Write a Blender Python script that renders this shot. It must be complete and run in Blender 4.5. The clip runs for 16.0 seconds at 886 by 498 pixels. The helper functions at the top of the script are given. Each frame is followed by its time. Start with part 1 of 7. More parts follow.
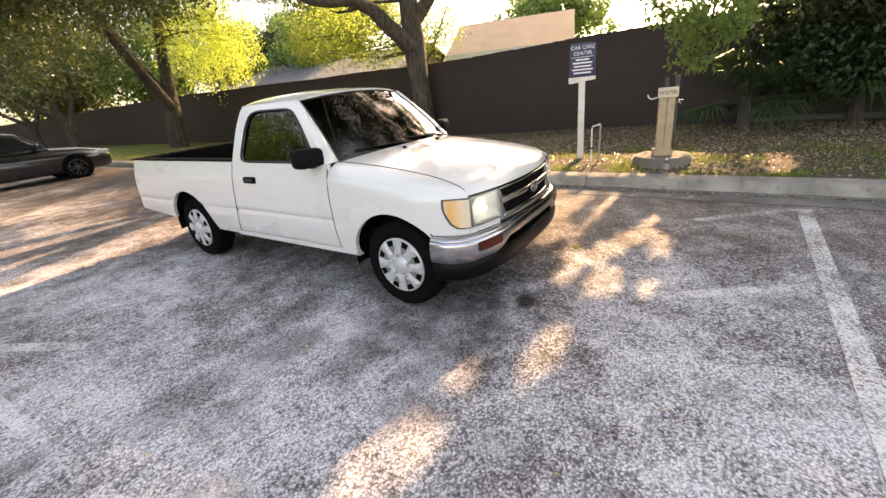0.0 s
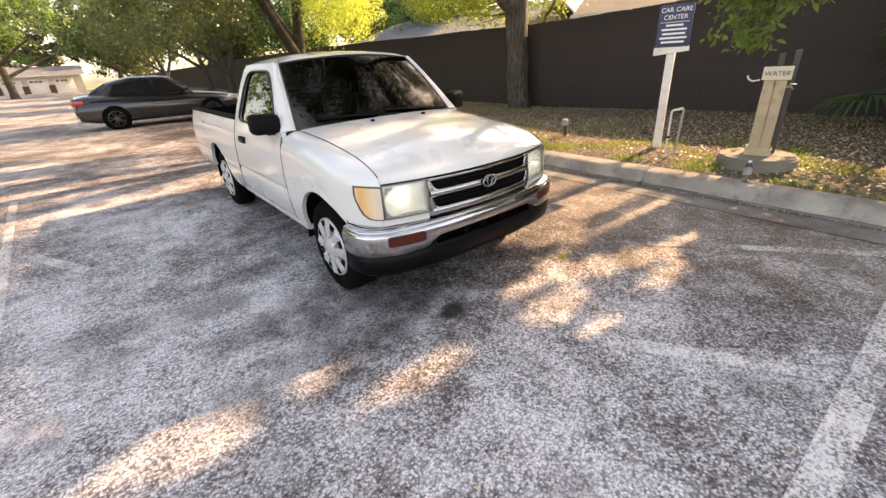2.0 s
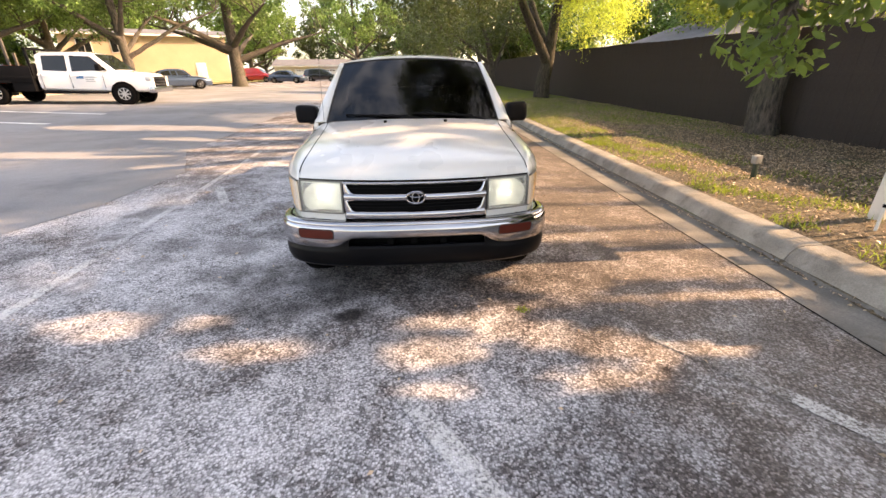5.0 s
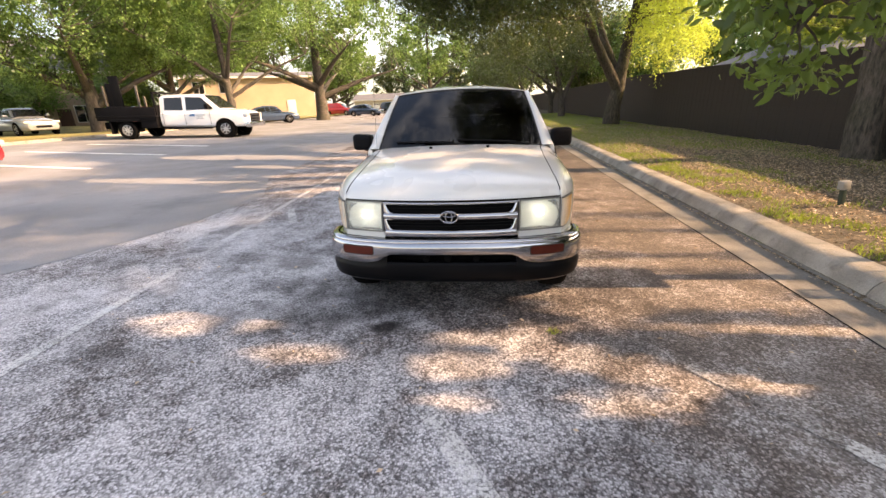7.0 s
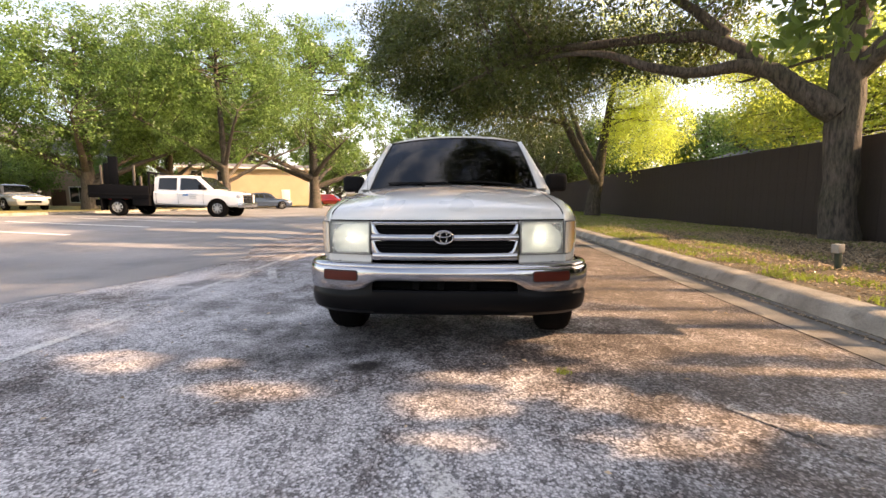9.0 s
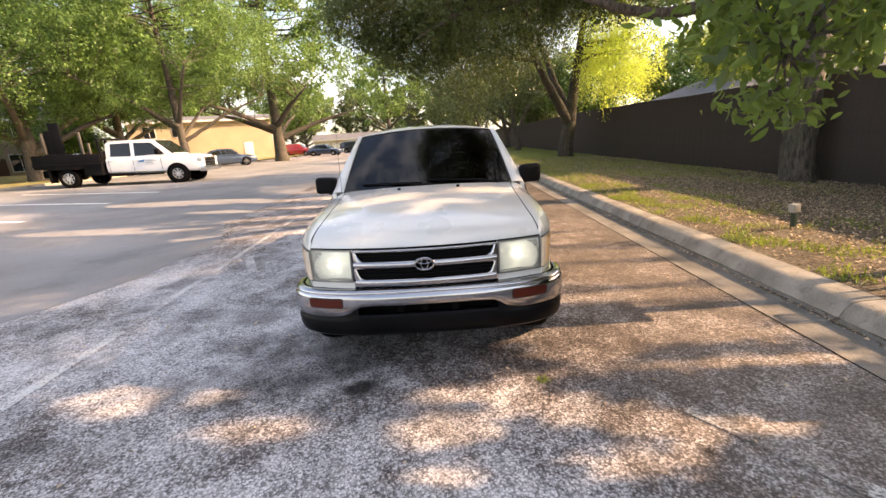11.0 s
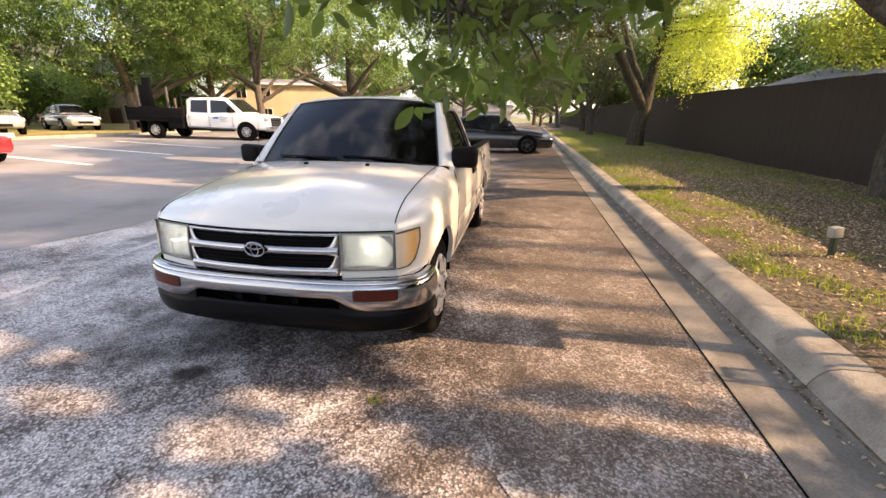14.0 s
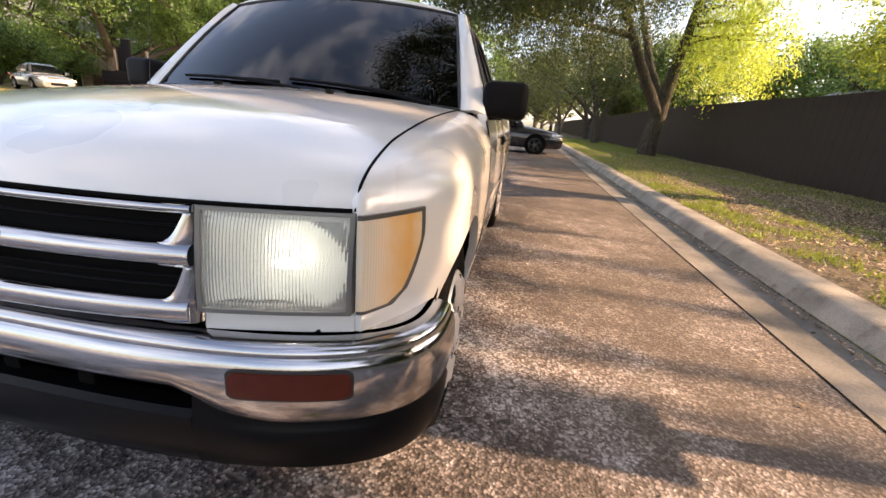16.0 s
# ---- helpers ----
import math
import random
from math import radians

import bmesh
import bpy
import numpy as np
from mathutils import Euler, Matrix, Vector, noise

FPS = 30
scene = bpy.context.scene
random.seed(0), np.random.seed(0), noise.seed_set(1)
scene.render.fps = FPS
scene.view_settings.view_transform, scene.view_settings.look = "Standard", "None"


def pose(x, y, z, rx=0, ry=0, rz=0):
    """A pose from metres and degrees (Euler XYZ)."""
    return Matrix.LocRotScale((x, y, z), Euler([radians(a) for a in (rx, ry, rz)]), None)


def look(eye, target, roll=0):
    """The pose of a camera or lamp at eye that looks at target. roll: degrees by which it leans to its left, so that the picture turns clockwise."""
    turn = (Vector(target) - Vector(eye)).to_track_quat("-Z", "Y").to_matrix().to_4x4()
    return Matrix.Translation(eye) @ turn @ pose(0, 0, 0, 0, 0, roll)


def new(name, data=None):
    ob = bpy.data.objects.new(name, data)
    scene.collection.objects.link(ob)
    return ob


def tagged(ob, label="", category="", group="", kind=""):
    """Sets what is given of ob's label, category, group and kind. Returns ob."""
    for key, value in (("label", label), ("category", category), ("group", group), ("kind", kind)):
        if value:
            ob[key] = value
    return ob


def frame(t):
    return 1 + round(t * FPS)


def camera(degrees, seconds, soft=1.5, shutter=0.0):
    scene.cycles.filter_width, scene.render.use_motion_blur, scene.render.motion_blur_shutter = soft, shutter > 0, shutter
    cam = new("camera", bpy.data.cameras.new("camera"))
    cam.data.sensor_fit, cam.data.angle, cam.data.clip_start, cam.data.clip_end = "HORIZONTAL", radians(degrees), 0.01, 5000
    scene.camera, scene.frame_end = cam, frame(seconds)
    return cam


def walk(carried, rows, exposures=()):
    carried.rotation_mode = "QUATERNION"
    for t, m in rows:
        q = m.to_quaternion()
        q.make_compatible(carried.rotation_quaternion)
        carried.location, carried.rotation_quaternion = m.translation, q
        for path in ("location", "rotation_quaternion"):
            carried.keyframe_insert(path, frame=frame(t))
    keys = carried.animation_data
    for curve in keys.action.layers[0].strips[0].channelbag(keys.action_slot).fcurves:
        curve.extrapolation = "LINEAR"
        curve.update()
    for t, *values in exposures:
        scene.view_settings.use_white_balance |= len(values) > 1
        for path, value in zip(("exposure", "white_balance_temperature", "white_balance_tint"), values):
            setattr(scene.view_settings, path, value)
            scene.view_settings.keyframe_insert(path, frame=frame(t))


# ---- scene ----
cam = camera(94.5, 16.0)
PATH = [
    (0, (-2.721, -0.981, 1.4), (-1.217, 0.12, 0.676), -6.0),
    (0.5, (-2.48, -1.049, 1.387), (-0.991, 0.052, 0.631), -4.2),
    (1, (-2.249, -1.278, 1.382), (-0.848, -0.054, 0.649), -5.5),
    (1.5, (-2.018, -1.518, 1.388), (-0.794, -0.142, 0.609), -6.2),
    (2, (-1.709, -1.607, 1.374), (-0.617, -0.154, 0.539), -3.5),
    (2.5, (-1.373, -1.788, 1.355), (-0.386, -0.251, 0.539), -5.4),
    (3, (-1.057, -1.944, 1.364), (-0.209, -0.335, 0.534), -4.7),
    (3.5, (-0.687, -1.956, 1.345), (0.045, -0.324, 0.45), -2.7),
    (4, (-0.374, -2.074, 1.343), (0.062, -0.304, 0.52), -5.5),
    (4.5, (-0.149, -2.119, 1.349), (0.087, -0.295, 0.565), -4.7),
    (4.7, (-0.068, -2.091, 1.348), (0.102, -0.267, 0.545), -2.2),
    (6.8, (0.26, -2.255, 1.36), (0.034, -0.381, 0.698), -2.8),
    (7, (0.24, -2.211, 1.337), (0.014, -0.339, 0.671), -2.2),
    (7.5, (0.18, -2.063, 1.181), (0.044, -0.15, 0.614), -0.2),
    (8, (0.164, -2.031, 0.991), (0.032, -0.062, 0.662), 0.6),
    (8.5, (0.167, -2.061, 0.907), (0.001, -0.081, 0.68), -0.1),
    (9, (0.171, -2.062, 0.893), (0.013, -0.081, 0.662), -0.3),
    (11.5, (0.168, -2.029, 1.415), (0.12, -0.113, 0.843), -4.1),
    (12, (0.392, -2.039, 1.384), (0.247, -0.137, 0.781), -5.2),
    (12.5, (0.65, -2.016, 1.371), (0.383, -0.145, 0.717), -5.9),
    (13, (0.915, -1.843, 1.355), (0.693, 0.053, 0.758), -1.4),
    (13.5, (1.179, -1.686, 1.332), (0.943, 0.217, 0.763), -0.2),
    (14, (1.287, -1.544, 1.318), (0.909, 0.323, 0.707), 0.2),
    (14.5, (1.187, -1.221, 1.213), (0.914, 0.664, 0.601), 3.8),
    (15, (1.078, -0.941, 1.107), (0.872, 0.932, 0.433), 7.7),
    (15.5, (1.02, -0.575, 1.012), (0.794, 1.298, 0.349), 6.9),
    (16, (0.947, -0.357, 0.956), (0.618, 1.522, 0.348), 4.9),
]
EXPOSURES = [(0.0, 1.92, 8700, 18), (2.5, 1.93, 8700, 18), (4.5, 1.94, 8400, 18), (7.0, 1.78, 8250, 18), (9.0, 1.66, 8200, 18), (12.0, 1.77, 8100, 18), (14.0, 1.70, 7950, 19), (16.0, 1.74, 7800, 20)]
walk(cam, [(t, look(eye, target, roll)) for t, eye, target, roll in PATH], EXPOSURES)

# sun and sky: late sun from behind the fence, low, warm
SUN_EL, SUN_AZ = 30.0, 2.0
world = bpy.data.worlds.new("sky")
scene.world = world
world.use_nodes = True
wt = world.node_tree
sky = wt.nodes.new("ShaderNodeTexSky")
sky.sky_type = "NISHITA"
sky.sun_disc = False
sky.sun_elevation = radians(SUN_EL)
sky.sun_rotation = radians(90 - SUN_AZ)
sky.dust_density = 2.0
sky.air_density = 1.0
wt.nodes["Background"].inputs["Strength"].default_value = 0.15
# thin broken cloud
wc = wt.nodes.new("ShaderNodeTexCoord")
wm = wt.nodes.new("ShaderNodeMapping")
wm.inputs["Scale"].default_value = (1.0, 1.0, 2.2)
wt.links.new(wc.outputs["Generated"], wm.inputs["Vector"])
wn = wt.nodes.new("ShaderNodeTexNoise")
wn.inputs["Scale"].default_value = 2.6
wn.inputs["Detail"].default_value = 7.0
wn.inputs["Roughness"].default_value = 0.58
wt.links.new(wm.outputs["Vector"], wn.inputs["Vector"])
wr = wt.nodes.new("ShaderNodeValToRGB")
wr.color_ramp.elements[0].position, wr.color_ramp.elements[1].position = 0.46, 0.70
wr.color_ramp.elements[1].color = (0.38, 0.38, 0.38, 1)
wt.links.new(wn.outputs["Fac"], wr.inputs["Fac"])
wx = wt.nodes.new("ShaderNodeMix")
wx.data_type = "RGBA"
wt.links.new(wr.outputs["Color"], wx.inputs[0])
wt.links.new(sky.outputs["Color"], wx.inputs[6])
wx.inputs[7].default_value = (8.0, 8.4, 9.0, 1)
wt.links.new(wx.outputs[2], wt.nodes["Background"].inputs["Color"])
sun_data = bpy.data.lights.new("sun", "SUN")
sun_data.energy = 4.1
sun_data.angle = radians(0.5)
sun_data.color = (1.0, 0.74, 0.50)
sun = new("sun", sun_data)
SUN_DIR = Vector((math.cos(radians(SUN_EL)) * math.cos(radians(SUN_AZ)), math.cos(radians(SUN_EL)) * math.sin(radians(SUN_AZ)), math.sin(radians(SUN_EL))))
sun.matrix_world = look(SUN_DIR * 60, (0, 0, 0))
tagged(sun, kind="structure")


# ---- materials ----
def nodes_of(name):
    m = bpy.data.materials.new(name)
    m.use_nodes = True
    return m, m.node_tree, m.node_tree.nodes["Principled BSDF"]


def tex_noise(nt, scale, detail=4.0, rough=0.55, vec=None):
    n = nt.nodes.new("ShaderNodeTexNoise")
    n.inputs["Scale"].default_value = scale
    n.inputs["Detail"].default_value = detail
    n.inputs["Roughness"].default_value = rough
    if vec is None:
        c = nt.nodes.new("ShaderNodeTexCoord")
        vec = c.outputs["Object"]
    nt.links.new(vec, n.inputs["Vector"])
    return n


def ramp(nt, fac, stops):
    r = nt.nodes.new("ShaderNodeValToRGB")
    el = r.color_ramp.elements
    while len(el) < len(stops):
        el.new(0.5)
    for e, (p, c) in zip(el, stops):
        e.position = p
        e.color = (*c, 1) if len(c) == 3 else c
    nt.links.new(fac, r.inputs["Fac"])
    return r


def mixed(nt, fac, a, b, mode="MIX"):
    n = nt.nodes.new("ShaderNodeMix")
    n.data_type = "RGBA"
    n.blend_type = mode
    for sock, v in ((n.inputs[0], fac), (n.inputs[6], a), (n.inputs[7], b)):
        if isinstance(v, (int, float)):
            sock.default_value = v
        elif isinstance(v, tuple):
            sock.default_value = (*v, 1)
        else:
            nt.links.new(v, sock)
    return n.outputs[2]


def bumped(nt, bsdf, height, strength, distance):
    b = nt.nodes.new("ShaderNodeBump")
    b.inputs["Strength"].default_value = strength
    b.inputs["Distance"].default_value = distance
    nt.links.new(height, b.inputs["Height"])
    nt.links.new(b.outputs["Normal"], bsdf.inputs["Normal"])
    return b


def surf(name, base, rough=0.5, metal=0.0, var=0.12, big=1.5, fine=60.0, bump=0.0, coat=0.0, spec=0.5, dirt=None):
    """A surface with variation at two scales and, where asked, fine relief."""
    m, nt, p = nodes_of(name)
    a = tex_noise(nt, big)
    b = tex_noise(nt, fine, 2.0)
    lo, hi = tuple(c * (1 - var) for c in base), tuple(min(1, c * (1 + var)) for c in base)
    one = ramp(nt, a.outputs["Fac"], [(0.3, lo), (0.7, hi)])
    two = ramp(nt, b.outputs["Fac"], [(0.3, (1 - var * 0.7,) * 3), (0.7, (1.0,) * 3)])
    col = mixed(nt, 1.0, one.outputs["Color"], two.outputs["Color"], "MULTIPLY")
    if dirt:
        d = tex_noise(nt, big * 2.3, 6.0, 0.65)
        f = ramp(nt, d.outputs["Fac"], [(0.52, (0, 0, 0)), (0.75, (0.8,) * 3)])
        col = mixed(nt, f.outputs["Color"], col, dirt)
    nt.links.new(col, p.inputs["Base Color"])
    r = ramp(nt, a.outputs["Fac"], [(0.3, (max(0, rough - 0.06),) * 3), (0.7, (min(1, rough + 0.06),) * 3)])
    nt.links.new(r.outputs["Color"], p.inputs["Roughness"])
    p.inputs["Metallic"].default_value = metal
    p.inputs["Specular IOR Level"].default_value = spec
    p.inputs["Coat Weight"].default_value = coat
    p.inputs["Coat Roughness"].default_value = 0.04
    if bump:
        bumped(nt, p, b.outputs["Fac"], 0.6, bump)
    return m


def road_nodes(nt):
    """Colour and height of old chip-seal asphalt with bleached and stained areas."""
    c = nt.nodes.new("ShaderNodeTexCoord").outputs["Object"]
    v = nt.nodes.new("ShaderNodeTexVoronoi")
    v.inputs["Scale"].default_value = 102
    nt.links.new(c, v.inputs["Vector"])
    bw = nt.nodes.new("ShaderNodeSeparateColor")
    nt.links.new(v.outputs["Color"], bw.inputs["Color"])
    sep = nt.nodes.new("ShaderNodeSeparateXYZ")
    nt.links.new(c, sep.inputs[0])

    def math_node(op, p, q, r=None):
        n = nt.nodes.new("ShaderNodeMath")
        n.operation = op
        for k, val in enumerate((p, q, r)):
            if val is None:
                continue
            if isinstance(val, (int, float)):
                n.inputs[k].default_value = val
            else:
                nt.links.new(val, n.inputs[k])
        return n.outputs["Value"]

    # how many of the chips are bare and pale: bleached sheets, blotches, the fresher strip along the kerb
    lane = nt.nodes.new("ShaderNodeMapRange")
    lane.inputs["From Min"].default_value, lane.inputs["From Max"].default_value = 1.8, -1.4
    lane.inputs["To Min"].default_value, lane.inputs["To Max"].default_value = -0.18, 0.15
    nt.links.new(sep.outputs["X"], lane.inputs["Value"])
    sheet = tex_noise(nt, 0.75, 4.0, 0.55, c)
    blotch = tex_noise(nt, 3.6, 5.0, 0.62, c)
    fine = tex_noise(nt, 24.0, 3.0, 0.6, c)
    den = math_node("MULTIPLY_ADD", sheet.outputs["Fac"], 1.15, lane.outputs["Result"])
    back = nt.nodes.new("ShaderNodeMapRange")
    back.inputs["From Min"].default_value, back.inputs["From Max"].default_value = 1.8, 5.0
    back.inputs["To Min"].default_value, back.inputs["To Max"].default_value = 0.0, -0.17
    nt.links.new(sep.outputs["Y"], back.inputs["Value"])
    den = math_node("ADD", den, back.outputs["Result"])
    front = nt.nodes.new("ShaderNodeMapRange")
    front.inputs["From Min"].default_value, front.inputs["From Max"].default_value = -0.6, -1.5
    front.inputs["To Min"].default_value, front.inputs["To Max"].default_value = 0.0, 0.11
    nt.links.new(sep.outputs["Y"], front.inputs["Value"])
    den = math_node("ADD", den, front.outputs["Result"])
    den = math_node("MULTIPLY_ADD", blotch.outputs["Fac"], 0.85, den)
    den = math_node("MULTIPLY_ADD", fine.outputs["Fac"], 0.55, den)
    den = math_node("SUBTRACT", den, 1.11)
    tone = math_node("MULTIPLY_ADD", bw.outputs["Red"], 0.49, math_node("ADD", den, 0.095))
    chips = ramp(nt, tone, [(0.05, (0.038, 0.036, 0.037)), (0.30, (0.115, 0.110, 0.112)), (0.48, (0.26, 0.25, 0.255)), (0.66, (0.52, 0.505, 0.515)), (0.92, (0.80, 0.78, 0.79))])
    # bitumen between the chips
    bit = ramp(nt, v.outputs["Distance"], [(0.40, (1.0,) * 3), (0.85, (0.5, 0.49, 0.49))])
    col = mixed(nt, 1.0, chips.outputs["Color"], bit.outputs["Color"], "MULTIPLY")
    brown = ramp(nt, den, [(0.0, (0.92, 0.83, 0.78)), (0.22, (1.0, 1.0, 1.0))])
    col = mixed(nt, 1.0, col, brown.outputs["Color"], "MULTIPLY")
    dark = tex_noise(nt, 1.5, 5.0, 0.6, c)
    dk = ramp(nt, dark.outputs["Fac"], [(0.53, (0.0,) * 3), (0.64, (0.9,) * 3)])
    col = mixed(nt, dk.outputs["Color"], col, mixed(nt, 1.0, col, (0.40, 0.385, 0.38), "MULTIPLY"))
    # tan dust in the lane along the kerb
    dust = nt.nodes.new("ShaderNodeMapRange")
    dust.inputs["From Min"].default_value, dust.inputs["From Max"].default_value = 0.7, 1.5
    nt.links.new(sep.outputs["X"], dust.inputs["Value"])
    tan = mixed(nt, 1.0, col, (1.02, 1.0, 0.97), "MULTIPLY")
    col = mixed(nt, dust.outputs["Result"], col, mixed(nt, 0.24, tan, (0.27, 0.215, 0.165)))
    # oil spots with ragged edges; the widest puts under-bumper shade into the colour
    warp = tex_noise(nt, 7.0, 4.0, 0.6, c)
    for sx, sy, r, ax in ((-0.40, 0.04, 0.15, 0.6), (-0.62, -0.16, 0.12, 0.7), (-1.0, 0.12, 0.30, 0.6), (-2.05, -0.35, 0.24, 0.6), (-0.15, -0.05, 0.5, 0.45), (0.75, -1.05, 0.55, 0.5), (1.3, 0.6, 0.6, 0.6), (0.2, 0.42, 0.95, 0.38), (-1.05, 0.75, 0.35, 0.9), (-1.4, 0.64, 0.36, 0.6), (-2.14, 1.26, 0.30, 0.6), (-1.2, 1.5, 0.42, 0.45), (-1.25, -0.02, 0.2, 0.7), (-0.95, -0.3, 0.13, 0.7), (1.2, -0.55, 0.05, 0.9), (-0.8, 0.34, 0.72, 0.6), (-0.55, 0.9, 0.5, 1.2)):
        m = nt.nodes.new("ShaderNodeMapping")
        m.vector_type = "TEXTURE"
        m.inputs["Location"].default_value = (sx, sy, 0)
        m.inputs["Scale"].default_value = (r * 2, r * ax * 2, 1)
        nt.links.new(c, m.inputs["Vector"])
        ln = nt.nodes.new("ShaderNodeVectorMath")
        ln.operation = "LENGTH"
        nt.links.new(m.outputs["Vector"], ln.inputs[0])
        ad = nt.nodes.new("ShaderNodeMath")
        ad.operation = "MULTIPLY_ADD"
        ad.inputs[1].default_value = 0.6
        nt.links.new(warp.outputs["Fac"], ad.inputs[0])
        nt.links.new(ln.outputs["Value"], ad.inputs[2])
        k = 0.97 if r in (0.15, 0.05) else 0.22 if r in (0.5, 0.55, 0.6, 0.95) and sy < 0.9 else 0.5
        f = ramp(nt, ad.outputs["Value"], [(0.5, (k,) * 3), (0.68, (k * 0.6,) * 3), (0.86, (0,) * 3)])
        col = mixed(nt, f.outputs["Color"], col, mixed(nt, 1.0, col, (0.10, 0.085, 0.08), "MULTIPLY"))
    return c, col, v.outputs["Distance"]


def road_material():
    m, nt, p = nodes_of("asphalt")
    c, col, h = road_nodes(nt)
    nt.links.new(col, p.inputs["Base Color"])
    p.inputs["Roughness"].default_value = 0.82
    p.inputs["Specular IOR Level"].default_value = 0.35
    bumped(nt, p, h, 0.9, 0.004)
    return m


def paint_material(name="worn_line_paint", wear=0.5, most=0.92):
    """White road paint worn down to the chips."""
    m, nt, p = nodes_of(name)
    c, col, h = road_nodes(nt)
    w = tex_noise(nt, 60.0, 4.0, 0.75, c)
    w2 = tex_noise(nt, 2.2, 3.0, 0.6, c)
    add = nt.nodes.new("ShaderNodeMath")
    add.operation = "MULTIPLY_ADD"
    add.inputs[1].default_value = 0.55
    nt.links.new(w2.outputs["Fac"], add.inputs[0])
    nt.links.new(w.outputs["Fac"], add.inputs[2])
    f = ramp(nt, add.outputs["Value"], [(wear + 0.17, (0, 0, 0)), (wear + 0.30, (most,) * 3)])
    nt.links.new(mixed(nt, f.outputs["Color"], col, (0.74, 0.73, 0.70)), p.inputs["Base Color"])
    p.inputs["Roughness"].default_value = 0.75
    bumped(nt, p, h, 0.8, 0.003)
    return m


def leaf_material(name, dark, light, back, trans=0.45, rough=0.45):
    """Leaves: glossy face, light shining through."""
    m, nt, p = nodes_of(name)
    g = nt.nodes.new("ShaderNodeNewGeometry")
    r = ramp(nt, g.outputs["Random Per Island"], [(0.0, dark), (0.6, light), (1.0, tuple(min(1, x * 1.35) for x in light))])
    nt.links.new(r.outputs["Color"], p.inputs["Base Color"])
    p.inputs["Roughness"].default_value = rough
    p.inputs["Specular IOR Level"].default_value = 0.4
    t = nt.nodes.new("ShaderNodeBsdfTranslucent")
    tint = mixed(nt, 0.5, r.outputs["Color"], back)
    nt.links.new(tint, t.inputs["Color"])
    x = nt.nodes.new("ShaderNodeMixShader")
    x.inputs[0].default_value = trans
    nt.links.new(p.outputs[0], x.inputs[1])
    nt.links.new(t.outputs[0], x.inputs[2])
    nt.links.new(x.outputs[0], nt.nodes["Material Output"].inputs["Surface"])
    return m


def bark_material():
    m, nt, p = nodes_of("bark")
    c = nt.nodes.new("ShaderNodeTexCoord").outputs["Object"]
    mp = nt.nodes.new("ShaderNodeMapping")
    mp.inputs["Scale"].default_value = (1, 1, 0.22)
    nt.links.new(c, mp.inputs["Vector"])
    a = tex_noise(nt, 22, 6, 0.65, mp.outputs["Vector"])
    b = tex_noise(nt, 2.0, 3, 0.5, c)
    r = ramp(nt, a.outputs["Fac"], [(0.35, (0.030, 0.024, 0.020)), (0.65, (0.135, 0.110, 0.090))])
    k = ramp(nt, b.outputs["Fac"], [(0.4, (1, 1, 1)), (0.7, (0.75, 0.85, 0.7))])
    nt.links.new(mixed(nt, 1.0, r.outputs["Color"], k.outputs["Color"], "MULTIPLY"), p.inputs["Base Color"])
    p.inputs["Roughness"].default_value = 0.9
    bumped(nt, p, a.outputs["Fac"], 1.0, 0.03)
    return m


def glass_material(name, tint, rough=0.0, trans=1.0, ior=1.5):
    m, nt, p = nodes_of(name)
    p.inputs["Base Color"].default_value = (*tint, 1)
    p.inputs["Transmission Weight"].default_value = trans
    p.inputs["Roughness"].default_value = rough
    p.inputs["IOR"].default_value = ior
    return m


def glow_material(name, color, strength):
    m, nt, p = nodes_of(name)
    p.inputs["Base Color"].default_value = (*color, 1)
    p.inputs["Emission Color"].default_value = (*color, 1)
    p.inputs["Emission Strength"].default_value = strength
    return m


def ground_material():
    """Verge soil under leaf litter with grass coming through."""
    m, nt, p = nodes_of("verge_soil")
    a = tex_noise(nt, 0.8, 5, 0.6)
    b = tex_noise(nt, 28, 4, 0.6)
    s = ramp(nt, b.outputs["Fac"], [(0.3, (0.028, 0.022, 0.013)), (0.55, (0.135, 0.105, 0.068)), (0.8, (0.28, 0.22, 0.15))])
    g = ramp(nt, b.outputs["Fac"], [(0.3, (0.03, 0.05, 0.012)), (0.7, (0.10, 0.14, 0.03))])
    f = ramp(nt, a.outputs["Fac"], [(0.54, (0, 0, 0)), (0.66, (0.7,) * 3)])
    nt.links.new(mixed(nt, f.outputs["Color"], s.outputs["Color"], g.outputs["Color"]), p.inputs["Base Color"])
    p.inputs["Roughness"].default_value = 0.95
    bumped(nt, p, b.outputs["Fac"], 1.0, 0.03)
    return m


M_ROAD = road_material()
M_PAINT = paint_material("worn_line_paint", 0.55)
M_PAINT2 = paint_material("faint_line_paint", 0.58, 0.75)
M_PAINT3 = paint_material("white_line_paint", 0.52)
M_PAINT4 = paint_material("thin_line_paint", 0.545, 0.8)
M_PAINT5 = paint_material("nearly_gone_line_paint", 0.61, 0.5)
M_FARPAINT = surf("line_paint", (0.82, 0.82, 0.80), 0.7, fine=20)
M_CONC = surf("concrete", (0.335, 0.305, 0.262), 0.9, var=0.34, big=3.4, fine=95, bump=0.008, dirt=(0.13, 0.115, 0.095))
M_GUTTER = surf("gutter_concrete", (0.19, 0.178, 0.16), 0.9, var=0.4, big=2.2, fine=80, bump=0.004, dirt=(0.09, 0.075, 0.06))
M_SOIL = ground_material()
M_LAWN = surf("lawn", (0.15, 0.17, 0.05), 0.95, var=0.4, big=0.35, fine=12, bump=0.03)
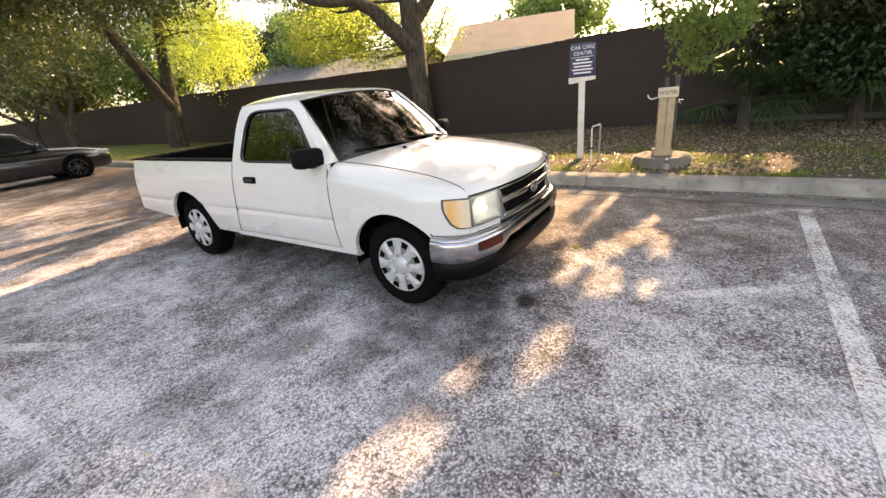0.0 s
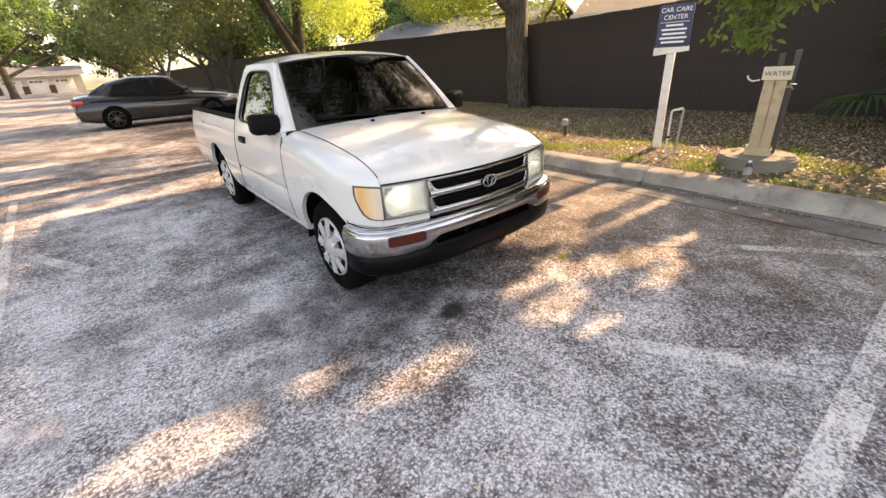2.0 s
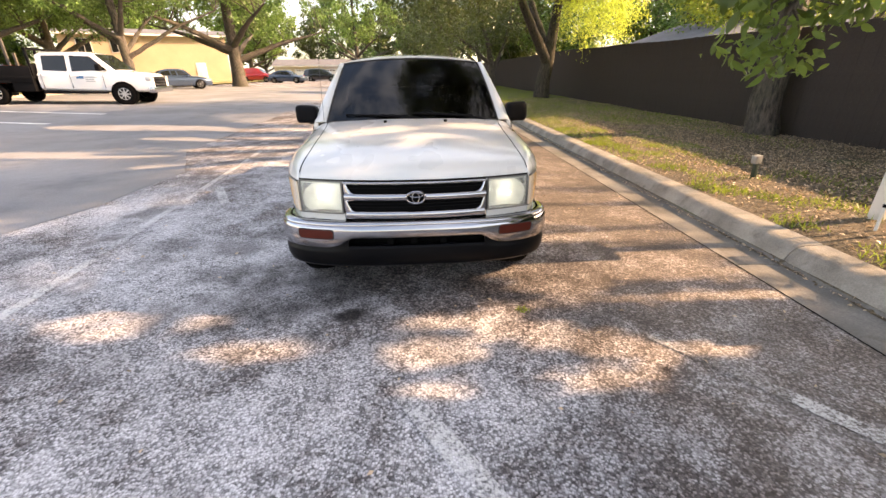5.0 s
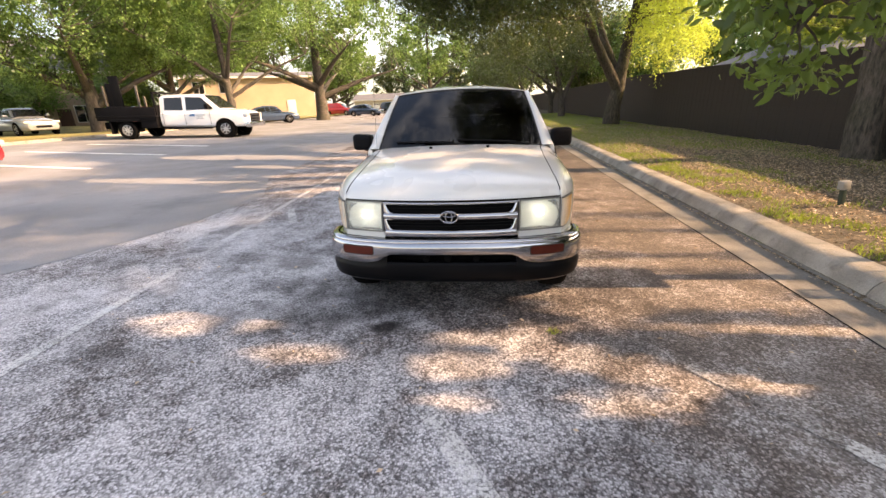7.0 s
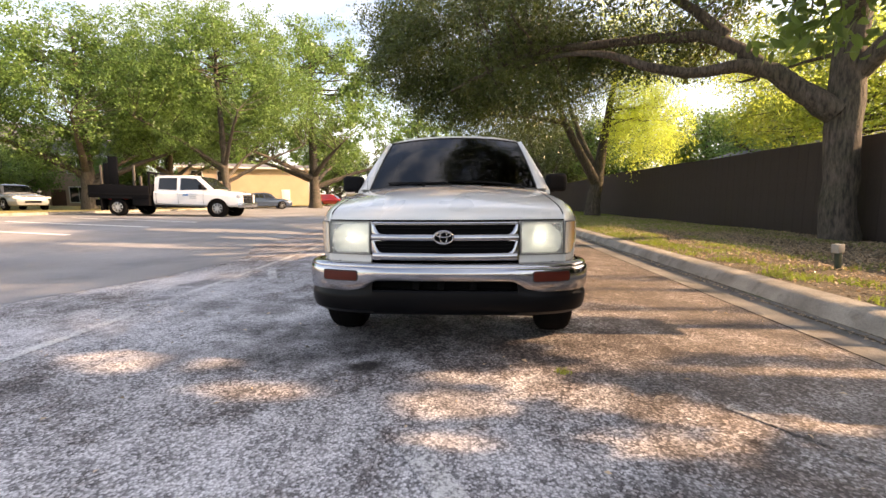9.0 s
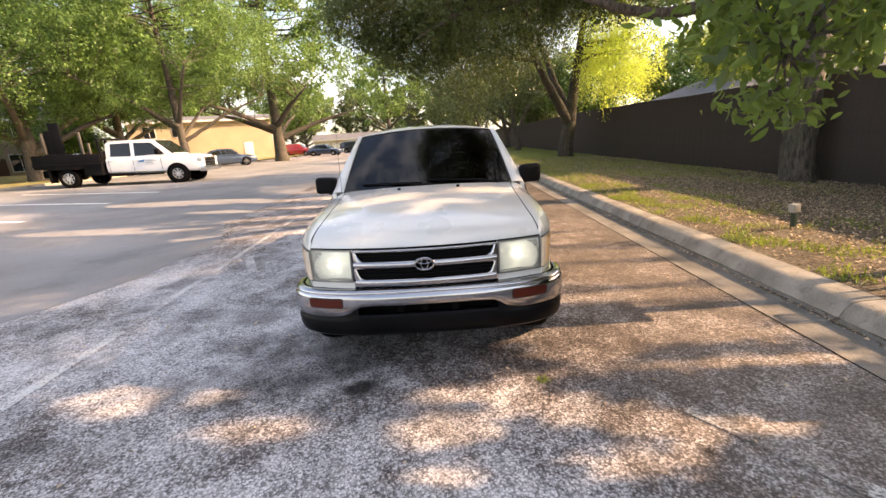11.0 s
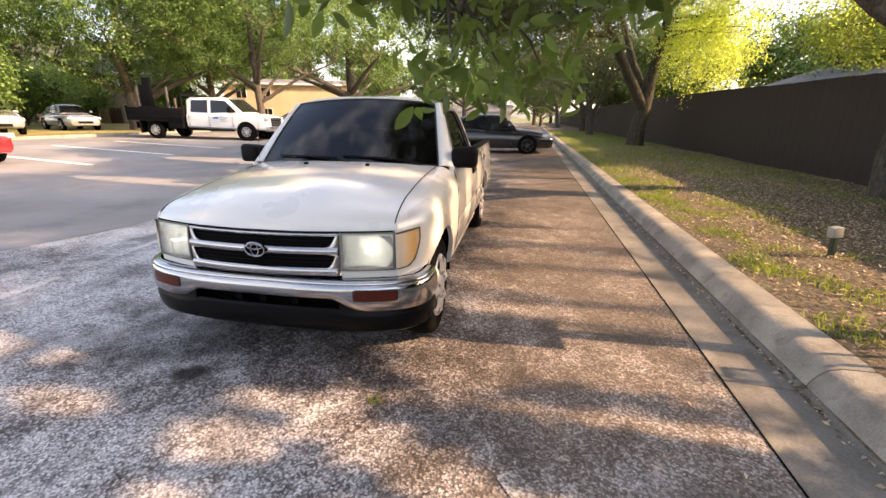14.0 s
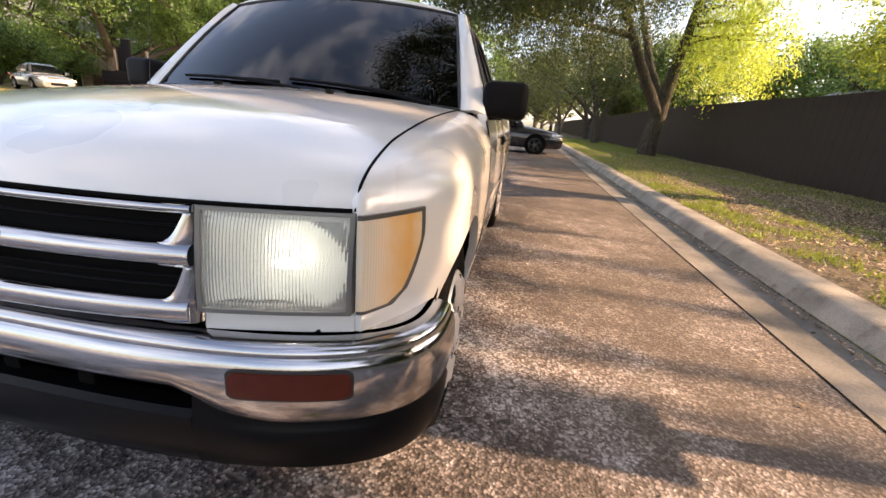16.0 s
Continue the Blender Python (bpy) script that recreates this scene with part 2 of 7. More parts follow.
M_FENCE = surf("fence_paint", (0.053, 0.042, 0.037), 0.68, var=0.25, big=0.7, fine=40, bump=0.003, spec=0.25)
M_WHITE = surf("white_car_paint", (0.69, 0.69, 0.665), 0.28, var=0.015, big=0.8, fine=200, coat=1.0)
M_CHROME = surf("chrome", (0.43, 0.43, 0.445), 0.15, metal=1.0, var=0.05, big=3, fine=50)
M_GREYCHROME = surf("dulled_chrome", (0.55, 0.55, 0.56), 0.22, metal=1.0, var=0.08, big=3, fine=50)
M_BLACK = surf("black_plastic", (0.006, 0.006, 0.007), 0.6, var=0.2, fine=150, spec=0.07)
M_LINER = surf("black_bed_liner", (0.006, 0.006, 0.0065), 0.95, var=0.2, fine=90, spec=0.0)
# near-black for joints, and for cavities and undersides with shade put into the colour
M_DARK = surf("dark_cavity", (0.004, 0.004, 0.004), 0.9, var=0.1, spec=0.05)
M_VALANCE = surf("grey_black_valance", (0.003, 0.0032, 0.004), 0.36, var=0.2, fine=120, spec=0.11)
M_TYRE = surf("rubber", (0.0065, 0.0064, 0.0064), 0.9, var=0.2, fine=80, spec=0.03)
M_SILVER = surf("silver_plastic", (0.58, 0.58, 0.59), 0.35, metal=0.3, var=0.06)
M_TINT = glass_material("tinted_glass", (0.022, 0.024, 0.027), ior=1.52)
M_LENS = glass_material("hazed_lens", (0.93, 0.95, 0.9), 0.08, 0.84)
_lt = M_LENS.node_tree
_lw = _lt.nodes.new("ShaderNodeTexWave")
_lw.bands_direction = "X"
_lw.inputs["Scale"].default_value = 55
_lw.inputs["Distortion"].default_value = 0.6
_lt.links.new(_lt.nodes.new("ShaderNodeTexCoord").outputs["Object"], _lw.inputs["Vector"])
bumped(_lt, _lt.nodes["Principled BSDF"], _lw.outputs["Fac"], 0.5, 0.002)
M_AMBER = surf("amber_lens", (0.84, 0.38, 0.10), 0.25, var=0.2, big=14, coat=0.8, dirt=(0.86, 0.66, 0.44))


def signal_material():
    """Ribbed turn signal lens: clear at the front, amber towards its rear."""
    m, nt, p = nodes_of("turn_signal_lens")
    c = nt.nodes.new("ShaderNodeTexCoord").outputs["Object"]
    sp = nt.nodes.new("ShaderNodeSeparateXYZ")
    nt.links.new(c, sp.inputs[0])
    mr = nt.nodes.new("ShaderNodeMapRange")
    mr.inputs["From Min"].default_value, mr.inputs["From Max"].default_value = 0.30, 0.45
    nt.links.new(sp.outputs["Y"], mr.inputs["Value"])
    n = tex_noise(nt, 22.0, 3.0, 0.5, c)
    ad = nt.nodes.new("ShaderNodeMath")
    ad.operation = "MULTIPLY_ADD"
    ad.inputs[1].default_value = 0.35
    nt.links.new(n.outputs["Fac"], ad.inputs[0])
    nt.links.new(mr.outputs["Result"], ad.inputs[2])
    r = ramp(nt, ad.outputs["Value"], [(0.12, (0.68, 0.60, 0.48)), (0.30, (0.78, 0.60, 0.42)), (0.48, (0.80, 0.52, 0.27)), (0.80, (0.80, 0.42, 0.13)), (1.0, (0.72, 0.56, 0.36))])
    nt.links.new(r.outputs["Color"], p.inputs["Base Color"])
    p.inputs["Roughness"].default_value = 0.22
    p.inputs["Coat Weight"].default_value = 0.8
    w = nt.nodes.new("ShaderNodeTexWave")
    w.bands_direction = "Y"
    w.inputs["Scale"].default_value = 60
    nt.links.new(c, w.inputs["Vector"])
    bumped(nt, p, w.outputs["Fac"], 0.35, 0.002)
    return m


M_AMBERCLEAR = signal_material()
M_REDAMBER = surf("red_amber_lens", (0.08, 0.012, 0.006), 0.35, var=0.15, big=8, coat=0.15, spec=0.2)
M_GASKET = surf("rubber_gasket", (0.02, 0.02, 0.02), 0.6)
M_RIMGREY = surf("grey_lens_rim", (0.07, 0.068, 0.06), 0.4)
M_BEZEL = surf("grey_lamp_bezel", (0.16, 0.16, 0.155), 0.35, metal=0.3)
M_BULB = glow_material("lit_lamp", (0.95, 1.0, 0.97), 9.0)
M_BOWL = surf("lamp_reflector", (0.87, 0.89, 0.86), 0.45, metal=0.2, var=0.03)
M_BARK = bark_material()
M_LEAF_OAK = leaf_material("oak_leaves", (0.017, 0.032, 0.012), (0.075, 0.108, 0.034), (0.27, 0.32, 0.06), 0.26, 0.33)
# sunlit copy of the leaves: sun shining through is put into the colour
M_LEAF_SUN = leaf_material("sunlit_leaves", (0.22, 0.28, 0.04), (0.42, 0.51, 0.085), (0.80, 0.93, 0.20), 0.72)
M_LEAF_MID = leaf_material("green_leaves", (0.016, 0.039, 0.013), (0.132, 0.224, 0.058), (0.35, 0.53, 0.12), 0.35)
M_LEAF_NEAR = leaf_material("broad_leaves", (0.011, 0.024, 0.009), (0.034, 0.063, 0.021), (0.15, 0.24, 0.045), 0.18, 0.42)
# lit copy of the broad leaves, daylight on the low bough put into colour
M_LEAF_LOW = leaf_material("lit_broad_leaves", (0.022, 0.046, 0.013), (0.11, 0.175, 0.042), (0.42, 0.54, 0.09), 0.48, 0.36)
M_LEAF_YARD = leaf_material("golden_green_leaves", (0.10, 0.13, 0.02), (0.20, 0.275, 0.05), (0.50, 0.62, 0.10), 0.45)
M_GRASS = leaf_material("grass_blades", (0.065, 0.095, 0.018), (0.19, 0.255, 0.05), (0.46, 0.56, 0.08), 0.40)
M_LITTER = leaf_material("dry_leaves", (0.07, 0.050, 0.032), (0.50, 0.385, 0.27), (0.55, 0.36, 0.15), 0.18)


# ---- mesh helpers ----
def fill(ob_name, verts, faces, material, parent=None, label="", smooth=True, sharp=35.0):
    me = bpy.data.meshes.new(ob_name)
    me.from_pydata([tuple(map(float, v)) for v in verts], [], [tuple(f) for f in faces])
    me.validate()
    bm = bmesh.new()
    bm.from_mesh(me)
    bmesh.ops.recalc_face_normals(bm, faces=bm.faces)
    bm.to_mesh(me)
    bm.free()
    me.materials.append(material)
    if smooth:
        me.polygons.foreach_set("use_smooth", [True] * len(me.polygons))
        me.set_sharp_from_angle(angle=radians(sharp))
    ob = new(ob_name, me)
    if parent is not None:
        ob.parent = parent
    if label:
        ob["label"] = label
    return ob


def part(name, bm, material, parent, label="", smooth=True, sharp=35.0):
    me = bpy.data.meshes.new(name)
    bmesh.ops.recalc_face_normals(bm, faces=bm.faces)
    bm.to_mesh(me)
    bm.free()
    me.materials.append(material)
    if smooth:
        me.polygons.foreach_set("use_smooth", [True] * len(me.polygons))
        me.set_sharp_from_angle(angle=radians(sharp))
    ob = new(name, me)
    ob.parent = parent
    if label:
        ob["label"] = label
    return ob


def thing(name, m, label, category, group="", kind=""):
    ob = new(name)
    ob.empty_display_size = 0.1
    ob.matrix_basis = m
    return tagged(ob, label, category, group, kind)


def box(bm, x0, x1, y0, y1, z0, z1, bevel=0.0, seg=2):
    vs = bmesh.ops.create_cube(bm, size=1.0)["verts"]
    for v in vs:
        v.co = Vector((x0 + (v.co.x + 0.5) * (x1 - x0), y0 + (v.co.y + 0.5) * (y1 - y0), z0 + (v.co.z + 0.5) * (z1 - z0)))
    if bevel:
        es = list({e for v in vs for e in v.link_edges})
        bmesh.ops.bevel(bm, geom=es, offset=bevel, segments=seg, profile=0.6, affect="EDGES", clamp_overlap=True)
    return vs


def boxed(name, dims, material, parent, bevel=0.01, label="", m=None):
    bm = bmesh.new()
    box(bm, *dims, bevel)
    if m is not None:
        bmesh.ops.transform(bm, matrix=m, verts=bm.verts)
    return part(name, bm, material, parent, label)


def shell(P, inward, closed_u=False):
    """A solid sheet: P is rows x columns of points, inward the offset to its back (vector, or an array like P)."""
    P = np.asarray(P, float)
    n, m = P.shape[:2]
    Q = P + np.asarray(inward, float)
    V = np.concatenate([P.reshape(-1, 3), Q.reshape(-1, 3)])
    o = n * m
    F = []
    rn = n if closed_u else n - 1
    for i in range(rn):
        for j in range(m - 1):
            a, b, c, d = i * m + j, i * m + j + 1, (i + 1) % n * m + j + 1, (i + 1) % n * m + j
            F.append((a, b, c, d))
            F.append((a + o, d + o, c + o, b + o))
    for i in range(rn):
        k = (i + 1) % n
        for j in (0, m - 1):
            F.append((i * m + j, k * m + j, k * m + j + o, i * m + j + o))
    if not closed_u:
        for j in range(m - 1):
            for i in (0, n - 1):
                F.append((i * m + j, i * m + j + 1, i * m + j + 1 + o, i * m + j + o))
    return V, F


def mirrored(V):
    V = np.array(V, float)
    V[:, 0] *= -1
    return V


def tube(points, radii, sides=8):
    """Vertices and faces of a tapered tube along points."""
    pts = [Vector(p) for p in points]
    V, F = [], []
    n = len(pts)
    up = Vector((0.13, 0.31, 0.94)).normalized()
    for i, p in enumerate(pts):
        d = (pts[min(i + 1, n - 1)] - pts[max(i - 1, 0)])
        d = d.normalized() if d.length > 1e-9 else Vector((0, 0, 1))
        s = d.cross(up)
        s = s.normalized() if s.length > 1e-3 else d.orthogonal().normalized()
        q = s.cross(d)
        for k in range(sides):
            a = 2 * math.pi * k / sides
            V.append(p + (s * math.cos(a) + q * math.sin(a)) * radii[i])
    for i in range(n - 1):
        for k in range(sides):
            F.append((i * sides + k, i * sides + (k + 1) % sides, (i + 1) * sides + (k + 1) % sides, (i + 1) * sides + k))
    F.append(tuple(range(sides))[::-1])
    F.append(tuple(range((n - 1) * sides, n * sides)))
    return V, F


def joined(pieces):
    V, F = [], []
    for v, f in pieces:
        o = len(V)
        V.extend(v)
        F.extend([tuple(i + o for i in q) for q in f])
    return V, F


def lathe_x(profile, sides=40):
    """A turned ring about the x axis from (x, radius) pairs."""
    V = [(x, r * math.cos(2 * math.pi * k / sides), r * math.sin(2 * math.pi * k / sides)) for x, r in profile for k in range(sides)]
    n = len(profile)
    F = [(i * sides + k, i * sides + (k + 1) % sides, (i + 1) * sides + (k + 1) % sides, (i + 1) * sides + k) for i in range(n - 1) for k in range(sides)]
    return V, F


def lerp(x, pts):
    return float(np.interp(x, [p[0] for p in pts], [p[1] for p in pts]))


def quick_mesh(name, V, quads, material, parent=None):
    """A mesh of quads from arrays, for what nobody could count."""
    V = np.ascontiguousarray(V, dtype=np.float32)
    quads = np.ascontiguousarray(quads, dtype=np.int32)
    me = bpy.data.meshes.new(name)
    me.vertices.add(len(V))
    me.vertices.foreach_set("co", V.ravel())
    me.loops.add(quads.size)
    me.loops.foreach_set("vertex_index", quads.ravel())
    me.polygons.add(len(quads))
    me.polygons.foreach_set("loop_start", np.arange(0, quads.size, quads.shape[1], dtype=np.int32))
    me.update(calc_edges=True)
    me.materials.append(material)
    ob = new(name, me)
    ob.parent = parent
    return ob


# ---- ground ----
def verge_z(x, y):
    """Height of the verge: level with the kerb, a low rise near the sign, falling to the fence further on."""
    a = np.clip((x - 3.05) / 1.2, 0, 1)
    b = np.clip((x - 4.2) / 3.2, 0, 1)
    rise = 0.08 * np.clip(1 - (y - 0.5) / 4.0, 0.3, 1)
    fall = 0.045 * np.clip((y - 1.5) / 4.0, 0, 1)
    return 0.135 + rise * a - fall * b + 0.012 * np.sin(x * 2.3 + y * 1.1) * a


def lot_z(x):
    """Height of the asphalt: level along the kerb, rising gently towards the parking lot."""
    return 0.022 * max(0.0, -4.5 - max(x, -20.4))


def grid_ob(name, xs, ys, zf, material):
    X, Y = np.meshgrid(xs, ys)
    V = np.stack([X, Y, zf(X, Y)], -1).reshape(-1, 3)
    n, m = len(ys), len(xs)
    i, j = np.meshgrid(np.arange(n - 1), np.arange(m - 1), indexing="ij")
    a = (i * m + j).ravel()
    return quick_mesh(name, V, np.stack([a, a + 1, a + m + 1, a + m], -1), material)


ground = grid_ob("ground", np.linspace(-900, 900, 19), np.linspace(-900, 900, 19), lambda x, y: 0 * x - 0.12, M_LAWN)
tagged(ground, "dry grassy ground reaching the horizon", "ground", kind="structure")
road = grid_ob("road", np.concatenate([np.linspace(-20.4, -4.5, 17), np.linspace(-3.4, 2.37, 7)]), np.linspace(-40, 130, 40), lambda x, y: 0.022 * np.clip(-4.5 - x, 0, None), M_ROAD)
tagged(road, "old grey chip-seal asphalt with bleached and stained patches", "asphalt road", kind="structure")
PATCH_EDGE = [(-3.0, -20.3), (0.2, -4.6), (1.2, -4.0), (2.4, -3.6), (4.2, -3.52), (6.0, -4.4), (14.0, -4.9), (40.0, -6.0)]
V, F = [], []
for k, yy in enumerate(np.concatenate([np.linspace(-3.0, 6.0, 37), np.linspace(7.0, 40.0, 16)])):
    xr = lerp(yy, PATCH_EDGE) + 0.05 * noise.noise(Vector((0.0, yy * 1.7, 9.0)))
    xm = min(xr - 0.01, -4.5)
    V += [(-20.35, yy, lot_z(-20.35) + 0.004), (xm, yy, lot_z(xm) + 0.004), (xr, yy, lot_z(xr) + 0.004)]
    if k:
        F += [(3 * k - 3, 3 * k - 2, 3 * k + 1, 3 * k), (3 * k - 2, 3 * k - 1, 3 * k + 2, 3 * k + 1)]
patch = fill("road", V, F, surf("smooth_asphalt", (0.25, 0.248, 0.255), 0.75, var=0.3, big=0.4, fine=60, bump=0.002, dirt=(0.12, 0.12, 0.125)), smooth=False)
tagged(patch, "smoother resurfaced asphalt of the parking lane", "asphalt road", kind="structure")

# kerb and gutter pan, one length per joint
KERB = [(2.37, 0.0), (2.72, -0.012), (2.755, 0.015), (2.79, 0.085), (2.83, 0.122), (2.89, 0.137), (3.03, 0.140), (3.045, 0.12), (3.045, -0.12), (2.37, -0.12)]


def kerb_piece(y0, y1):
    n = len(KERB)
    V, F = [], []
    ys = [y0 + 0.004, y0 + 0.02, y1 - 0.02, y1 - 0.004]
    for k, y in enumerate(ys):
        for x, z in KERB:
            s = 0.006 if k in (0, 3) else 0.0
            V.append((x, y, z - s))
    for k in range(3):
        for i in range(n):
            F.append((k * n + i, k * n + (i + 1) % n, (k + 1) * n + (i + 1) % n, (k + 1) * n + i))
    F += [tuple(range(n)), tuple(range(3 * n, 4 * n))[::-1]]
    return V, F


KERB_THING = thing("kerb", pose(0, 0, 0), "weathered tan concrete kerb with gutter pan and dark joints", "kerb", kind="structure")
V, F = kerb_piece(0, 3.05)
k0 = fill("kerb_stone", V, F, M_CONC, KERB_THING, sharp=50)
k0.location.y = 0.575
k0.data.materials.append(M_GUTTER)
for pl in k0.data.polygons:
    if pl.center.x < 2.745 and pl.normal.z > 0.5:
        pl.material_index = 1
for i in range(-8, 36):
    if i:
        k = k0.copy()
        scene.collection.objects.link(k)
        k.location.y = 0.575 + 3.05 * i
fill("joint_bed", [(2.38, -30, -0.02), (2.72, -30, -0.03), (2.76, -30, 0.0), (2.85, -30, 0.11), (3.0, -30, 0.125), (2.38, 120, -0.02), (2.72, 120, -0.03), (2.76, 120, 0.0), (2.85, 120, 0.11), (3.0, 120, 0.125)], [(i, i + 1, i + 6, i + 5) for i in range(4)], M_DARK, KERB_THING, "dark joint filling", smooth=False)

verge = grid_ob("verge", np.concatenate([np.linspace(3.035, 7.6, 40)]), np.linspace(-30, 125, 240), verge_z, M_SOIL)
tagged(verge, "grass verge strewn with dry leaves", "verge", kind="structure")
yard = grid_ob("yard_ground", np.linspace(7.6, 60, 8), np.linspace(-40, 125, 10), lambda x, y: 0 * x + 0.02, M_LAWN)
tagged(yard, "grass of the yards beyond the fence", "yard", kind="structure")
island = grid_ob("grass_island", np.linspace(-60, -20.4, 24), np.linspace(-40, 130, 60), lambda x, y: 0.46 + 0.012 * np.abs(x + 20.4), surf("dry_lawn", (0.26, 0.23, 0.08), 0.95, var=0.4, big=0.5, fine=10, bump=0.03))
tagged(island, "dry yellow grass of the parking island", "lawn", kind="structure")
boxed_kerb = boxed("kerb", (-20.42, -20.28, -30, 30, -0.1, 0.48), M_CONC, None, 0.03)
tagged(boxed_kerb, "concrete kerb of the parking island", "kerb", kind="structure")


seam = fill("road_seam", [(2.362, -30, 0.003), (2.373, -30, 0.003), (2.362, 120, 0.003), (2.373, 120, 0.003)], [(0, 1, 3, 2)], M_DARK, smooth=False)
tagged(seam, "dark seam between asphalt and gutter", "joint", kind="structure")


# ---- painted lines ----
def line(a, b, width, mat, label, z=0.004):
    a, b = Vector((*a, z)), Vector((*b, z))
    d = (b - a).normalized()
    s = Vector((-d.y, d.x, 0)) * width / 2
    n = max(2, int((b - a).length / 0.3))
    V = []
    for i in range(n + 1):
        p = a.lerp(b, i / n)
        p.z = z + lot_z(p.x)
        w = 1 + 0.08 * noise.noise(p * 3.0)
        V += [p + s * w, p - s * w]
    ob = fill("parking_line", V, [(2 * i, 2 * i + 1, 2 * i + 3, 2 * i + 2) for i in range(n)], mat, smooth=False)
    return tagged(ob, label, "road marking", "parking lines", "structure")


W = "worn white parking line on rough asphalt"
line((2.27, -1.62), (-1.4, -1.62), 0.115, M_PAINT, W)
line((2.25, -1.56), (1.66, -0.775), 0.09, M_PAINT4, W, 0.0045)
line((1.66, -0.775), (1.28, -0.27), 0.085, M_PAINT5, W, 0.0045)
line((0.5, -1.56), (-0.1, -0.6), 0.10, M_PAINT2, W, 0.0045)
line((-2.6, 1.0), (-2.42, -1.6), 0.085, M_PAINT3, W)
line((-2.6, 3.25), (-2.2, 2.5), 0.10, M_PAINT2, W)
line((-2.6, 1.1), (-3.0, 6.0), 0.08, M_PAINT2, W)
for xx, yy in ((-9.5, 4.2), (-9.8, 7.2), (-10.15, 10.15), (-10.6, 13.0)):
    line((xx, yy), (xx - 6.2, yy + 1.0), 0.17, M_FARPAINT, "white parking stall line on dark asphalt", 0.010)


# ---- the white pickup ----
# darker silver: shade in the hubcap's valleys is put into the colour
M_GROOVE = surf("shaded_silver_plastic", (0.22, 0.22, 0.23), 0.45, metal=0.3, var=0.06)
SIDE_X = [(0.28, 0.772), (0.33, 0.79), (0.40, 0.812), (0.50, 0.828), (0.62, 0.834), (0.74, 0.834), (0.84, 0.828), (0.90, 0.815), (0.95, 0.800), (1.0, 0.786)]


def nose(y):
    return 0.145 * max(0.0, (0.75 - y) / 0.455) ** 2


def side_x(y, z):
    return lerp(z, SIDE_X) - nose(y) - 0.012 * max(0, (y - 3.6) / 1.0) ** 2


def hood_u(y):
    return min(1.0, max(0.0, (y - 0.30) / 1.04))


def hood_z(y):
    return 0.785 + 0.203 * hood_u(y) ** 0.43


def hood_x(y):
    return lerp(hood_u(y), [(0.0, 0.675), (0.08, 0.668), (0.25, 0.656), (0.6, 0.654), (0.85, 0.664), (1.0, 0.676)])


def fender_point(y, v):
    """v 0..1 from the lower edge up the side and over the shoulder to the bonnet line."""
    za = 0.0
    d = abs(y - 0.82)
    if d < 0.385:
        za = 0.295 + math.sqrt(0.385 ** 2 - d * d)
    low = max(za, 0.552 if y < 0.45 else 0.335)
    zt, xh = hood_z(y), hood_x(y)
    zs = zt - 0.105 - 0.045 * min(1.0, hood_u(y) * 2.5)
    if v < 0.6:
        z = low + (zs - low) * v / 0.6
        return Vector((side_x(y, z), y, z))
    a = (v - 0.6) / 0.4 * math.pi / 2
    xs0 = side_x(y, zs)
    return Vector((xh + (xs0 - xh) * math.cos(a), y, zs + (zt - zs) * math.sin(a)))


def front_y(x):
    return 0.185 + 0.113 * (abs(x) / 0.675) ** 2.2


def offset_grid(P, d):
    """Moves a grid of surface points outwards along their normals (for a surface on the +x side)."""
    P = np.asarray(P, float)
    du = np.gradient(P, axis=0)
    dv = np.gradient(P, axis=1)
    n = np.cross(du, dv)
    n /= np.linalg.norm(n, axis=-1, keepdims=True) + 1e-12
    mid = n[n.shape[0] // 2, n.shape[1] // 2]
    if mid[0] * 0.7 - mid[1] < 0:
        n = -n
    return P + n * d, n


def both(name, V, F, material, parent, label="", sharp=35.0):
    a = fill(name, V, F, material, parent, label, sharp=sharp)
    b = fill(name, mirrored(V), [f[::-1] for f in F], material, parent, label, sharp=sharp)
    return a, b


def ring_between(outer, inner):
    n = len(outer)
    return [(i, (i + 1) % n, n + (i + 1) % n, n + i) for i in range(n)]


def ray_loop(poly, c, n, soft=0.0):
    """n points of a polygon as seen from c at even angles, with its corners rounded a little."""
    poly = [Vector(p) for p in poly]
    out = []
    for k in range(n):
        a = 2 * math.pi * k / n
        d = Vector((math.cos(a), math.sin(a)))
        best = None
        for i, p in enumerate(poly):
            q = poly[(i + 1) % len(poly)]
            e = q - p
            det = d.x * -e.y + d.y * e.x
            if abs(det) < 1e-9:
                continue
            w = p - Vector(c)
            t = (w.x * -e.y + w.y * e.x) / det
            s = (d.x * w.y - d.y * w.x) / det
            if t > 0 and -1e-6 <= s <= 1 + 1e-6 and (best is None or t > best):
                best = t
        out.append(Vector(c) + d * best)
    for _ in range(int(soft)):
        out = [(out[k - 1] + out[k] * 2 + out[(k + 1) % n]) / 4 for k in range(n)]
    return out


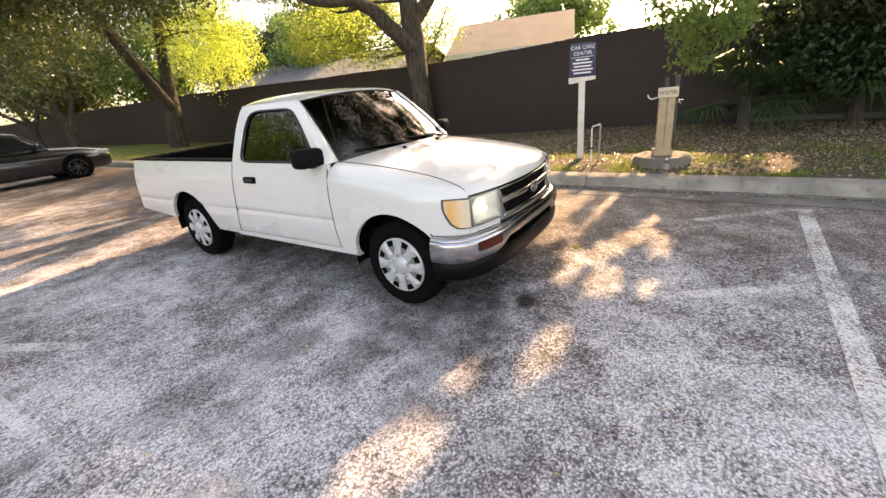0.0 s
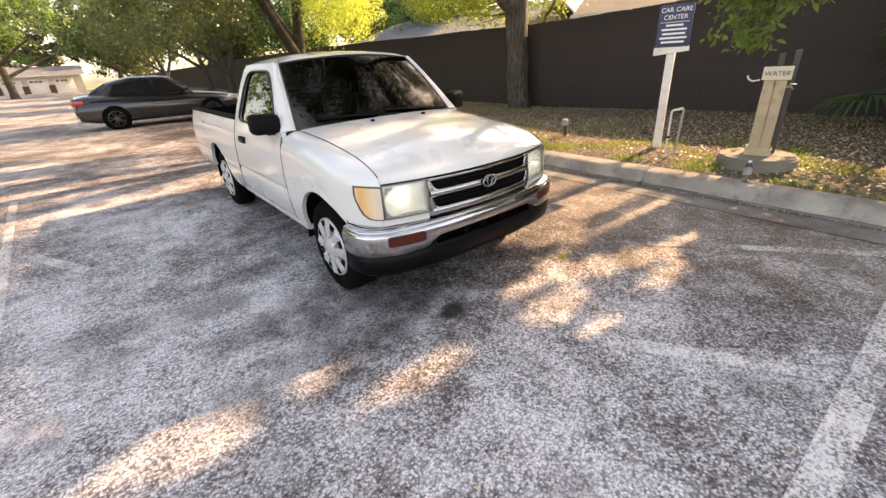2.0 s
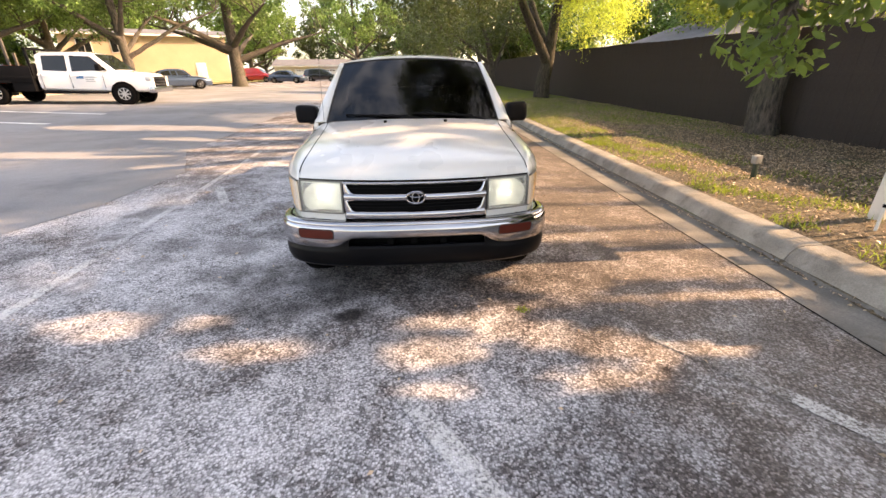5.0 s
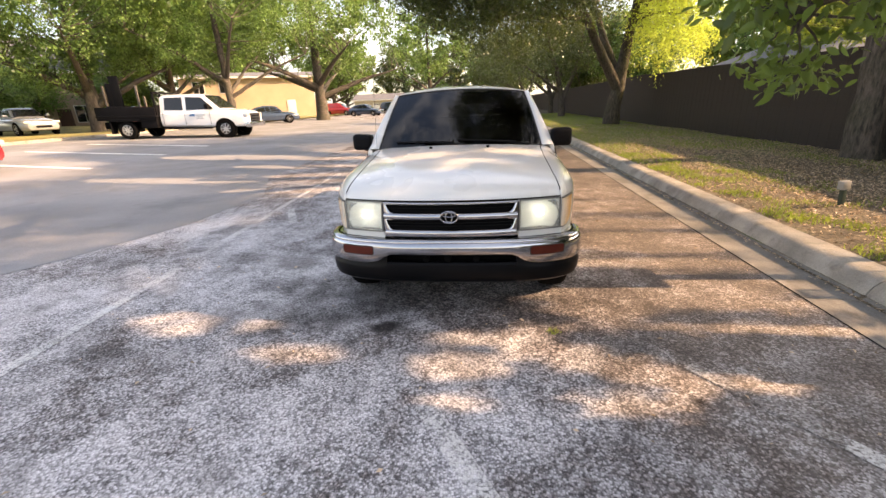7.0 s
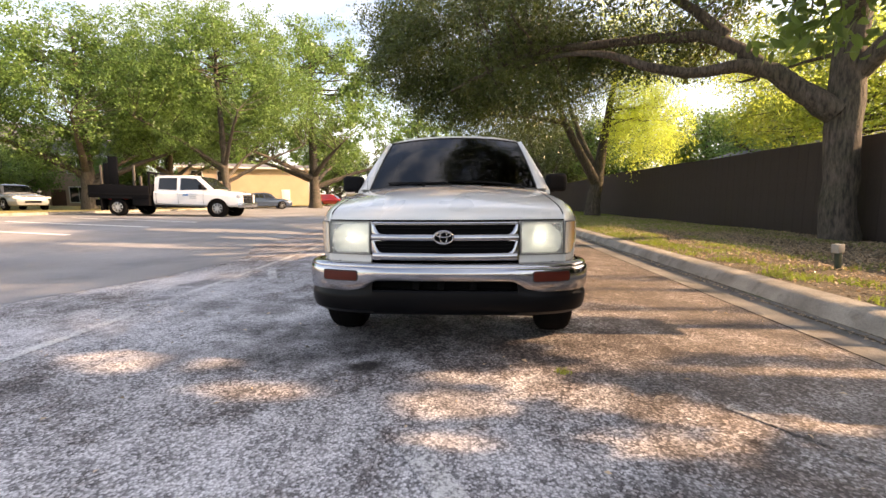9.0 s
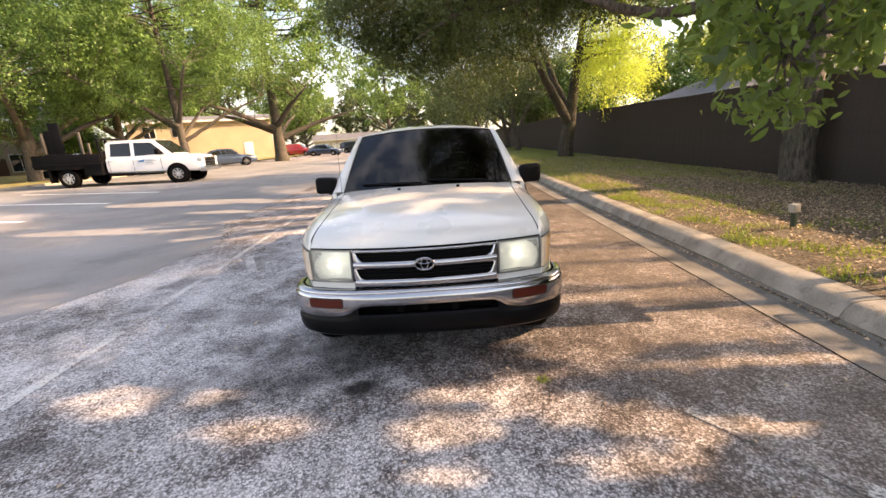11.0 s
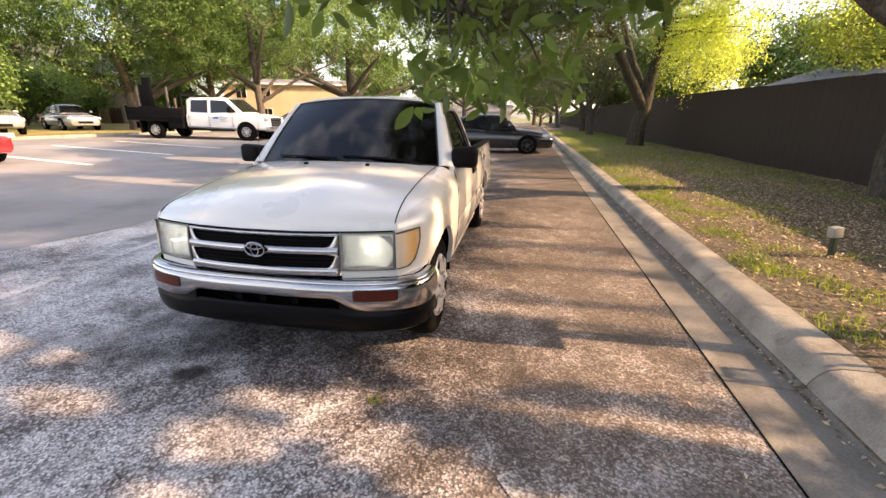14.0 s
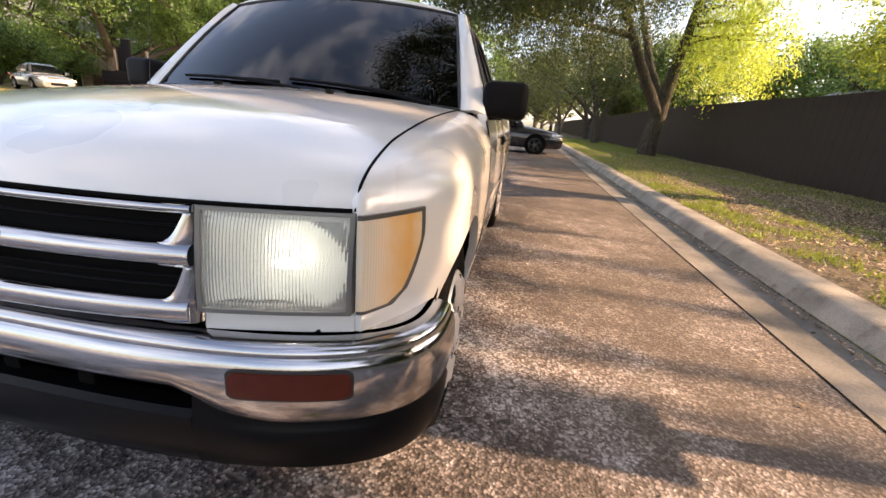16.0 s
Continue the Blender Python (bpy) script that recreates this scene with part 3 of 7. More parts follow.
def wheel(parent, x, y, z, r, width, rim_r, rim_mat, style, side):
    """A wheel as part of a vehicle: tyre, rim or hubcap with its holes and nuts. side: +1 faces +x."""
    w = new("wheel")
    w.parent = parent
    w.location = (x, y, z)
    if side < 0:
        w.rotation_euler = (0, 0, math.pi)
    h = width
    prof = [(-h, rim_r * 0.95), (-h * 0.98, r * 0.9), (-h * 0.86, r * 0.985), (-h * 0.6, r), (-h * 0.4, r), (-h * 0.14, r * 0.985), (-0.004, r * 0.93), (0.004, r * 0.82), (0.0, rim_r * 1.06), (-0.012, rim_r * 1.0), (-0.03, rim_r * 0.97)]
    V, F = lathe_x(prof, 48)
    fill("tyre", V, F, M_TYRE, w, "black rubber tyre", sharp=50)
    grooves = []
    if style == "hubcap":
        for k in range(60):
            a = 2 * math.pi * k / 60
            bm_m = Matrix.Rotation(a, 4, "X")
            q = [bm_m @ Vector(p) for p in ((-h * 0.2, 0, r * 0.975), (-h * 0.36, 0.012, r + 0.002), (-h * 0.36, 0.02, r + 0.002), (-h * 0.2, 0.008, r * 0.978))]
            q2 = [bm_m @ Vector(p) for p in ((-h * 0.2, 0, r * 0.96), (-h * 0.36, 0.012, r * 0.97), (-h * 0.36, 0.02, r * 0.97), (-h * 0.2, 0.008, r * 0.96))]
            grooves.append((q + q2, [(0, 1, 2, 3), (4, 7, 6, 5), (0, 1, 5, 4), (1, 2, 6, 5), (2, 3, 7, 6), (3, 0, 4, 7)]))
        V, F = joined(grooves)
        fill("tread", V, F, M_TYRE, w, smooth=False)
        R = rim_r
        prof = [(-0.035, R * 0.99), (0.0, R * 1.0), (0.006, R * 0.965), (0.0, R * 0.90), (0.004, R * 0.74), (0.012, R * 0.52), (0.008, R * 0.42), (0.002, R * 0.36), (0.012, R * 0.30), (0.024, R * 0.20), (0.026, R * 0.02)]
        V, F = lathe_x(prof, 48)
        cap = fill("hubcap", V, F, rim_mat, w, "silver plastic hubcap with dark slots", sharp=30)
        for k in range(8):
            a = 2 * math.pi * (k + 0.5) / 8
            mm = Matrix.Rotation(a, 4, "X")
            pts = [(0.0075, -0.026, R * 0.93), (0.0075, 0.026, R * 0.93), (0.011, 0.019, R * 0.74), (0.011, -0.019, R * 0.74)]
            back = [(-0.02, p[1], p[2]) for p in pts]
            VV = [mm @ Vector(p) for p in pts + back]
            fill("slot", VV, [(0, 1, 2, 3), (4, 7, 6, 5), (0, 1, 5, 4), (1, 2, 6, 5), (2, 3, 7, 6), (3, 0, 4, 7)], M_DARK, cap, smooth=False)
            wedge = [(0.0056, -0.030, R * 0.73), (0.0056, 0.030, R * 0.73), (0.0150, 0.0, R * 0.43), (-0.01, -0.030, R * 0.73), (-0.01, 0.030, R * 0.73), (-0.01, 0.0, R * 0.43)]
            fill("groove", [mm @ Vector(p) for p in wedge], [(0, 1, 2), (5, 4, 3), (0, 1, 4, 3), (1, 2, 5, 4), (2, 0, 3, 5)], M_GROOVE, cap, smooth=False)
            mm = Matrix.Rotation(2 * math.pi * k / 8, 4, "X")
            rib = [(0.004, -0.036, R * 0.95), (0.004, 0.036, R * 0.95), (0.012, 0.020, R * 0.46), (0.012, -0.020, R * 0.46), (0.020, 0.0, R * 0.90), (0.026, 0.0, R * 0.48)]
            fill("rib", [mm @ Vector(p) for p in rib], [(0, 4, 5, 3), (4, 1, 2, 5), (0, 1, 4), (3, 5, 2)], rim_mat, cap, sharp=60)
        for k in range(5):
            a = 2 * math.pi * k / 5
            V, F = lathe_x([(0.0, 0.013), (0.018, 0.012), (0.021, 0.008), (0.021, 0.001)], 8)
            fill("lug_nut", [(p[0], p[1] + R * 0.40 * math.sin(a), p[2] + R * 0.40 * math.cos(a)) for p in V], F, M_GREYCHROME, cap)
    else:
        R = rim_r
        V, F = lathe_x([(-0.09, R * 0.98), (-0.02, R * 0.97), (0.0, R), (0.003, R * 0.95), (-0.02, R * 0.92), (-0.09, R * 0.9)], 40)
        rim = fill("rim", V, F, rim_mat, w, "wheel rim", sharp=40)
        V, F = lathe_x([(-0.10, R * 0.92), (-0.10, 0.01)], 32)
        fill("brake_disc", V, F, M_DARK, rim)
        V, F = lathe_x([(-0.03, R * 0.24), (-0.005, R * 0.22), (0.0, R * 0.12), (0.0, 0.005)], 20)
        fill("hub", V, F, rim_mat, rim)
        ns = 10 if style == "sport" else 8
        for k in range(ns):
            a = 2 * math.pi * k / ns
            lean = 0.10 if (style == "sport" and k % 2) else (-0.10 if style == "sport" else 0)
            mm = Matrix.Rotation(a, 4, "X")
            wd = R * (0.045 if style == "sport" else 0.11)
            o = lean * R
            pts = [(-0.006, -wd, R * 0.2), (-0.006, wd, R * 0.2), (-0.004, wd * 0.8 + o, R * 0.95), (-0.004, -wd * 0.8 + o, R * 0.95)]
            back = [(p[0] - 0.03, p[1], p[2]) for p in pts]
            fill("spoke", [mm @ Vector(p) for p in pts + back], [(0, 1, 2, 3), (4, 7, 6, 5), (0, 1, 5, 4), (1, 2, 6, 5), (2, 3, 7, 6), (3, 0, 4, 7)], rim_mat, rim, smooth=False)
    return w


def pickup():
    T = thing("pickup_truck", pose(0, 0, 0, 0, 0, 0.8), "white single-cab pickup truck with chrome bumper, tinted glass, parked on asphalt", "pickup truck")
    # front wings
    ys = np.concatenate([0.298 + 0.33 * (1 - np.cos(np.linspace(0, math.pi / 2, 14))), np.linspace(0.64, 1.35, 40)[1:]])
    vs = np.concatenate([np.linspace(0, 0.6, 9), np.linspace(0.6, 1.0, 9)[1:]])
    P = np.array([[fender_point(y, v) for v in vs] for y in ys])
    inn = np.zeros_like(P)
    inn[..., 0] = -0.03
    inn[:, -4:, 2] = -0.02
    V, F = shell(P, inn)
    both("front_wing", V, F, M_WHITE, T)

    # lamps lie on the wing's corner and on the nose
    def wing_patch(y0, y1f, z0, z1, d0, d1, n=8, m=8):
        G = []
        for i in range(n):
            row = []
            for j in range(m):
                z = z0 + (z1 - z0) * j / (m - 1)
                y1 = y1f((z - z0) / (z1 - z0))
                y = y0 + (y1 - y0) * (i / (n - 1)) ** 2
                row.append((side_x(y, z) if i else 0.681, y, z))
            G.append(row)
        A, nn = offset_grid(G, d1)
        return shell(A, -nn * (d1 - d0))

    def rear_edge(f):
        return 0.345 + 0.078 * min(1, (f * 1.5)) ** 0.5

    V, F = wing_patch(0.2951, lambda f: rear_edge(f) + 0.013, 0.592, 0.782, 0.0, 0.0085, 14)
    both("lamp_gasket", V, F, M_RIMGREY, T)
    V, F = wing_patch(0.2952, lambda f: rear_edge(f), 0.600, 0.774, 0.0, 0.010, 12, 10)
    both("turn_signal", V, F, M_AMBERCLEAR, T, "clear and amber ribbed turn signal lens")

    # nose panel
    xs = np.linspace(-0.425, 0.425, 25)
    zs = np.linspace(0.566, 0.787, 7)
    P = np.array([[(x, front_y(x) + 0.02 * ((z - 0.566) / 0.22) ** 2, z) for z in zs] for x in xs])
    V, F = shell(P, (0, 0.03, 0))
    fill("nose_panel", V, F, M_WHITE, T)
    P = np.array([[(x, front_y(x) - 0.004, z) for z in np.linspace(0.552, 0.597, 4)] for x in np.linspace(0.418, 0.676, 14)])
    V, F = shell(P, (0, 0.03, 0))
    both("lamp_filler_panel", V, F, M_WHITE, T)

    def nose_strip(name, x0, x1, z0f, z1f, d0, d1, mat, n=10, m=6, bulge=0.0, mirror=True, label=""):
        G, B = [], []
        for i in range(n):
            x = x0 + (x1 - x0) * i / (n - 1)
            r, b = [], []
            for j in range(m):
                f = j / (m - 1)
                z = z0f(x) + (z1f(x) - z0f(x)) * f
                e = d1 + bulge * math.sqrt(max(0, 1 - (2 * f - 1) ** 2))
                y = front_y(x) + 0.02 * ((z - 0.566) / 0.22) ** 2
                r.append((x, y - e, z))
                b.append((0, e - d0, 0))
            G.append(r)
            B.append(b)
        V, F = shell(G, B)
        if mirror:
            return both(name, V, F, mat, T, label)
        return fill(name, V, F, mat, T, label)

    # headlamps: dark surround, chrome bowl, lit bulb, hazed lens
    for sx in (1, -1):
        H = new("headlight")
        H.parent = T
        H["label"] = "lit headlight behind a hazed ribbed lens"
        def hp(x, z, d):
            return (sx * x, front_y(x) + 0.02 * ((z - 0.566) / 0.22) ** 2 - d, z)
        G = np.array([[hp(x, z, -0.052) for z in np.linspace(0.594, 0.784, 4)] for x in np.linspace(0.418, 0.677, 8)])
        V, F = shell(G, (0, 0.006, 0))
        fill("housing", V, F, M_BEZEL, H)
        G = []
        for x in np.linspace(0.428, 0.668, 40):
            row = []
            for z in np.linspace(0.604, 0.774, 30):
                u, w = (x - 0.516) / 0.146, (z - 0.672) / 0.106
                k = min(1.25, u * u + w * w)
                row.append(hp(x, z, -0.046 + 0.050 * min(1.0, k) + 0.0035 * math.sin(x * 75 + 1.2) * math.cos(z * 62) * (k < 0.95)))
            G.append(row)
        V, F = shell(G, (0, 0.002, 0))
        rf = fill("reflector", V, F, M_BOWL, H, "bright reflector bowl in a grey surround")
        rf.data.materials.append(M_BEZEL)
        for pl in rf.data.polygons:
            if ((abs(pl.center.x) - 0.516) / 0.146) ** 2 + ((pl.center.z - 0.672) / 0.106) ** 2 > 1.0:
                pl.material_index = 1
        bm = bmesh.new()
        bmesh.ops.create_uvsphere(bm, u_segments=16, v_segments=10, radius=0.012)
        bmesh.ops.transform(bm, matrix=Matrix.Translation((sx * 0.552, front_y(0.552) + 0.010, 0.683)) @ Matrix.Diagonal((1.1, 0.6, 0.8, 1)), verts=bm.verts)
        part("bulb", bm, M_BULB, H, "glowing lamp")
        G = []
        for x in np.linspace(0.424, 0.672, 40):
            row = []
            for z in np.linspace(0.600, 0.778, 10):
                u, w = abs(x - 0.548) / 0.124, abs(z - 0.689) / 0.089
                e = 0.020 + 0.008 * (1 - u ** 4) * (1 - w ** 4) + 0.0005 * math.sin(x * 900)
                row.append(hp(x, z, e))
            G.append(row)
        V, F = shell(G, (0, 0.006, 0))
        lens = fill("lens", V, F, M_LENS, H, "hazed ribbed lens", sharp=60)
        lens.visible_shadow = False
        for dims in ((0.420, 0.428), (0.668, 0.676)):
            G = np.array([[hp(x, z, 0.024) for z in np.linspace(0.596, 0.782, 4)] for x in dims])
            V, F = shell(G, (0, 0.03, 0))
            fill("bezel", V, F, M_BEZEL, H)
        for z0, z1 in ((0.594, 0.601), (0.777, 0.784)):
            G = np.array([[hp(x, z, 0.024) for z in (z0, z1)] for x in np.linspace(0.42, 0.676, 8)])
            V, F = shell(G, (0, 0.03, 0))
            fill("bezel", V, F, M_BEZEL, H)

    # grille
    gx = 0.412
    nose_strip("grille_opening", -gx, gx, lambda x: 0.57, lambda x: 0.782, 0.0, 0.004, M_DARK, 24, 5, mirror=False, label="black grille cavity")
    nose_strip("grille_bar", -gx, gx, lambda x: 0.768, lambda x: 0.783, 0.0, 0.018, M_CHROME, 30, 6, 0.008, False, "chrome grille bar")
    nose_strip("grille_bar", -gx, gx, lambda x: 0.674, lambda x: 0.716, 0.0, 0.014, M_CHROME, 30, 9, 0.016, False, "chrome grille bar")
    nose_strip("grille_bar", -gx + 0.008, gx - 0.008, lambda x: 0.566, lambda x: 0.612, 0.0, 0.014, M_CHROME, 30, 9, 0.014, False, "chrome grille bar")
    for zz in (0.742, 0.652, 0.634):
        nose_strip("slat", -gx + 0.03, gx - 0.03, lambda x: zz - 0.002, lambda x: zz + 0.002, 0.0, 0.008, M_BLACK, 20, 3, 0.002, False)
    # chrome ends of the grille, their inner edges slanting outwards, with a soft lower corner
    def inner_edge(z):
        for z0, z1 in ((0.612, 0.674), (0.716, 0.768)):
            if z0 < z < z1:
                return 0.348 + 0.046 * ((z - z0) / (z1 - z0)) ** 0.45
        return 0.345
    G = []
    for z in np.concatenate([np.linspace(0.568, 0.611, 5), np.linspace(0.6125, 0.6735, 16), np.linspace(0.675, 0.715, 5), np.linspace(0.7165, 0.7675, 16), np.linspace(0.769, 0.782, 3)]):
        row = []
        for j in range(9):
            g = j / 8
            x = inner_edge(z) + (0.4195 - inner_edge(z)) * g
            e = 0.005 + 0.017 * math.sqrt(max(0, 1 - (2 * g - 1) ** 2)) ** 0.6
            row.append((x, front_y(x) + 0.02 * ((z - 0.566) / 0.22) ** 2 - e, z))
        G.append(row)
    V, F = shell(G, (0, 0.012, 0))
    both("grille_upright", V, F, M_CHROME, T)
    # round badge: a plain oval ring with a bar shape
    em = new("badge")
    em.parent = T
    em["label"] = "plain chrome oval badge on a dark ground"
    def oval(rx, rz, rt, cz, y, n=36):
        pts = [(rx * math.cos(2 * math.pi * k / n), y, cz + rz * math.sin(2 * math.pi * k / n)) for k in range(n)]
        V, F = tube(pts + [pts[0]], [rt] * (n + 1), 8)
        return V, F
    V, F = oval(0.052, 0.035, 0.0050, 0.698, 0.150)
    fill("ring", V, F, M_CHROME, em)
    V, F = joined([oval(0.020, 0.031, 0.0036, 0.698, 0.150), oval(0.040, 0.013, 0.0036, 0.712, 0.150)])
    fill("inner_ring", V, F, M_CHROME, em)
    V, F = lathe_x([(0.0, 0.001), (0.0, 1.0), (-0.01, 1.0)], 32)
    fill("backing", [(p[1] * 0.052, 0.154 - p[0], 0.698 + p[2] * 0.035) for p in V], F, M_DARK, em)

    # bonnet
    G = []
    for i in range(25):
        s = -1 + 2 * i / 24
        row = []
        for j in range(25):
            u = (j / 24) ** 1.25
            xf, xr = 0.668 * s, 0.694 * s
            yf = front_y(xf) + 0.005
            yr = 1.215 + 0.115 * s * s
            y = yf + (yr - yf) * u
            hx = hood_x(y) - 0.005
            x = s * hx
            z = 0.786 + 0.203 * u ** 0.43 + 0.030 * (1 - abs(s) ** 2.2) * min(1, u * 3.5) ** 0.8 + 0.001
            row.append((x, y, z))
        G.append(row)
    G = np.array(G)
    for _ in range(2):
        G[:, 1:-1, 2] = (G[:, :-2, 2] + 2 * G[:, 1:-1, 2] + G[:, 2:, 2]) / 4
    V, F = shell(G, (0, 0, -0.022))
    fill("bonnet", V, F, M_WHITE, T)
    # dark panel gaps
    gap = [(hood_x(y) - 0.002, y, hood_z(y) + 0.0005) for y in np.linspace(0.30, 1.345, 40)]
    V, F = tube(gap, [0.0032] * 40, 6)
    both("panel_gap", V, F, M_DARK, T)
    gap = [(s * 0.668, front_y(0.668 * s) + 0.002, 0.7875) for s in np.linspace(-1, 1, 40)]
    V, F = tube(gap, [0.0045] * 40, 6)
    fill("panel_gap", V, F, M_DARK, T)
    gap = [(side_x(1.354, z) - 0.001, 1.354, z) for z in np.linspace(0.34, 0.96, 30)]
    V, F = tube(gap, [0.0032] * 30, 6)
    both("panel_gap", V, F, M_DARK, T)
    for x in (-0.21, 0.24):
        boxed("washer_nozzle", (x - 0.012, x + 0.012, 1.10, 1.125, 1.005, 1.022), M_BLACK, T, 0.004)

    # cowl under the wipers
    G = np.array([[(x, (1.205 + 0.115 * (x / 0.69) ** 2) + d, 0.985 + 0.028 * (1 - (x / 0.69) ** 2) - 0.012 * (k == 0)) for k, d in enumerate((0.0, 0.09))] for x in np.linspace(-0.70, 0.70, 21)])
    V, F = shell(G, (0, 0, -0.03))
    fill("cowl", V, F, M_BLACK, T)

    # windscreen
    def screen(s, v):
        x = s * (0.685 + (0.568 - 0.685) * v)
        y = (1.235 + 0.105 * s * s) + (1.705 + 0.07 * s * s - 1.235 - 0.105 * s * s) * v
        z = 0.992 + 0.018 * (1 - s * s) + (1.455 - 0.035 * s * s - 0.992 - 0.018 * (1 - s * s)) * v + 0.02 * math.sin(math.pi * v)
        return (x, y, z)
    G = np.array([[screen(s, v) for v in np.linspace(0, 1, 11)] for s in np.linspace(-1, 1, 21)])
    V, F = shell(G, (0, 0.006, -0.004))
    fill("windscreen", V, F, M_TINT, T, "dark tinted windscreen")
    # seal along its edge
    edge = [screen(s, 0) for s in np.linspace(-1, 1, 15)] + [screen(1, v) for v in np.linspace(0.1, 1, 9)] + [screen(s, 1) for s in np.linspace(0.9, -1, 15)] + [screen(-1, v) for v in np.linspace(0.9, 0, 9)]
    V, F = tube(edge, [0.007] * len(edge), 6)
    fill("windscreen_seal", V, F, M_GASKET, T)

    # roof
    def roof(s, f):
        y0, y1 = 1.712 + 0.07 * s * s, 2.50 - 0.02 * s * s
        y = y0 + (y1 - y0) * f
        g = 0.42 + 0.58 * math.sin(math.pi * min(1, 0.12 + f * 0.62))
        z = 1.424 + 0.078 * (1 - abs(s) ** 3.0) * g
        return (s * (0.590 + 0.02 * f), y, z)
    G = np.array([[roof(s, f) for f in np.linspace(0, 1, 15)] for s in np.linspace(-1, 1, 21)])
    V, F = shell(G, (0, 0, -0.02))
    fill("roof", V, F, M_WHITE, T)

    # cab side above the belt
    def cab(y, s):
        return Vector((0.789 - 0.178 * s ** 1.12, y, 0.984 + 0.442 * s))
    outer = [(1.365, 0.0), (1.47, 0.26), (1.62, 0.62), (1.745, 0.92), (1.80, 1.0), (2.44, 1.0), (2.50, 0.93), (2.53, 0.7), (2.553, 0.0)]
    inner = [(1.475, 0.035), (1.56, 0.30), (1.68, 0.60), (1.79, 0.835), (1.85, 0.885), (2.28, 0.895), (2.36, 0.84), (2.40, 0.60), (2.425, 0.035)]
    c = (2.02, 0.45)
    N = 72
    lo, li = ray_loop(outer, c, N), ray_loop(inner, c, N, 2)
    Pm = [cab(*p) for p in lo] + [cab(*p) for p in li]
    Vf = Pm + [p + Vector((-0.035, 0, 0)) for p in Pm]
    F = ring_between(lo, li)
    F = F + [tuple(i + 2 * N for i in f)[::-1] for f in F] + [(i, (i + 1) % N, 2 * N + (i + 1) % N, 2 * N + i) for i in range(N)] + [(N + i, N + (i + 1) % N, 3 * N + (i + 1) % N, 3 * N + i) for i in range(N)]
    both("door_frame", Vf, F, M_WHITE, T, sharp=40)
    seal = [cab(*p) + Vector((0.001, 0, 0)) for p in li]
    V, F = tube(seal + [seal[0]], [0.009] * (N + 1), 6)
    both("window_seal", V, F, M_GASKET, T)
    gl = [cab(*p) + Vector((-0.012, 0, 0)) for p in li]
    V = gl + [p + Vector((-0.005, 0, 0)) for p in gl]
    F = [tuple(range(N)), tuple(range(2 * N - 1, N - 1, -1))] + [(i, (i + 1) % N, N + (i + 1) % N, N + i) for i in range(N)]
    both("side_window", V, F, M_TINT, T, "dark tinted side window", sharp=30)
    # front pillars and rail towards the roof
    G = []
    for v in np.linspace(0, 1.0, 12):
        a = Vector(screen(1, v))
        s = v
        fy = lerp(s, [(0.0, 1.365), (0.26, 1.47), (0.62, 1.62), (0.92, 1.745), (1.0, 1.80)])
        b = cab(fy, s)
        mid = (a + b) / 2 + Vector((0.012, -0.012, 0.008))
        G.append([tuple(a), tuple(mid), tuple(b)])
    V, F = shell(G, (-0.02, 0.02, -0.01))
    both("pillar", V, F, M_WHITE, T, sharp=50)
    G = []
    for f in np.linspace(0, 1, 12):
        a = Vector(roof(1, f))
        b = cab(lerp(f, [(0, 1.80), (1, 2.47)]), 1.0)
        G.append([tuple(a), tuple((a + b) / 2 + Vector((0.004, 0, 0.006))), tuple(b)])
    V, F = shell(G, (-0.01, 0, -0.02))
    both("roof_rail", V, F, M_WHITE, T, sharp=50)
    # cab back with its window
    G = np.array([[(x * (0.775 - 0.17 * v), 2.545 - 0.04 * v, 0.55 + 0.90 * max(v, 0) - 0.03 * v * x * x) for v in np.linspace(0, 1, 8)] for x in np.linspace(-1, 1, 13)])
    V, F = shell(G, (0, -0.03, 0))
    fill("cab_back", V, F, M_WHITE, T)
    boxed("rear_window", (-0.52, 0.52, 2.52, 2.534, 1.06, 1.36), M_TINT, T, 0.005, "dark tinted rear window", m=Matrix.Translation((0, 0.008, 0)))

    # doors
    def door_rear(z):
        return 2.552 + 0.135 * max(0, (0.97 - z) / 0.62) ** 2
    zs = np.concatenate([np.linspace(0.372, 0.9, 40), np.linspace(0.9, 0.984, 6)[1:]])
    G = []
    for f in np.linspace(0, 1, 28):
        row = []
        for z in zs:
            y = 1.358 + (door_rear(z) - 1.358) * f
            dent = -0.011 * math.exp(-((z - 0.585) / 0.016) ** 2)
            row.append((side_x(y, z) + dent, y, z))
        G.append(row)
    V, F = shell(G, (-0.035, 0, 0))
    d1, d2 = both("door", V, F, M_WHITE, T)
    for sx, d in ((1, d1), (-1, d2)):
        hdl = boxed("door_handle", (sx * 0.826 - 0.018, sx * 0.826 + 0.018, 2.215, 2.375, 0.828, 0.882), M_BLACK, d, 0.014, "black pull handle")
        boxed("latch", (sx * 0.846 - 0.006, sx * 0.846 + 0.006, 2.235, 2.345, 0.846, 0.868), M_GASKET, d, 0.004)
        bm = bmesh.new()
        bmesh.ops.create_uvsphere(bm, u_segments=10, v_segments=6, radius=0.012)
        bmesh.ops.transform(bm, matrix=Matrix.Translation((sx * 0.827, 2.37, 0.79)) @ Matrix.Diagonal((0.3, 1, 1, 1)), verts=bm.verts)
        part("lock", bm, M_CHROME, d)
    gap = [(side_x(2.56, z) - 0.001, door_rear(z) + 0.0045, z) for z in np.linspace(0.35, 0.985, 30)]
    V, F = tube(gap, [0.0040] * 30, 6)
    both("panel_gap", V, F, M_DARK, T)
    # sills
    G = []
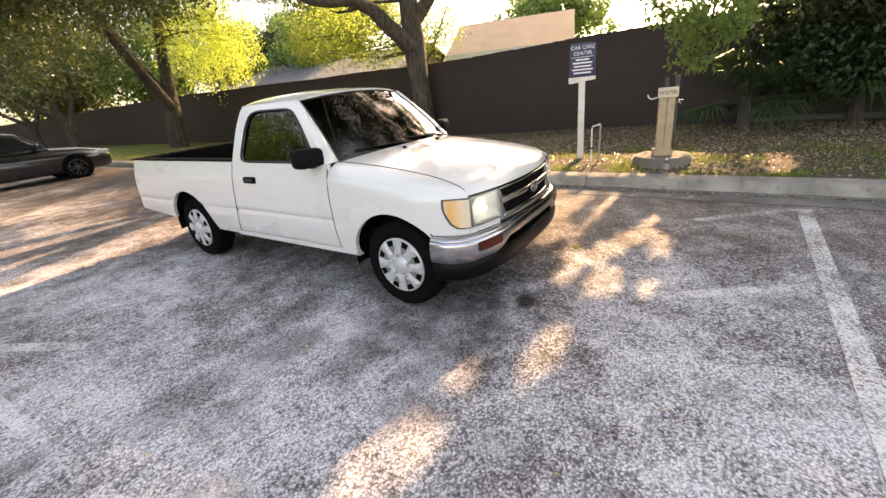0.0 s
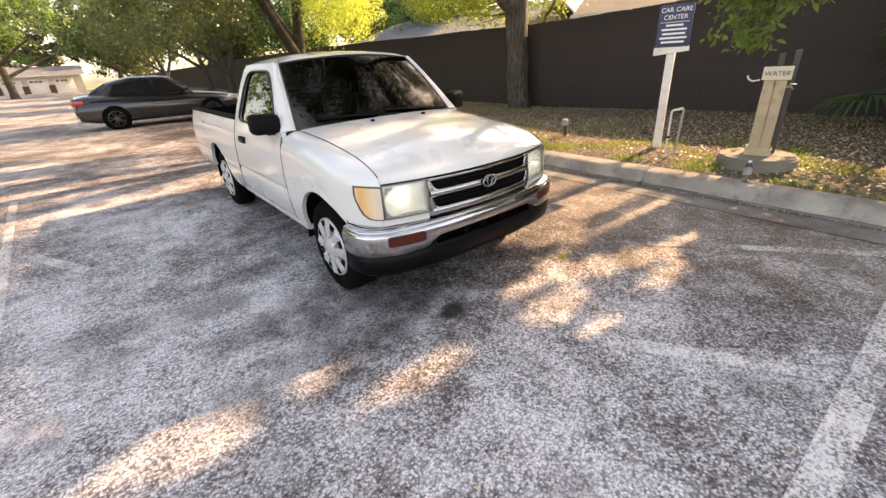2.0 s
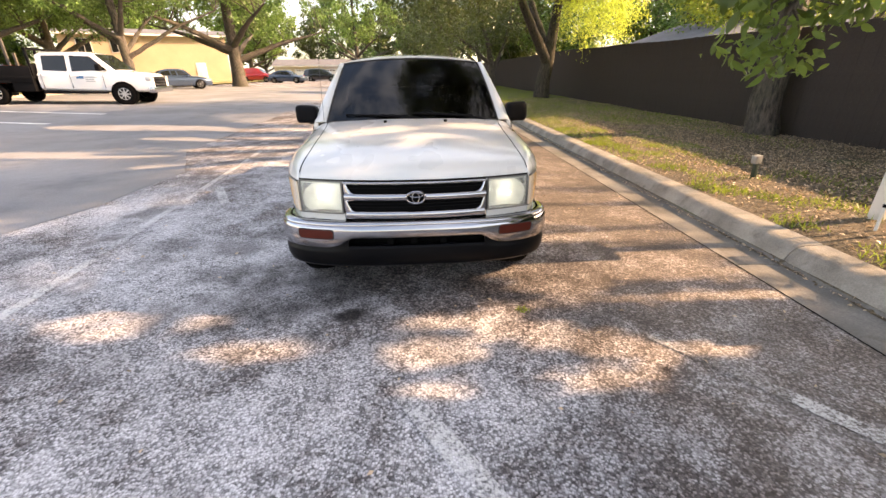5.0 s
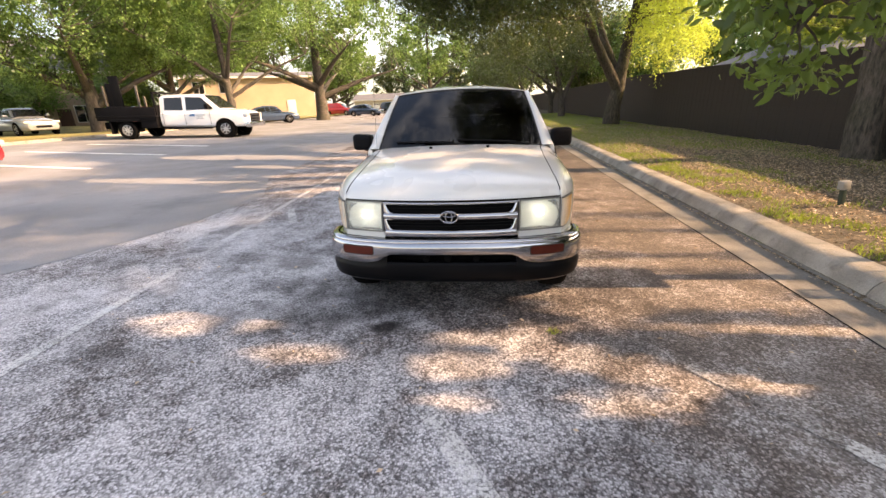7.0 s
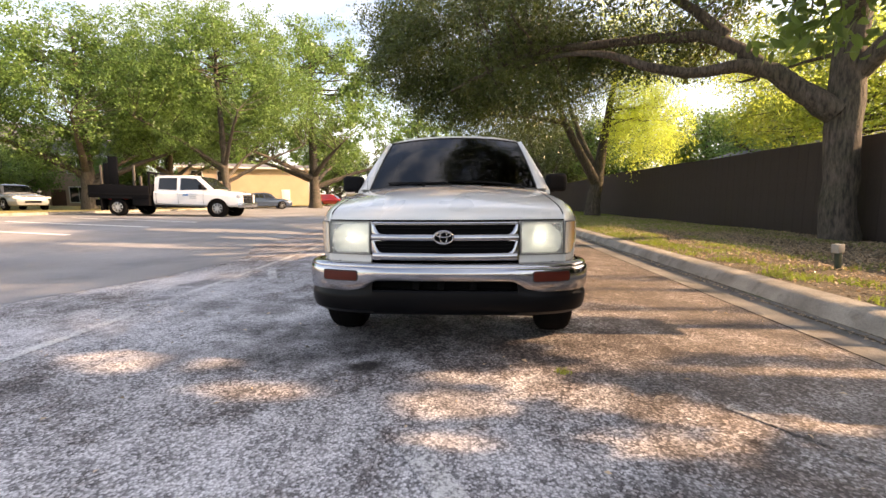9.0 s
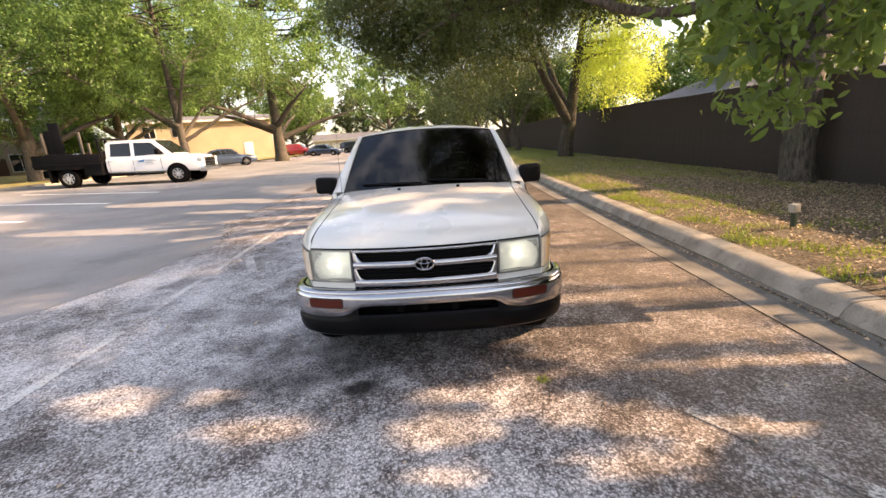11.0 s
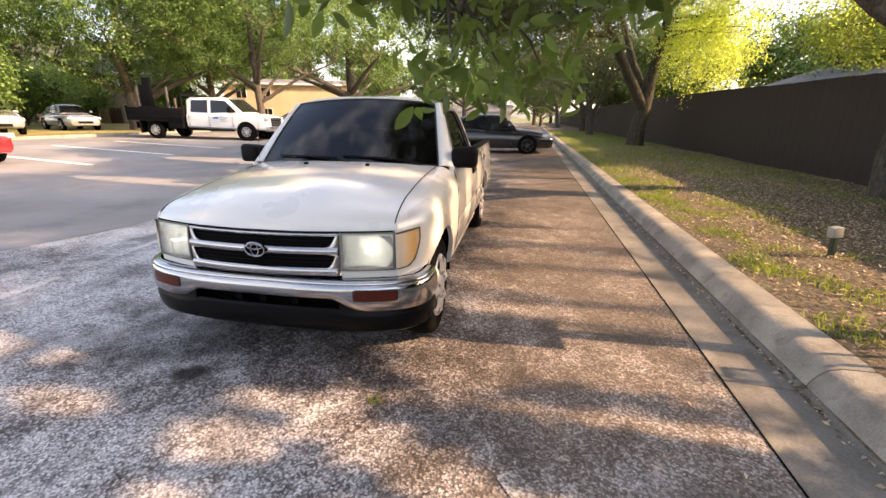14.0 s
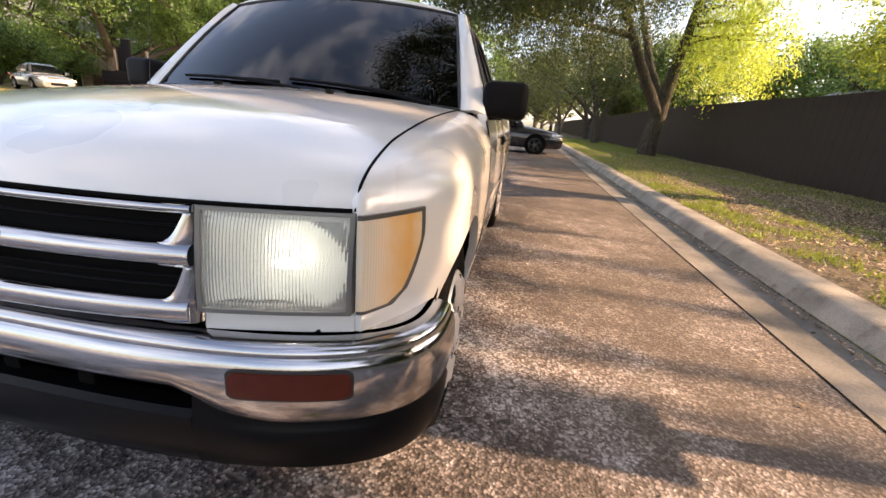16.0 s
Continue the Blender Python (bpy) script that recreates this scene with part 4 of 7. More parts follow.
    for y in np.linspace(1.215, 2.74, 20):
        G.append([(0.775, y, 0.31), (0.795, y, 0.322), (0.805, y, 0.345), (0.803, y, 0.366)])
    V, F = shell(G, (-0.06, 0, 0))
    both("sill", V, F, M_WHITE, T)

    # load bed
    def bed_low(y):
        d = abs(y - 3.50)
        a = 0.295 + math.sqrt(0.41 ** 2 - d * d) if d < 0.41 else 0
        return max(a, 0.335 if y < 3.4 else 0.40 + 0.05 * max(0, (y - 3.95) / 0.65))
    G = []
    yy = np.concatenate([np.linspace(2.56, 3.08, 14), 3.50 - 0.41 * np.cos(np.linspace(0.0, math.pi, 36)), np.linspace(3.93, 4.56, 14)])
    for y in yy:
        f = (y - 2.56) / 2.0
        lo_z = bed_low(y)
        row = []
        for v in np.linspace(0, 1, 44):
            z = lo_z + (0.998 - lo_z) * v
            sh = (door_rear(z) + 0.009 - 2.56) * max(0, 1 - f * 3.5) ** 1.5 + (0.10 * max(0, (0.98 - z) / 0.56) ** 1.3) * max(0, (f - 0.72) / 0.28) ** 1.5
            row.append((side_x(y, z) + 0.002 - 0.009 * math.exp(-((z - 0.585) / 0.016) ** 2), y + sh, z))
        G.append(row)
    V, F = shell(G, (-0.03, 0, 0))
    both("bed_side", V, F, M_WHITE, T)
    for x in (1, -1):
        boxed("bed_rail", tuple(sorted((x * 0.69, x * 0.797))) + (2.575, 4.58, 0.998, 1.014), M_BLACK, T, 0.006, "black plastic bed rail cap")
    L = new("bed_liner")
    L.parent = T
    L["label"] = "black plastic bed liner"
    boxed("liner_floor", (-0.72, 0.72, 2.6, 4.56, 0.53, 0.56), M_LINER, L, 0.005)
    for x in (1, -1):
        boxed("liner_side", tuple(sorted((x * 0.69, x * 0.73))) + (2.6, 4.56, 0.55, 0.997), M_LINER, L, 0.005)
    boxed("liner_front", (-0.73, 0.73, 2.575, 2.61, 0.55, 1.0), M_LINER, L, 0.005)
    for i in range(9):
        x = -0.6 + 0.15 * i
        boxed("rib", (x, x + 0.06, 2.615, 4.55, 0.556, 0.57), M_LINER, L, 0.004)
    tg = boxed("tailgate", (-0.755, 0.755, 4.555, 4.60, 0.45, 0.998), M_WHITE, T, 0.012)
    boxed("tailgate_cap", (-0.75, 0.75, 4.55, 4.604, 0.998, 1.012), M_BLACK, tg, 0.005)
    boxed("tailgate_liner", (-0.73, 0.73, 4.545, 4.556, 0.55, 0.997), M_LINER, tg, 0.003)
    # block added behind the intake so that no light shows through
    boxed("intake_light_block", (-0.62, 0.62, 0.27, 0.34, 0.26, 0.56), M_DARK, T, 0.01)
    boxed("tow_bracket", (-0.70, -0.55, 4.50, 4.68, 0.40, 0.45), M_BLACK, T, 0.01)

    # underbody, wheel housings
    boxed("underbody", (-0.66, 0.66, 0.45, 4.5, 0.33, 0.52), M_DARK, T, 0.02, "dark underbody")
    # unseen parts added low down to deepen the shade under the nose
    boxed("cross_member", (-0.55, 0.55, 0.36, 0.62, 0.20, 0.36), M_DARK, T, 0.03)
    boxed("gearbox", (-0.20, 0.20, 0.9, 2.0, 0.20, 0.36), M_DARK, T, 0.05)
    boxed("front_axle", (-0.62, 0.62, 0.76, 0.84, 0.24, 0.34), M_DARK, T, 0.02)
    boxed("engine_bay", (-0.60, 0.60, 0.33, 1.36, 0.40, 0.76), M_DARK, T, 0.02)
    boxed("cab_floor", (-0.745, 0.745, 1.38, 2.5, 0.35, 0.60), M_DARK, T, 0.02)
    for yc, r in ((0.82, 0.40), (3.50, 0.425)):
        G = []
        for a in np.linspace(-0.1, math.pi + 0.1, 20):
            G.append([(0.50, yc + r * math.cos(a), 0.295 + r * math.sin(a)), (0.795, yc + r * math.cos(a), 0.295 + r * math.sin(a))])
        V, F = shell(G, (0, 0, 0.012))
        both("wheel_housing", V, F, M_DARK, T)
    boxed("axle", (-0.62, 0.62, 3.45, 3.53, 0.26, 0.34), M_DARK, T, 0.02)

    for x, s in ((0.800, 1), (-0.800, -1)):
        for y in (0.80, 3.48):
            wheel(T, x, y, 0.31, 0.31, 0.20, 0.196, M_SILVER, "hubcap", s)

    # chrome bumper, swept round the nose
    def path(q):
        a = q * math.pi / 2
        return 0.835 * math.copysign(abs(math.sin(a)) ** (2 / 3.0), a), 0.50 - 0.34 * abs(math.cos(a)) ** (2 / 3.0)
    qs = np.sign(np.linspace(-1, 1, 61)) * np.abs(np.linspace(-1, 1, 61)) ** 1.0
    def out_dir(q):
        a, b = path(min(1, q + 0.01)), path(max(-1, q - 0.01))
        d = Vector((a[0] - b[0], a[1] - b[1], 0)).normalized()
        return Vector((d.y, -d.x, 0))
    def low_edge(x):
        return lerp(abs(x), [(0, 0.450), (0.38, 0.450), (0.47, 0.405), (0.55, 0.392), (0.84, 0.392)])
    def sweep(prof, name, mat, label="", q0=-1, q1=1, n=61, thick=0.012, mirror=False):
        G, B = [], []
        for q in np.linspace(q0, q1, n):
            x, y = path(q)
            o = out_dir(q)
            r = []
            for d, z in prof(x):
                r.append((x + o.x * d, y + o.y * d, z))
            G.append(r)
            B.append([(-o.x * thick, -o.y * thick, 0)] * len(r))
        V, F = shell(G, B)
        if mirror:
            return both(name, V, F, mat, T, label)
        return fill(name, V, F, mat, T, label, sharp=40)
    def chrome(x):
        lo_z = low_edge(x)
        h = 0.545 - lo_z
        return [(-0.115, 0.554), (-0.055, 0.552), (-0.03, 0.552), (-0.012, 0.549), (-0.004, 0.543), (0.0, 0.535), (0.0, 0.528), (0.006, 0.522), (0.011, 0.505), (0.013, lo_z + h * 0.5), (0.012, lo_z + h * 0.3), (0.008, lo_z + h * 0.12), (0.0, lo_z), (-0.012, lo_z - 0.004)]
    sweep(chrome, "bumper", M_CHROME, "polished chrome front bumper")
    def val(x):
        t = low_edge(x) + 0.002
        return [(-0.006, t), (-0.004, t * 0.6 + 0.145), (0.0, t * 0.3 + 0.255), (0.005, 0.36), (0.002, 0.31), (-0.01, 0.275), (-0.045, 0.25), (-0.09, 0.245)]
    def val_low(x):
        return [(-0.035, 0.398), (-0.010, 0.397), (0.002, 0.386), (0.005, 0.36), (0.002, 0.31), (-0.01, 0.275), (-0.045, 0.25), (-0.09, 0.245)]
    qx = 0.222
    sweep(val, "valance", M_VALANCE, "dark plastic front valance", q0=qx, q1=1, n=36, mirror=True)
    sweep(val_low, "valance", M_VALANCE, "dark plastic front valance", q0=-qx, q1=qx, n=24)
    sweep(lambda x: [(-0.09, 0.47), (-0.09, 0.34)], "air_intake", M_DARK, q0=-0.3, q1=0.3, n=16)
    for x in (-0.16, 0.16, -0.02):
        boxed("intake_strut", (x - 0.02, x + 0.02, 0.19, 0.25, 0.36, 0.45), M_DARK, T, 0.006)
    # marker lamps set in the bumper
    def qat(x):
        return math.asin(min(1, (x / 0.835) ** 1.5)) / (math.pi / 2)
    def mk(x):
        u = (abs(x) - 0.591) / 0.103
        h = 0.029 * max(0.30, 1 - abs(u) ** 20) ** 0.5
        return [(0.006, 0.479 - h), (0.0165, 0.482 - h), (0.0175, 0.48), (0.0165, 0.476 + h), (0.006, 0.479 + h)]
    def mk_rim(x):
        u = (abs(x) - 0.591) / 0.109
        h = 0.0325 * max(0.30, 1 - abs(u) ** 20) ** 0.5
        return [(0.004, 0.479 - h), (0.0145, 0.481 - h), (0.0150, 0.48), (0.0145, 0.477 + h), (0.004, 0.479 + h)]
    sweep(mk_rim, "lamp_gasket", M_GASKET, q0=qat(0.486), q1=qat(0.696), n=48, mirror=True)
    sweep(mk, "marker_lamp", M_REDAMBER, "dark amber marker lamp in the bumper", q0=qat(0.490), q1=qat(0.692), n=48, mirror=True)

    # mirrors
    for sx in (1, -1):
        mi = new("wing_mirror")
        mi.parent = T
        mi["label"] = "black plastic wing mirror"
        bm = bmesh.new()
        box(bm, -0.092, 0.092, -0.075, 0.055, -0.070, 0.070, 0.045, 5)
        for v in bm.verts:
            v.co.z *= 1 - 0.18 * (v.co.x + 0.095) / 0.19 * (-1 if sx > 0 else 1) * 0.6
            v.co.y += 0.25 * abs(v.co.x + sx * 0.09)
        bmesh.ops.transform(bm, matrix=Matrix.Translation((sx * 0.858, 1.452, 1.045)), verts=bm.verts)
        part("mirror_housing", bm, M_BLACK, mi)
        boxed("mirror_glass", (sx * 0.858 - 0.075, sx * 0.858 + 0.075, 1.527, 1.532, 0.990, 1.100), M_CHROME, mi, 0.001)
        V, F = tube([(sx * 0.765, 1.50, 0.995), (sx * 0.80, 1.475, 0.98), (sx * 0.85, 1.46, 0.985)], [0.022, 0.018, 0.018], 8)
        fill("mirror_arm", V, F, M_BLACK, mi)
        tri = [cab(1.475, 0.03), cab(1.60, 0.03), cab(1.565, 0.30)]
        tri = [Vector((p.x * sx, p.y, p.z)) for p in tri]
        V = [p + Vector((sx * 0.004, 0, 0)) for p in tri] + [p - Vector((sx * 0.012, 0, 0)) for p in tri]
        fill("mirror_base", V, [(0, 1, 2), (5, 4, 3), (0, 1, 4, 3), (1, 2, 5, 4), (2, 0, 3, 5)], M_BLACK, mi, smooth=False)

    # wipers
    for x0, x1, y0 in ((-0.52, 0.06, 0.06), (0.02, 0.58, 0.10)):
        wp = new("wiper")
        wp.parent = T
        wp["label"] = "black windscreen wiper"
        p0 = Vector(screen(x1 / 0.69, 0.0)) + Vector((0, -0.02, 0.006))
        p1 = Vector(screen(x0 / 0.69, 0.05)) + Vector((0, -0.012, 0.018))
        V, F = tube([p0, p0.lerp(p1, 0.3) + Vector((0, 0, 0.012)), p0.lerp(p1, 0.62) + Vector((0, -0.004, 0.012))], [0.010, 0.007, 0.005], 6)
        fill("wiper_arm", V, F, M_BLACK, wp)
        a, b = Vector(screen((x0 - 0.02) / 0.69, 0.075)), Vector(screen((x1 - 0.10) / 0.69, 0.045))
        n = 10
        V, F = tube([Vector(screen(((x0 - 0.02) + (x1 - 0.08 - x0) * k / n) / 0.69, 0.075 - 0.03 * k / n)) + Vector((0, -0.008, 0.008)) for k in range(n + 1)], [0.006] * (n + 1), 6)
        fill("wiper_blade", V, F, M_BLACK, wp)
    # aerial on the passenger wing
    V, F = tube([(-0.70, 1.30, 0.945), (-0.70, 1.302, 0.975)], [0.012, 0.007], 8)
    ae = fill("aerial_base", V, F, M_BLACK, T)
    V, F = tube([(-0.70, 1.302, 0.97), (-0.702, 1.36, 1.35), (-0.705, 1.43, 1.72)], [0.0016, 0.0013, 0.0010], 6)
    fill("aerial_mast", V, F, M_GASKET, ae, "thin dark aerial mast")

    # cabin
    boxed("dashboard", (-0.66, 0.66, 1.36, 1.66, 0.72, 0.96), M_BLACK, T, 0.04)
    boxed("bench_seat", (-0.62, 0.62, 1.95, 2.42, 0.60, 0.78), M_BLACK, T, 0.05)
    boxed("bench_backrest", (-0.62, 0.62, 2.32, 2.46, 0.75, 1.22), M_BLACK, T, 0.05)
    pts = [(0.34 + 0.18 * math.cos(a), 1.78 - 0.08 * math.sin(a), 0.98 + 0.16 * math.sin(a)) for a in np.linspace(0, 2 * math.pi, 25)]
    V, F = tube(pts, [0.014] * 25, 6)
    fill("steering_wheel", V, F, M_BLACK, T)
    return T


TRUCK = pickup()


# ---- trees ----
LIT = []


def shade_hits(P):
    """Where the shadow of each point falls on the ground."""
    d = np.array(SUN_DIR)
    return P[:, :2] - d[:2] * (P[:, 2:3] / d[2])


# openings in the canopy, as the ellipses of sunlight that they let fall on the road: x, y, half length, half width
GAPS = [(-1.72, 0.03, 0.52, 0.16), (-0.92, -0.28, 0.32, 0.09), (0.05, -0.34, 0.28, 0.12), (0.60, -0.18, 0.30, 0.12), (0.95, -0.32, 0.28, 0.12), (1.2, -0.43, 0.2, 0.10), (0.86, -0.60, 0.30, 0.07), (1.5, -0.41, 0.26, 0.06), (0.55, 0.07, 0.18, 0.06), (0.1, -0.05, 0.24, 0.07), (0.9, 0.33, 0.36, 0.12), (0.80, 0.58, 0.36, 0.11), (0.05, -0.62, 0.16, 0.06), (0.3, -0.06, 0.34, 0.09), (1.65, 0.62, 0.55, 0.08), (1.5, 0.95, 0.4, 0.06)]
# the lane beside the pickup: long bars of light
GAPS += [(1.8, y, 1.05, w) for y, w in ((0.12, 0.05), (0.45, 0.07), (0.78, 0.09), (1.20, 0.10), (1.78, 0.30), (2.40, 0.20), (3.25, 0.30), (3.95, 0.26), (4.75, 0.34), (5.5, 0.26), (6.8, 0.36), (7.7, 0.38), (8.7, 0.34), (10.2, 0.66), (12.2, 0.66))]
# dapples on the pickup's flank
GAPS += [(-0.35, 0.62, 0.40, 0.09), (-0.40, 1.15, 0.40, 0.15), (-0.40, 1.9, 0.40, 0.18), (-0.5, 2.7, 0.35, 0.15)]
# sunlit bars on the verge beyond the fence's shadow, and on the far lane
GAPS += [(3.7, y, 0.95, w * 1.1) for y, w in ((1.9, 0.12), (2.9, 0.25), (4.9, 0.25), (5.65, 0.25), (6.9, 0.3), (7.8, 0.3), (9.2, 0.5), (11.5, 0.9), (14.5, 1.0))]
GAPS += [(3.6, -0.65, 0.5, 0.13), (3.45, 0.35, 0.4, 0.10), (3.6, 1.25, 0.5, 0.12), (3.5, 3.6, 0.6, 0.12), (3.3, -1.5, 0.4, 0.15)]
GAPS += [(-3.2, 4.6, 1.4, 0.22), (-3.0, 6.2, 1.6, 0.3), (-4.5, 7.6, 1.8, 0.3), (-3.6, 9.2, 2.2, 0.35), (-2.5, 11.5, 2.4, 0.5), (-6.5, 5.6, 2.0, 0.3), (-7.5, 9.5, 2.5, 0.6)]
# dapples on the bonnet
GAPS += [(-1.55, 0.55, 0.22, 0.12), (-1.3, 0.95, 0.25, 0.1), (-2.05, 0.8, 0.25, 0.12)]


def in_gaps(P):
    h = shade_hits(P)
    bad = np.zeros(len(P), bool)
    for x, y, a, b in GAPS:
        bad |= ((h[:, 0] - x) / (a + 0.05)) ** 2 + ((h[:, 1] - y) / (b + 0.03)) ** 2 < 1
    return bad


def leaves(rng, centers, spread, per, size, droop=0.3, squash=0.7, cull=False, wide=0.42):
    """Kite-shaped leaves gathered round clump centres. Returns vertices and quads."""
    centers = np.asarray(centers, float)
    n = len(centers) * per
    c = np.repeat(centers, per, 0)
    off = rng.normal(size=(n, 3)) * np.asarray(spread) * np.array([1, 1, squash])
    P = c + off
    if cull:
        keep = ~in_gaps(P)
        P, off = P[keep], off[keep]
        n = len(P)
    # blades face outwards and upwards from their clump, with some disorder
    out = off / (np.linalg.norm(off, axis=1, keepdims=True) + 1e-9)
    face = out * 0.75 + np.array([0, 0, 0.45]) + rng.normal(size=(n, 3)) * 0.42
    a = np.cross(face, rng.normal(size=(n, 3)))
    a[:, 2] -= droop * 0.8 * np.linalg.norm(a, axis=1)
    a /= np.linalg.norm(a, axis=1, keepdims=True)
    b = np.cross(a, face)
    b /= np.linalg.norm(b, axis=1, keepdims=True)
    L = size * rng.uniform(0.65, 1.25, (n, 1))
    w = L * wide * 0.5
    nrm = np.cross(a, b) * L * 0.10
    V = np.stack([P, P + a * L * 0.45 + b * w + nrm, P + a * L, P + a * L * 0.45 - b * w + nrm], 1).reshape(-1, 3)
    q = np.arange(n * 4).reshape(-1, 4)
    return V, q


def grow(rng, start, goal, r0, bend=0.15, steps=6, sag=0.0):
    s, g = np.array(start, float), np.array(goal, float)
    L = np.linalg.norm(g - s)
    k = rng.normal(size=3) * bend * L
    k2 = rng.normal(size=3) * bend * L * 0.5
    pts = []
    for i in range(steps + 1):
        t = i / steps
        p = s + (g - s) * t + k * t * (1 - t) + k2 * math.sin(t * 2 * math.pi) * 0.5
        p[2] += -sag * L * t * (1 - t) * 1.5
        pts.append(p)
    rr = [r0 * (1 - 0.8 * i / steps) for i in range(steps + 1)]
    return pts, rr


def tree(name, label, seed, skeleton, crowns, leaf_mat, leaf=0.09, per=60, spread=0.4, droop=0.3, squash=0.7, cull=False, twig=True, limb_sides=10, wide=0.42, category="tree", strands=0.0):
    """skeleton: limbs as lists of (x, y, z, radius); crowns: (centre, radii, clump count, [leaf material])."""
    rng = np.random.default_rng(seed)
    base = skeleton[0][0]
    T = thing(name, pose(base[0], base[1], base[2]), label, category)
    o = np.array(base[:3], float)
    pieces = []
    nodes = []
    for limb in skeleton:
        pts, rad = [], []
        for i in range(len(limb) - 1):
            a, b = np.array(limb[i], float), np.array(limb[i + 1], float)
            m = max(2, int(np.linalg.norm(b[:3] - a[:3]) / 0.35))
            for k in range(m):
                t = k / m
                p = a + (b - a) * t
                pts.append(p[:3])
                rad.append(p[3])
        pts.append(np.array(limb[-1][:3], float))
        rad.append(limb[-1][3])
        P = np.array(pts)
        for _ in range(2):
            P[1:-1] = (P[:-2] + 2 * P[1:-1] + P[2:]) / 4
        for i in range(1, len(P)):
            P[i] += rng.normal(size=3) * min(0.012, rad[i] * 0.10)
        pieces.append(tube([Vector(p - o) for p in P], rad, limb_sides))
        for p, r in zip(P[len(P) // 3 if limb is skeleton[0] else 0:], rad[len(P) // 3 if limb is skeleton[0] else 0:]):
            nodes.append((p, r))
    NP = np.array([n[0] for n in nodes])
    by_mat = {}
    for crown in crowns:
        (cx, cy, cz), rads, count = crown[:3]
        mat = crown[3] if len(crown) > 3 else leaf_mat
        grown = crown[4] if len(crown) > 4 else 1.0
        d = rng.normal(size=(count, 3))
        d /= np.linalg.norm(d, axis=1, keepdims=True)
        d *= rng.uniform(0.35, 1.0, (count, 1)) ** 0.5
        C = np.array([cx, cy, cz]) + d * np.array(rads)
        C[:, 2] = np.maximum(C[:, 2], 0.4)
        pick = rng.permutation(count)[: max(5, int(count * (0.10 if mat is M_LEAF_SUN else (0.22 if twig else 0.06))))]
        for i in pick:
            c = C[i]
            w = np.linalg.norm(NP - c, axis=1) + 0.6 * np.maximum(0, NP[:, 2] - c[2])
            j = int(np.argmin(w))
            r0 = min(nodes[j][1] * 0.5, 0.02 + 0.012 * np.linalg.norm(NP[j] - c))
            pts, rr = grow(rng, NP[j], c, max(0.008, r0), 0.12, 5, 0.05)
            if cull and in_gaps(np.array(pts)).any():
                continue
            pieces.append(tube([Vector(p - o) for p in pts], rr, 5))
            if twig:
                for _ in range(2):
                    k = rng.integers(2, 5)
                    e = c + rng.normal(size=3) * spread * 1.2
                    pts2, rr2 = grow(rng, pts[k], e, max(0.006, rr[k] * 0.6), 0.12, 3)
                    if cull and in_gaps(np.array(pts2)).any():
                        continue
                    pieces.append(tube([Vector(p - o) for p in pts2], rr2, 4))
        if strands:
            # hanging strands of leaves
            S = []
            for c in C:
                for _ in range(5):
                    p = c + rng.normal(size=3) * np.array([spread, spread, spread * 1.4])
                    h = rng.uniform(0.4, 1.0) * strands
                    for t in rng.uniform(0, 1, 5):
                        S.append(p + np.array([rng.normal() * 0.05, rng.normal() * 0.05, -h * t]))
            C = np.array(S)
            V, q = leaves(rng, C, 0.09, max(3, per // 22), leaf, 0.9, 1.5, cull, wide)
        else:
            V, q = leaves(rng, C, spread, per, leaf * grown * (0.8 if mat is M_LEAF_SUN else 1.0), droop, squash, cull, wide)
        by_mat.setdefault(mat.name, [mat, [], []])
        by_mat[mat.name][1].append(V - o)
        by_mat[mat.name][2].append(q)
    V, F = joined(pieces)
    fill("trunk", V, F, M_BARK, T, "rough grey-brown bark", sharp=80)
    for mat, Vs, qs in by_mat.values():
        off, Q = 0, []
        for v, q in zip(Vs, qs):
            Q.append(q + off)
            off += len(v)
        cr = quick_mesh("crown", np.concatenate(Vs), np.concatenate(Q), mat, T)
        cr["kind"] = "stuff"
    return T


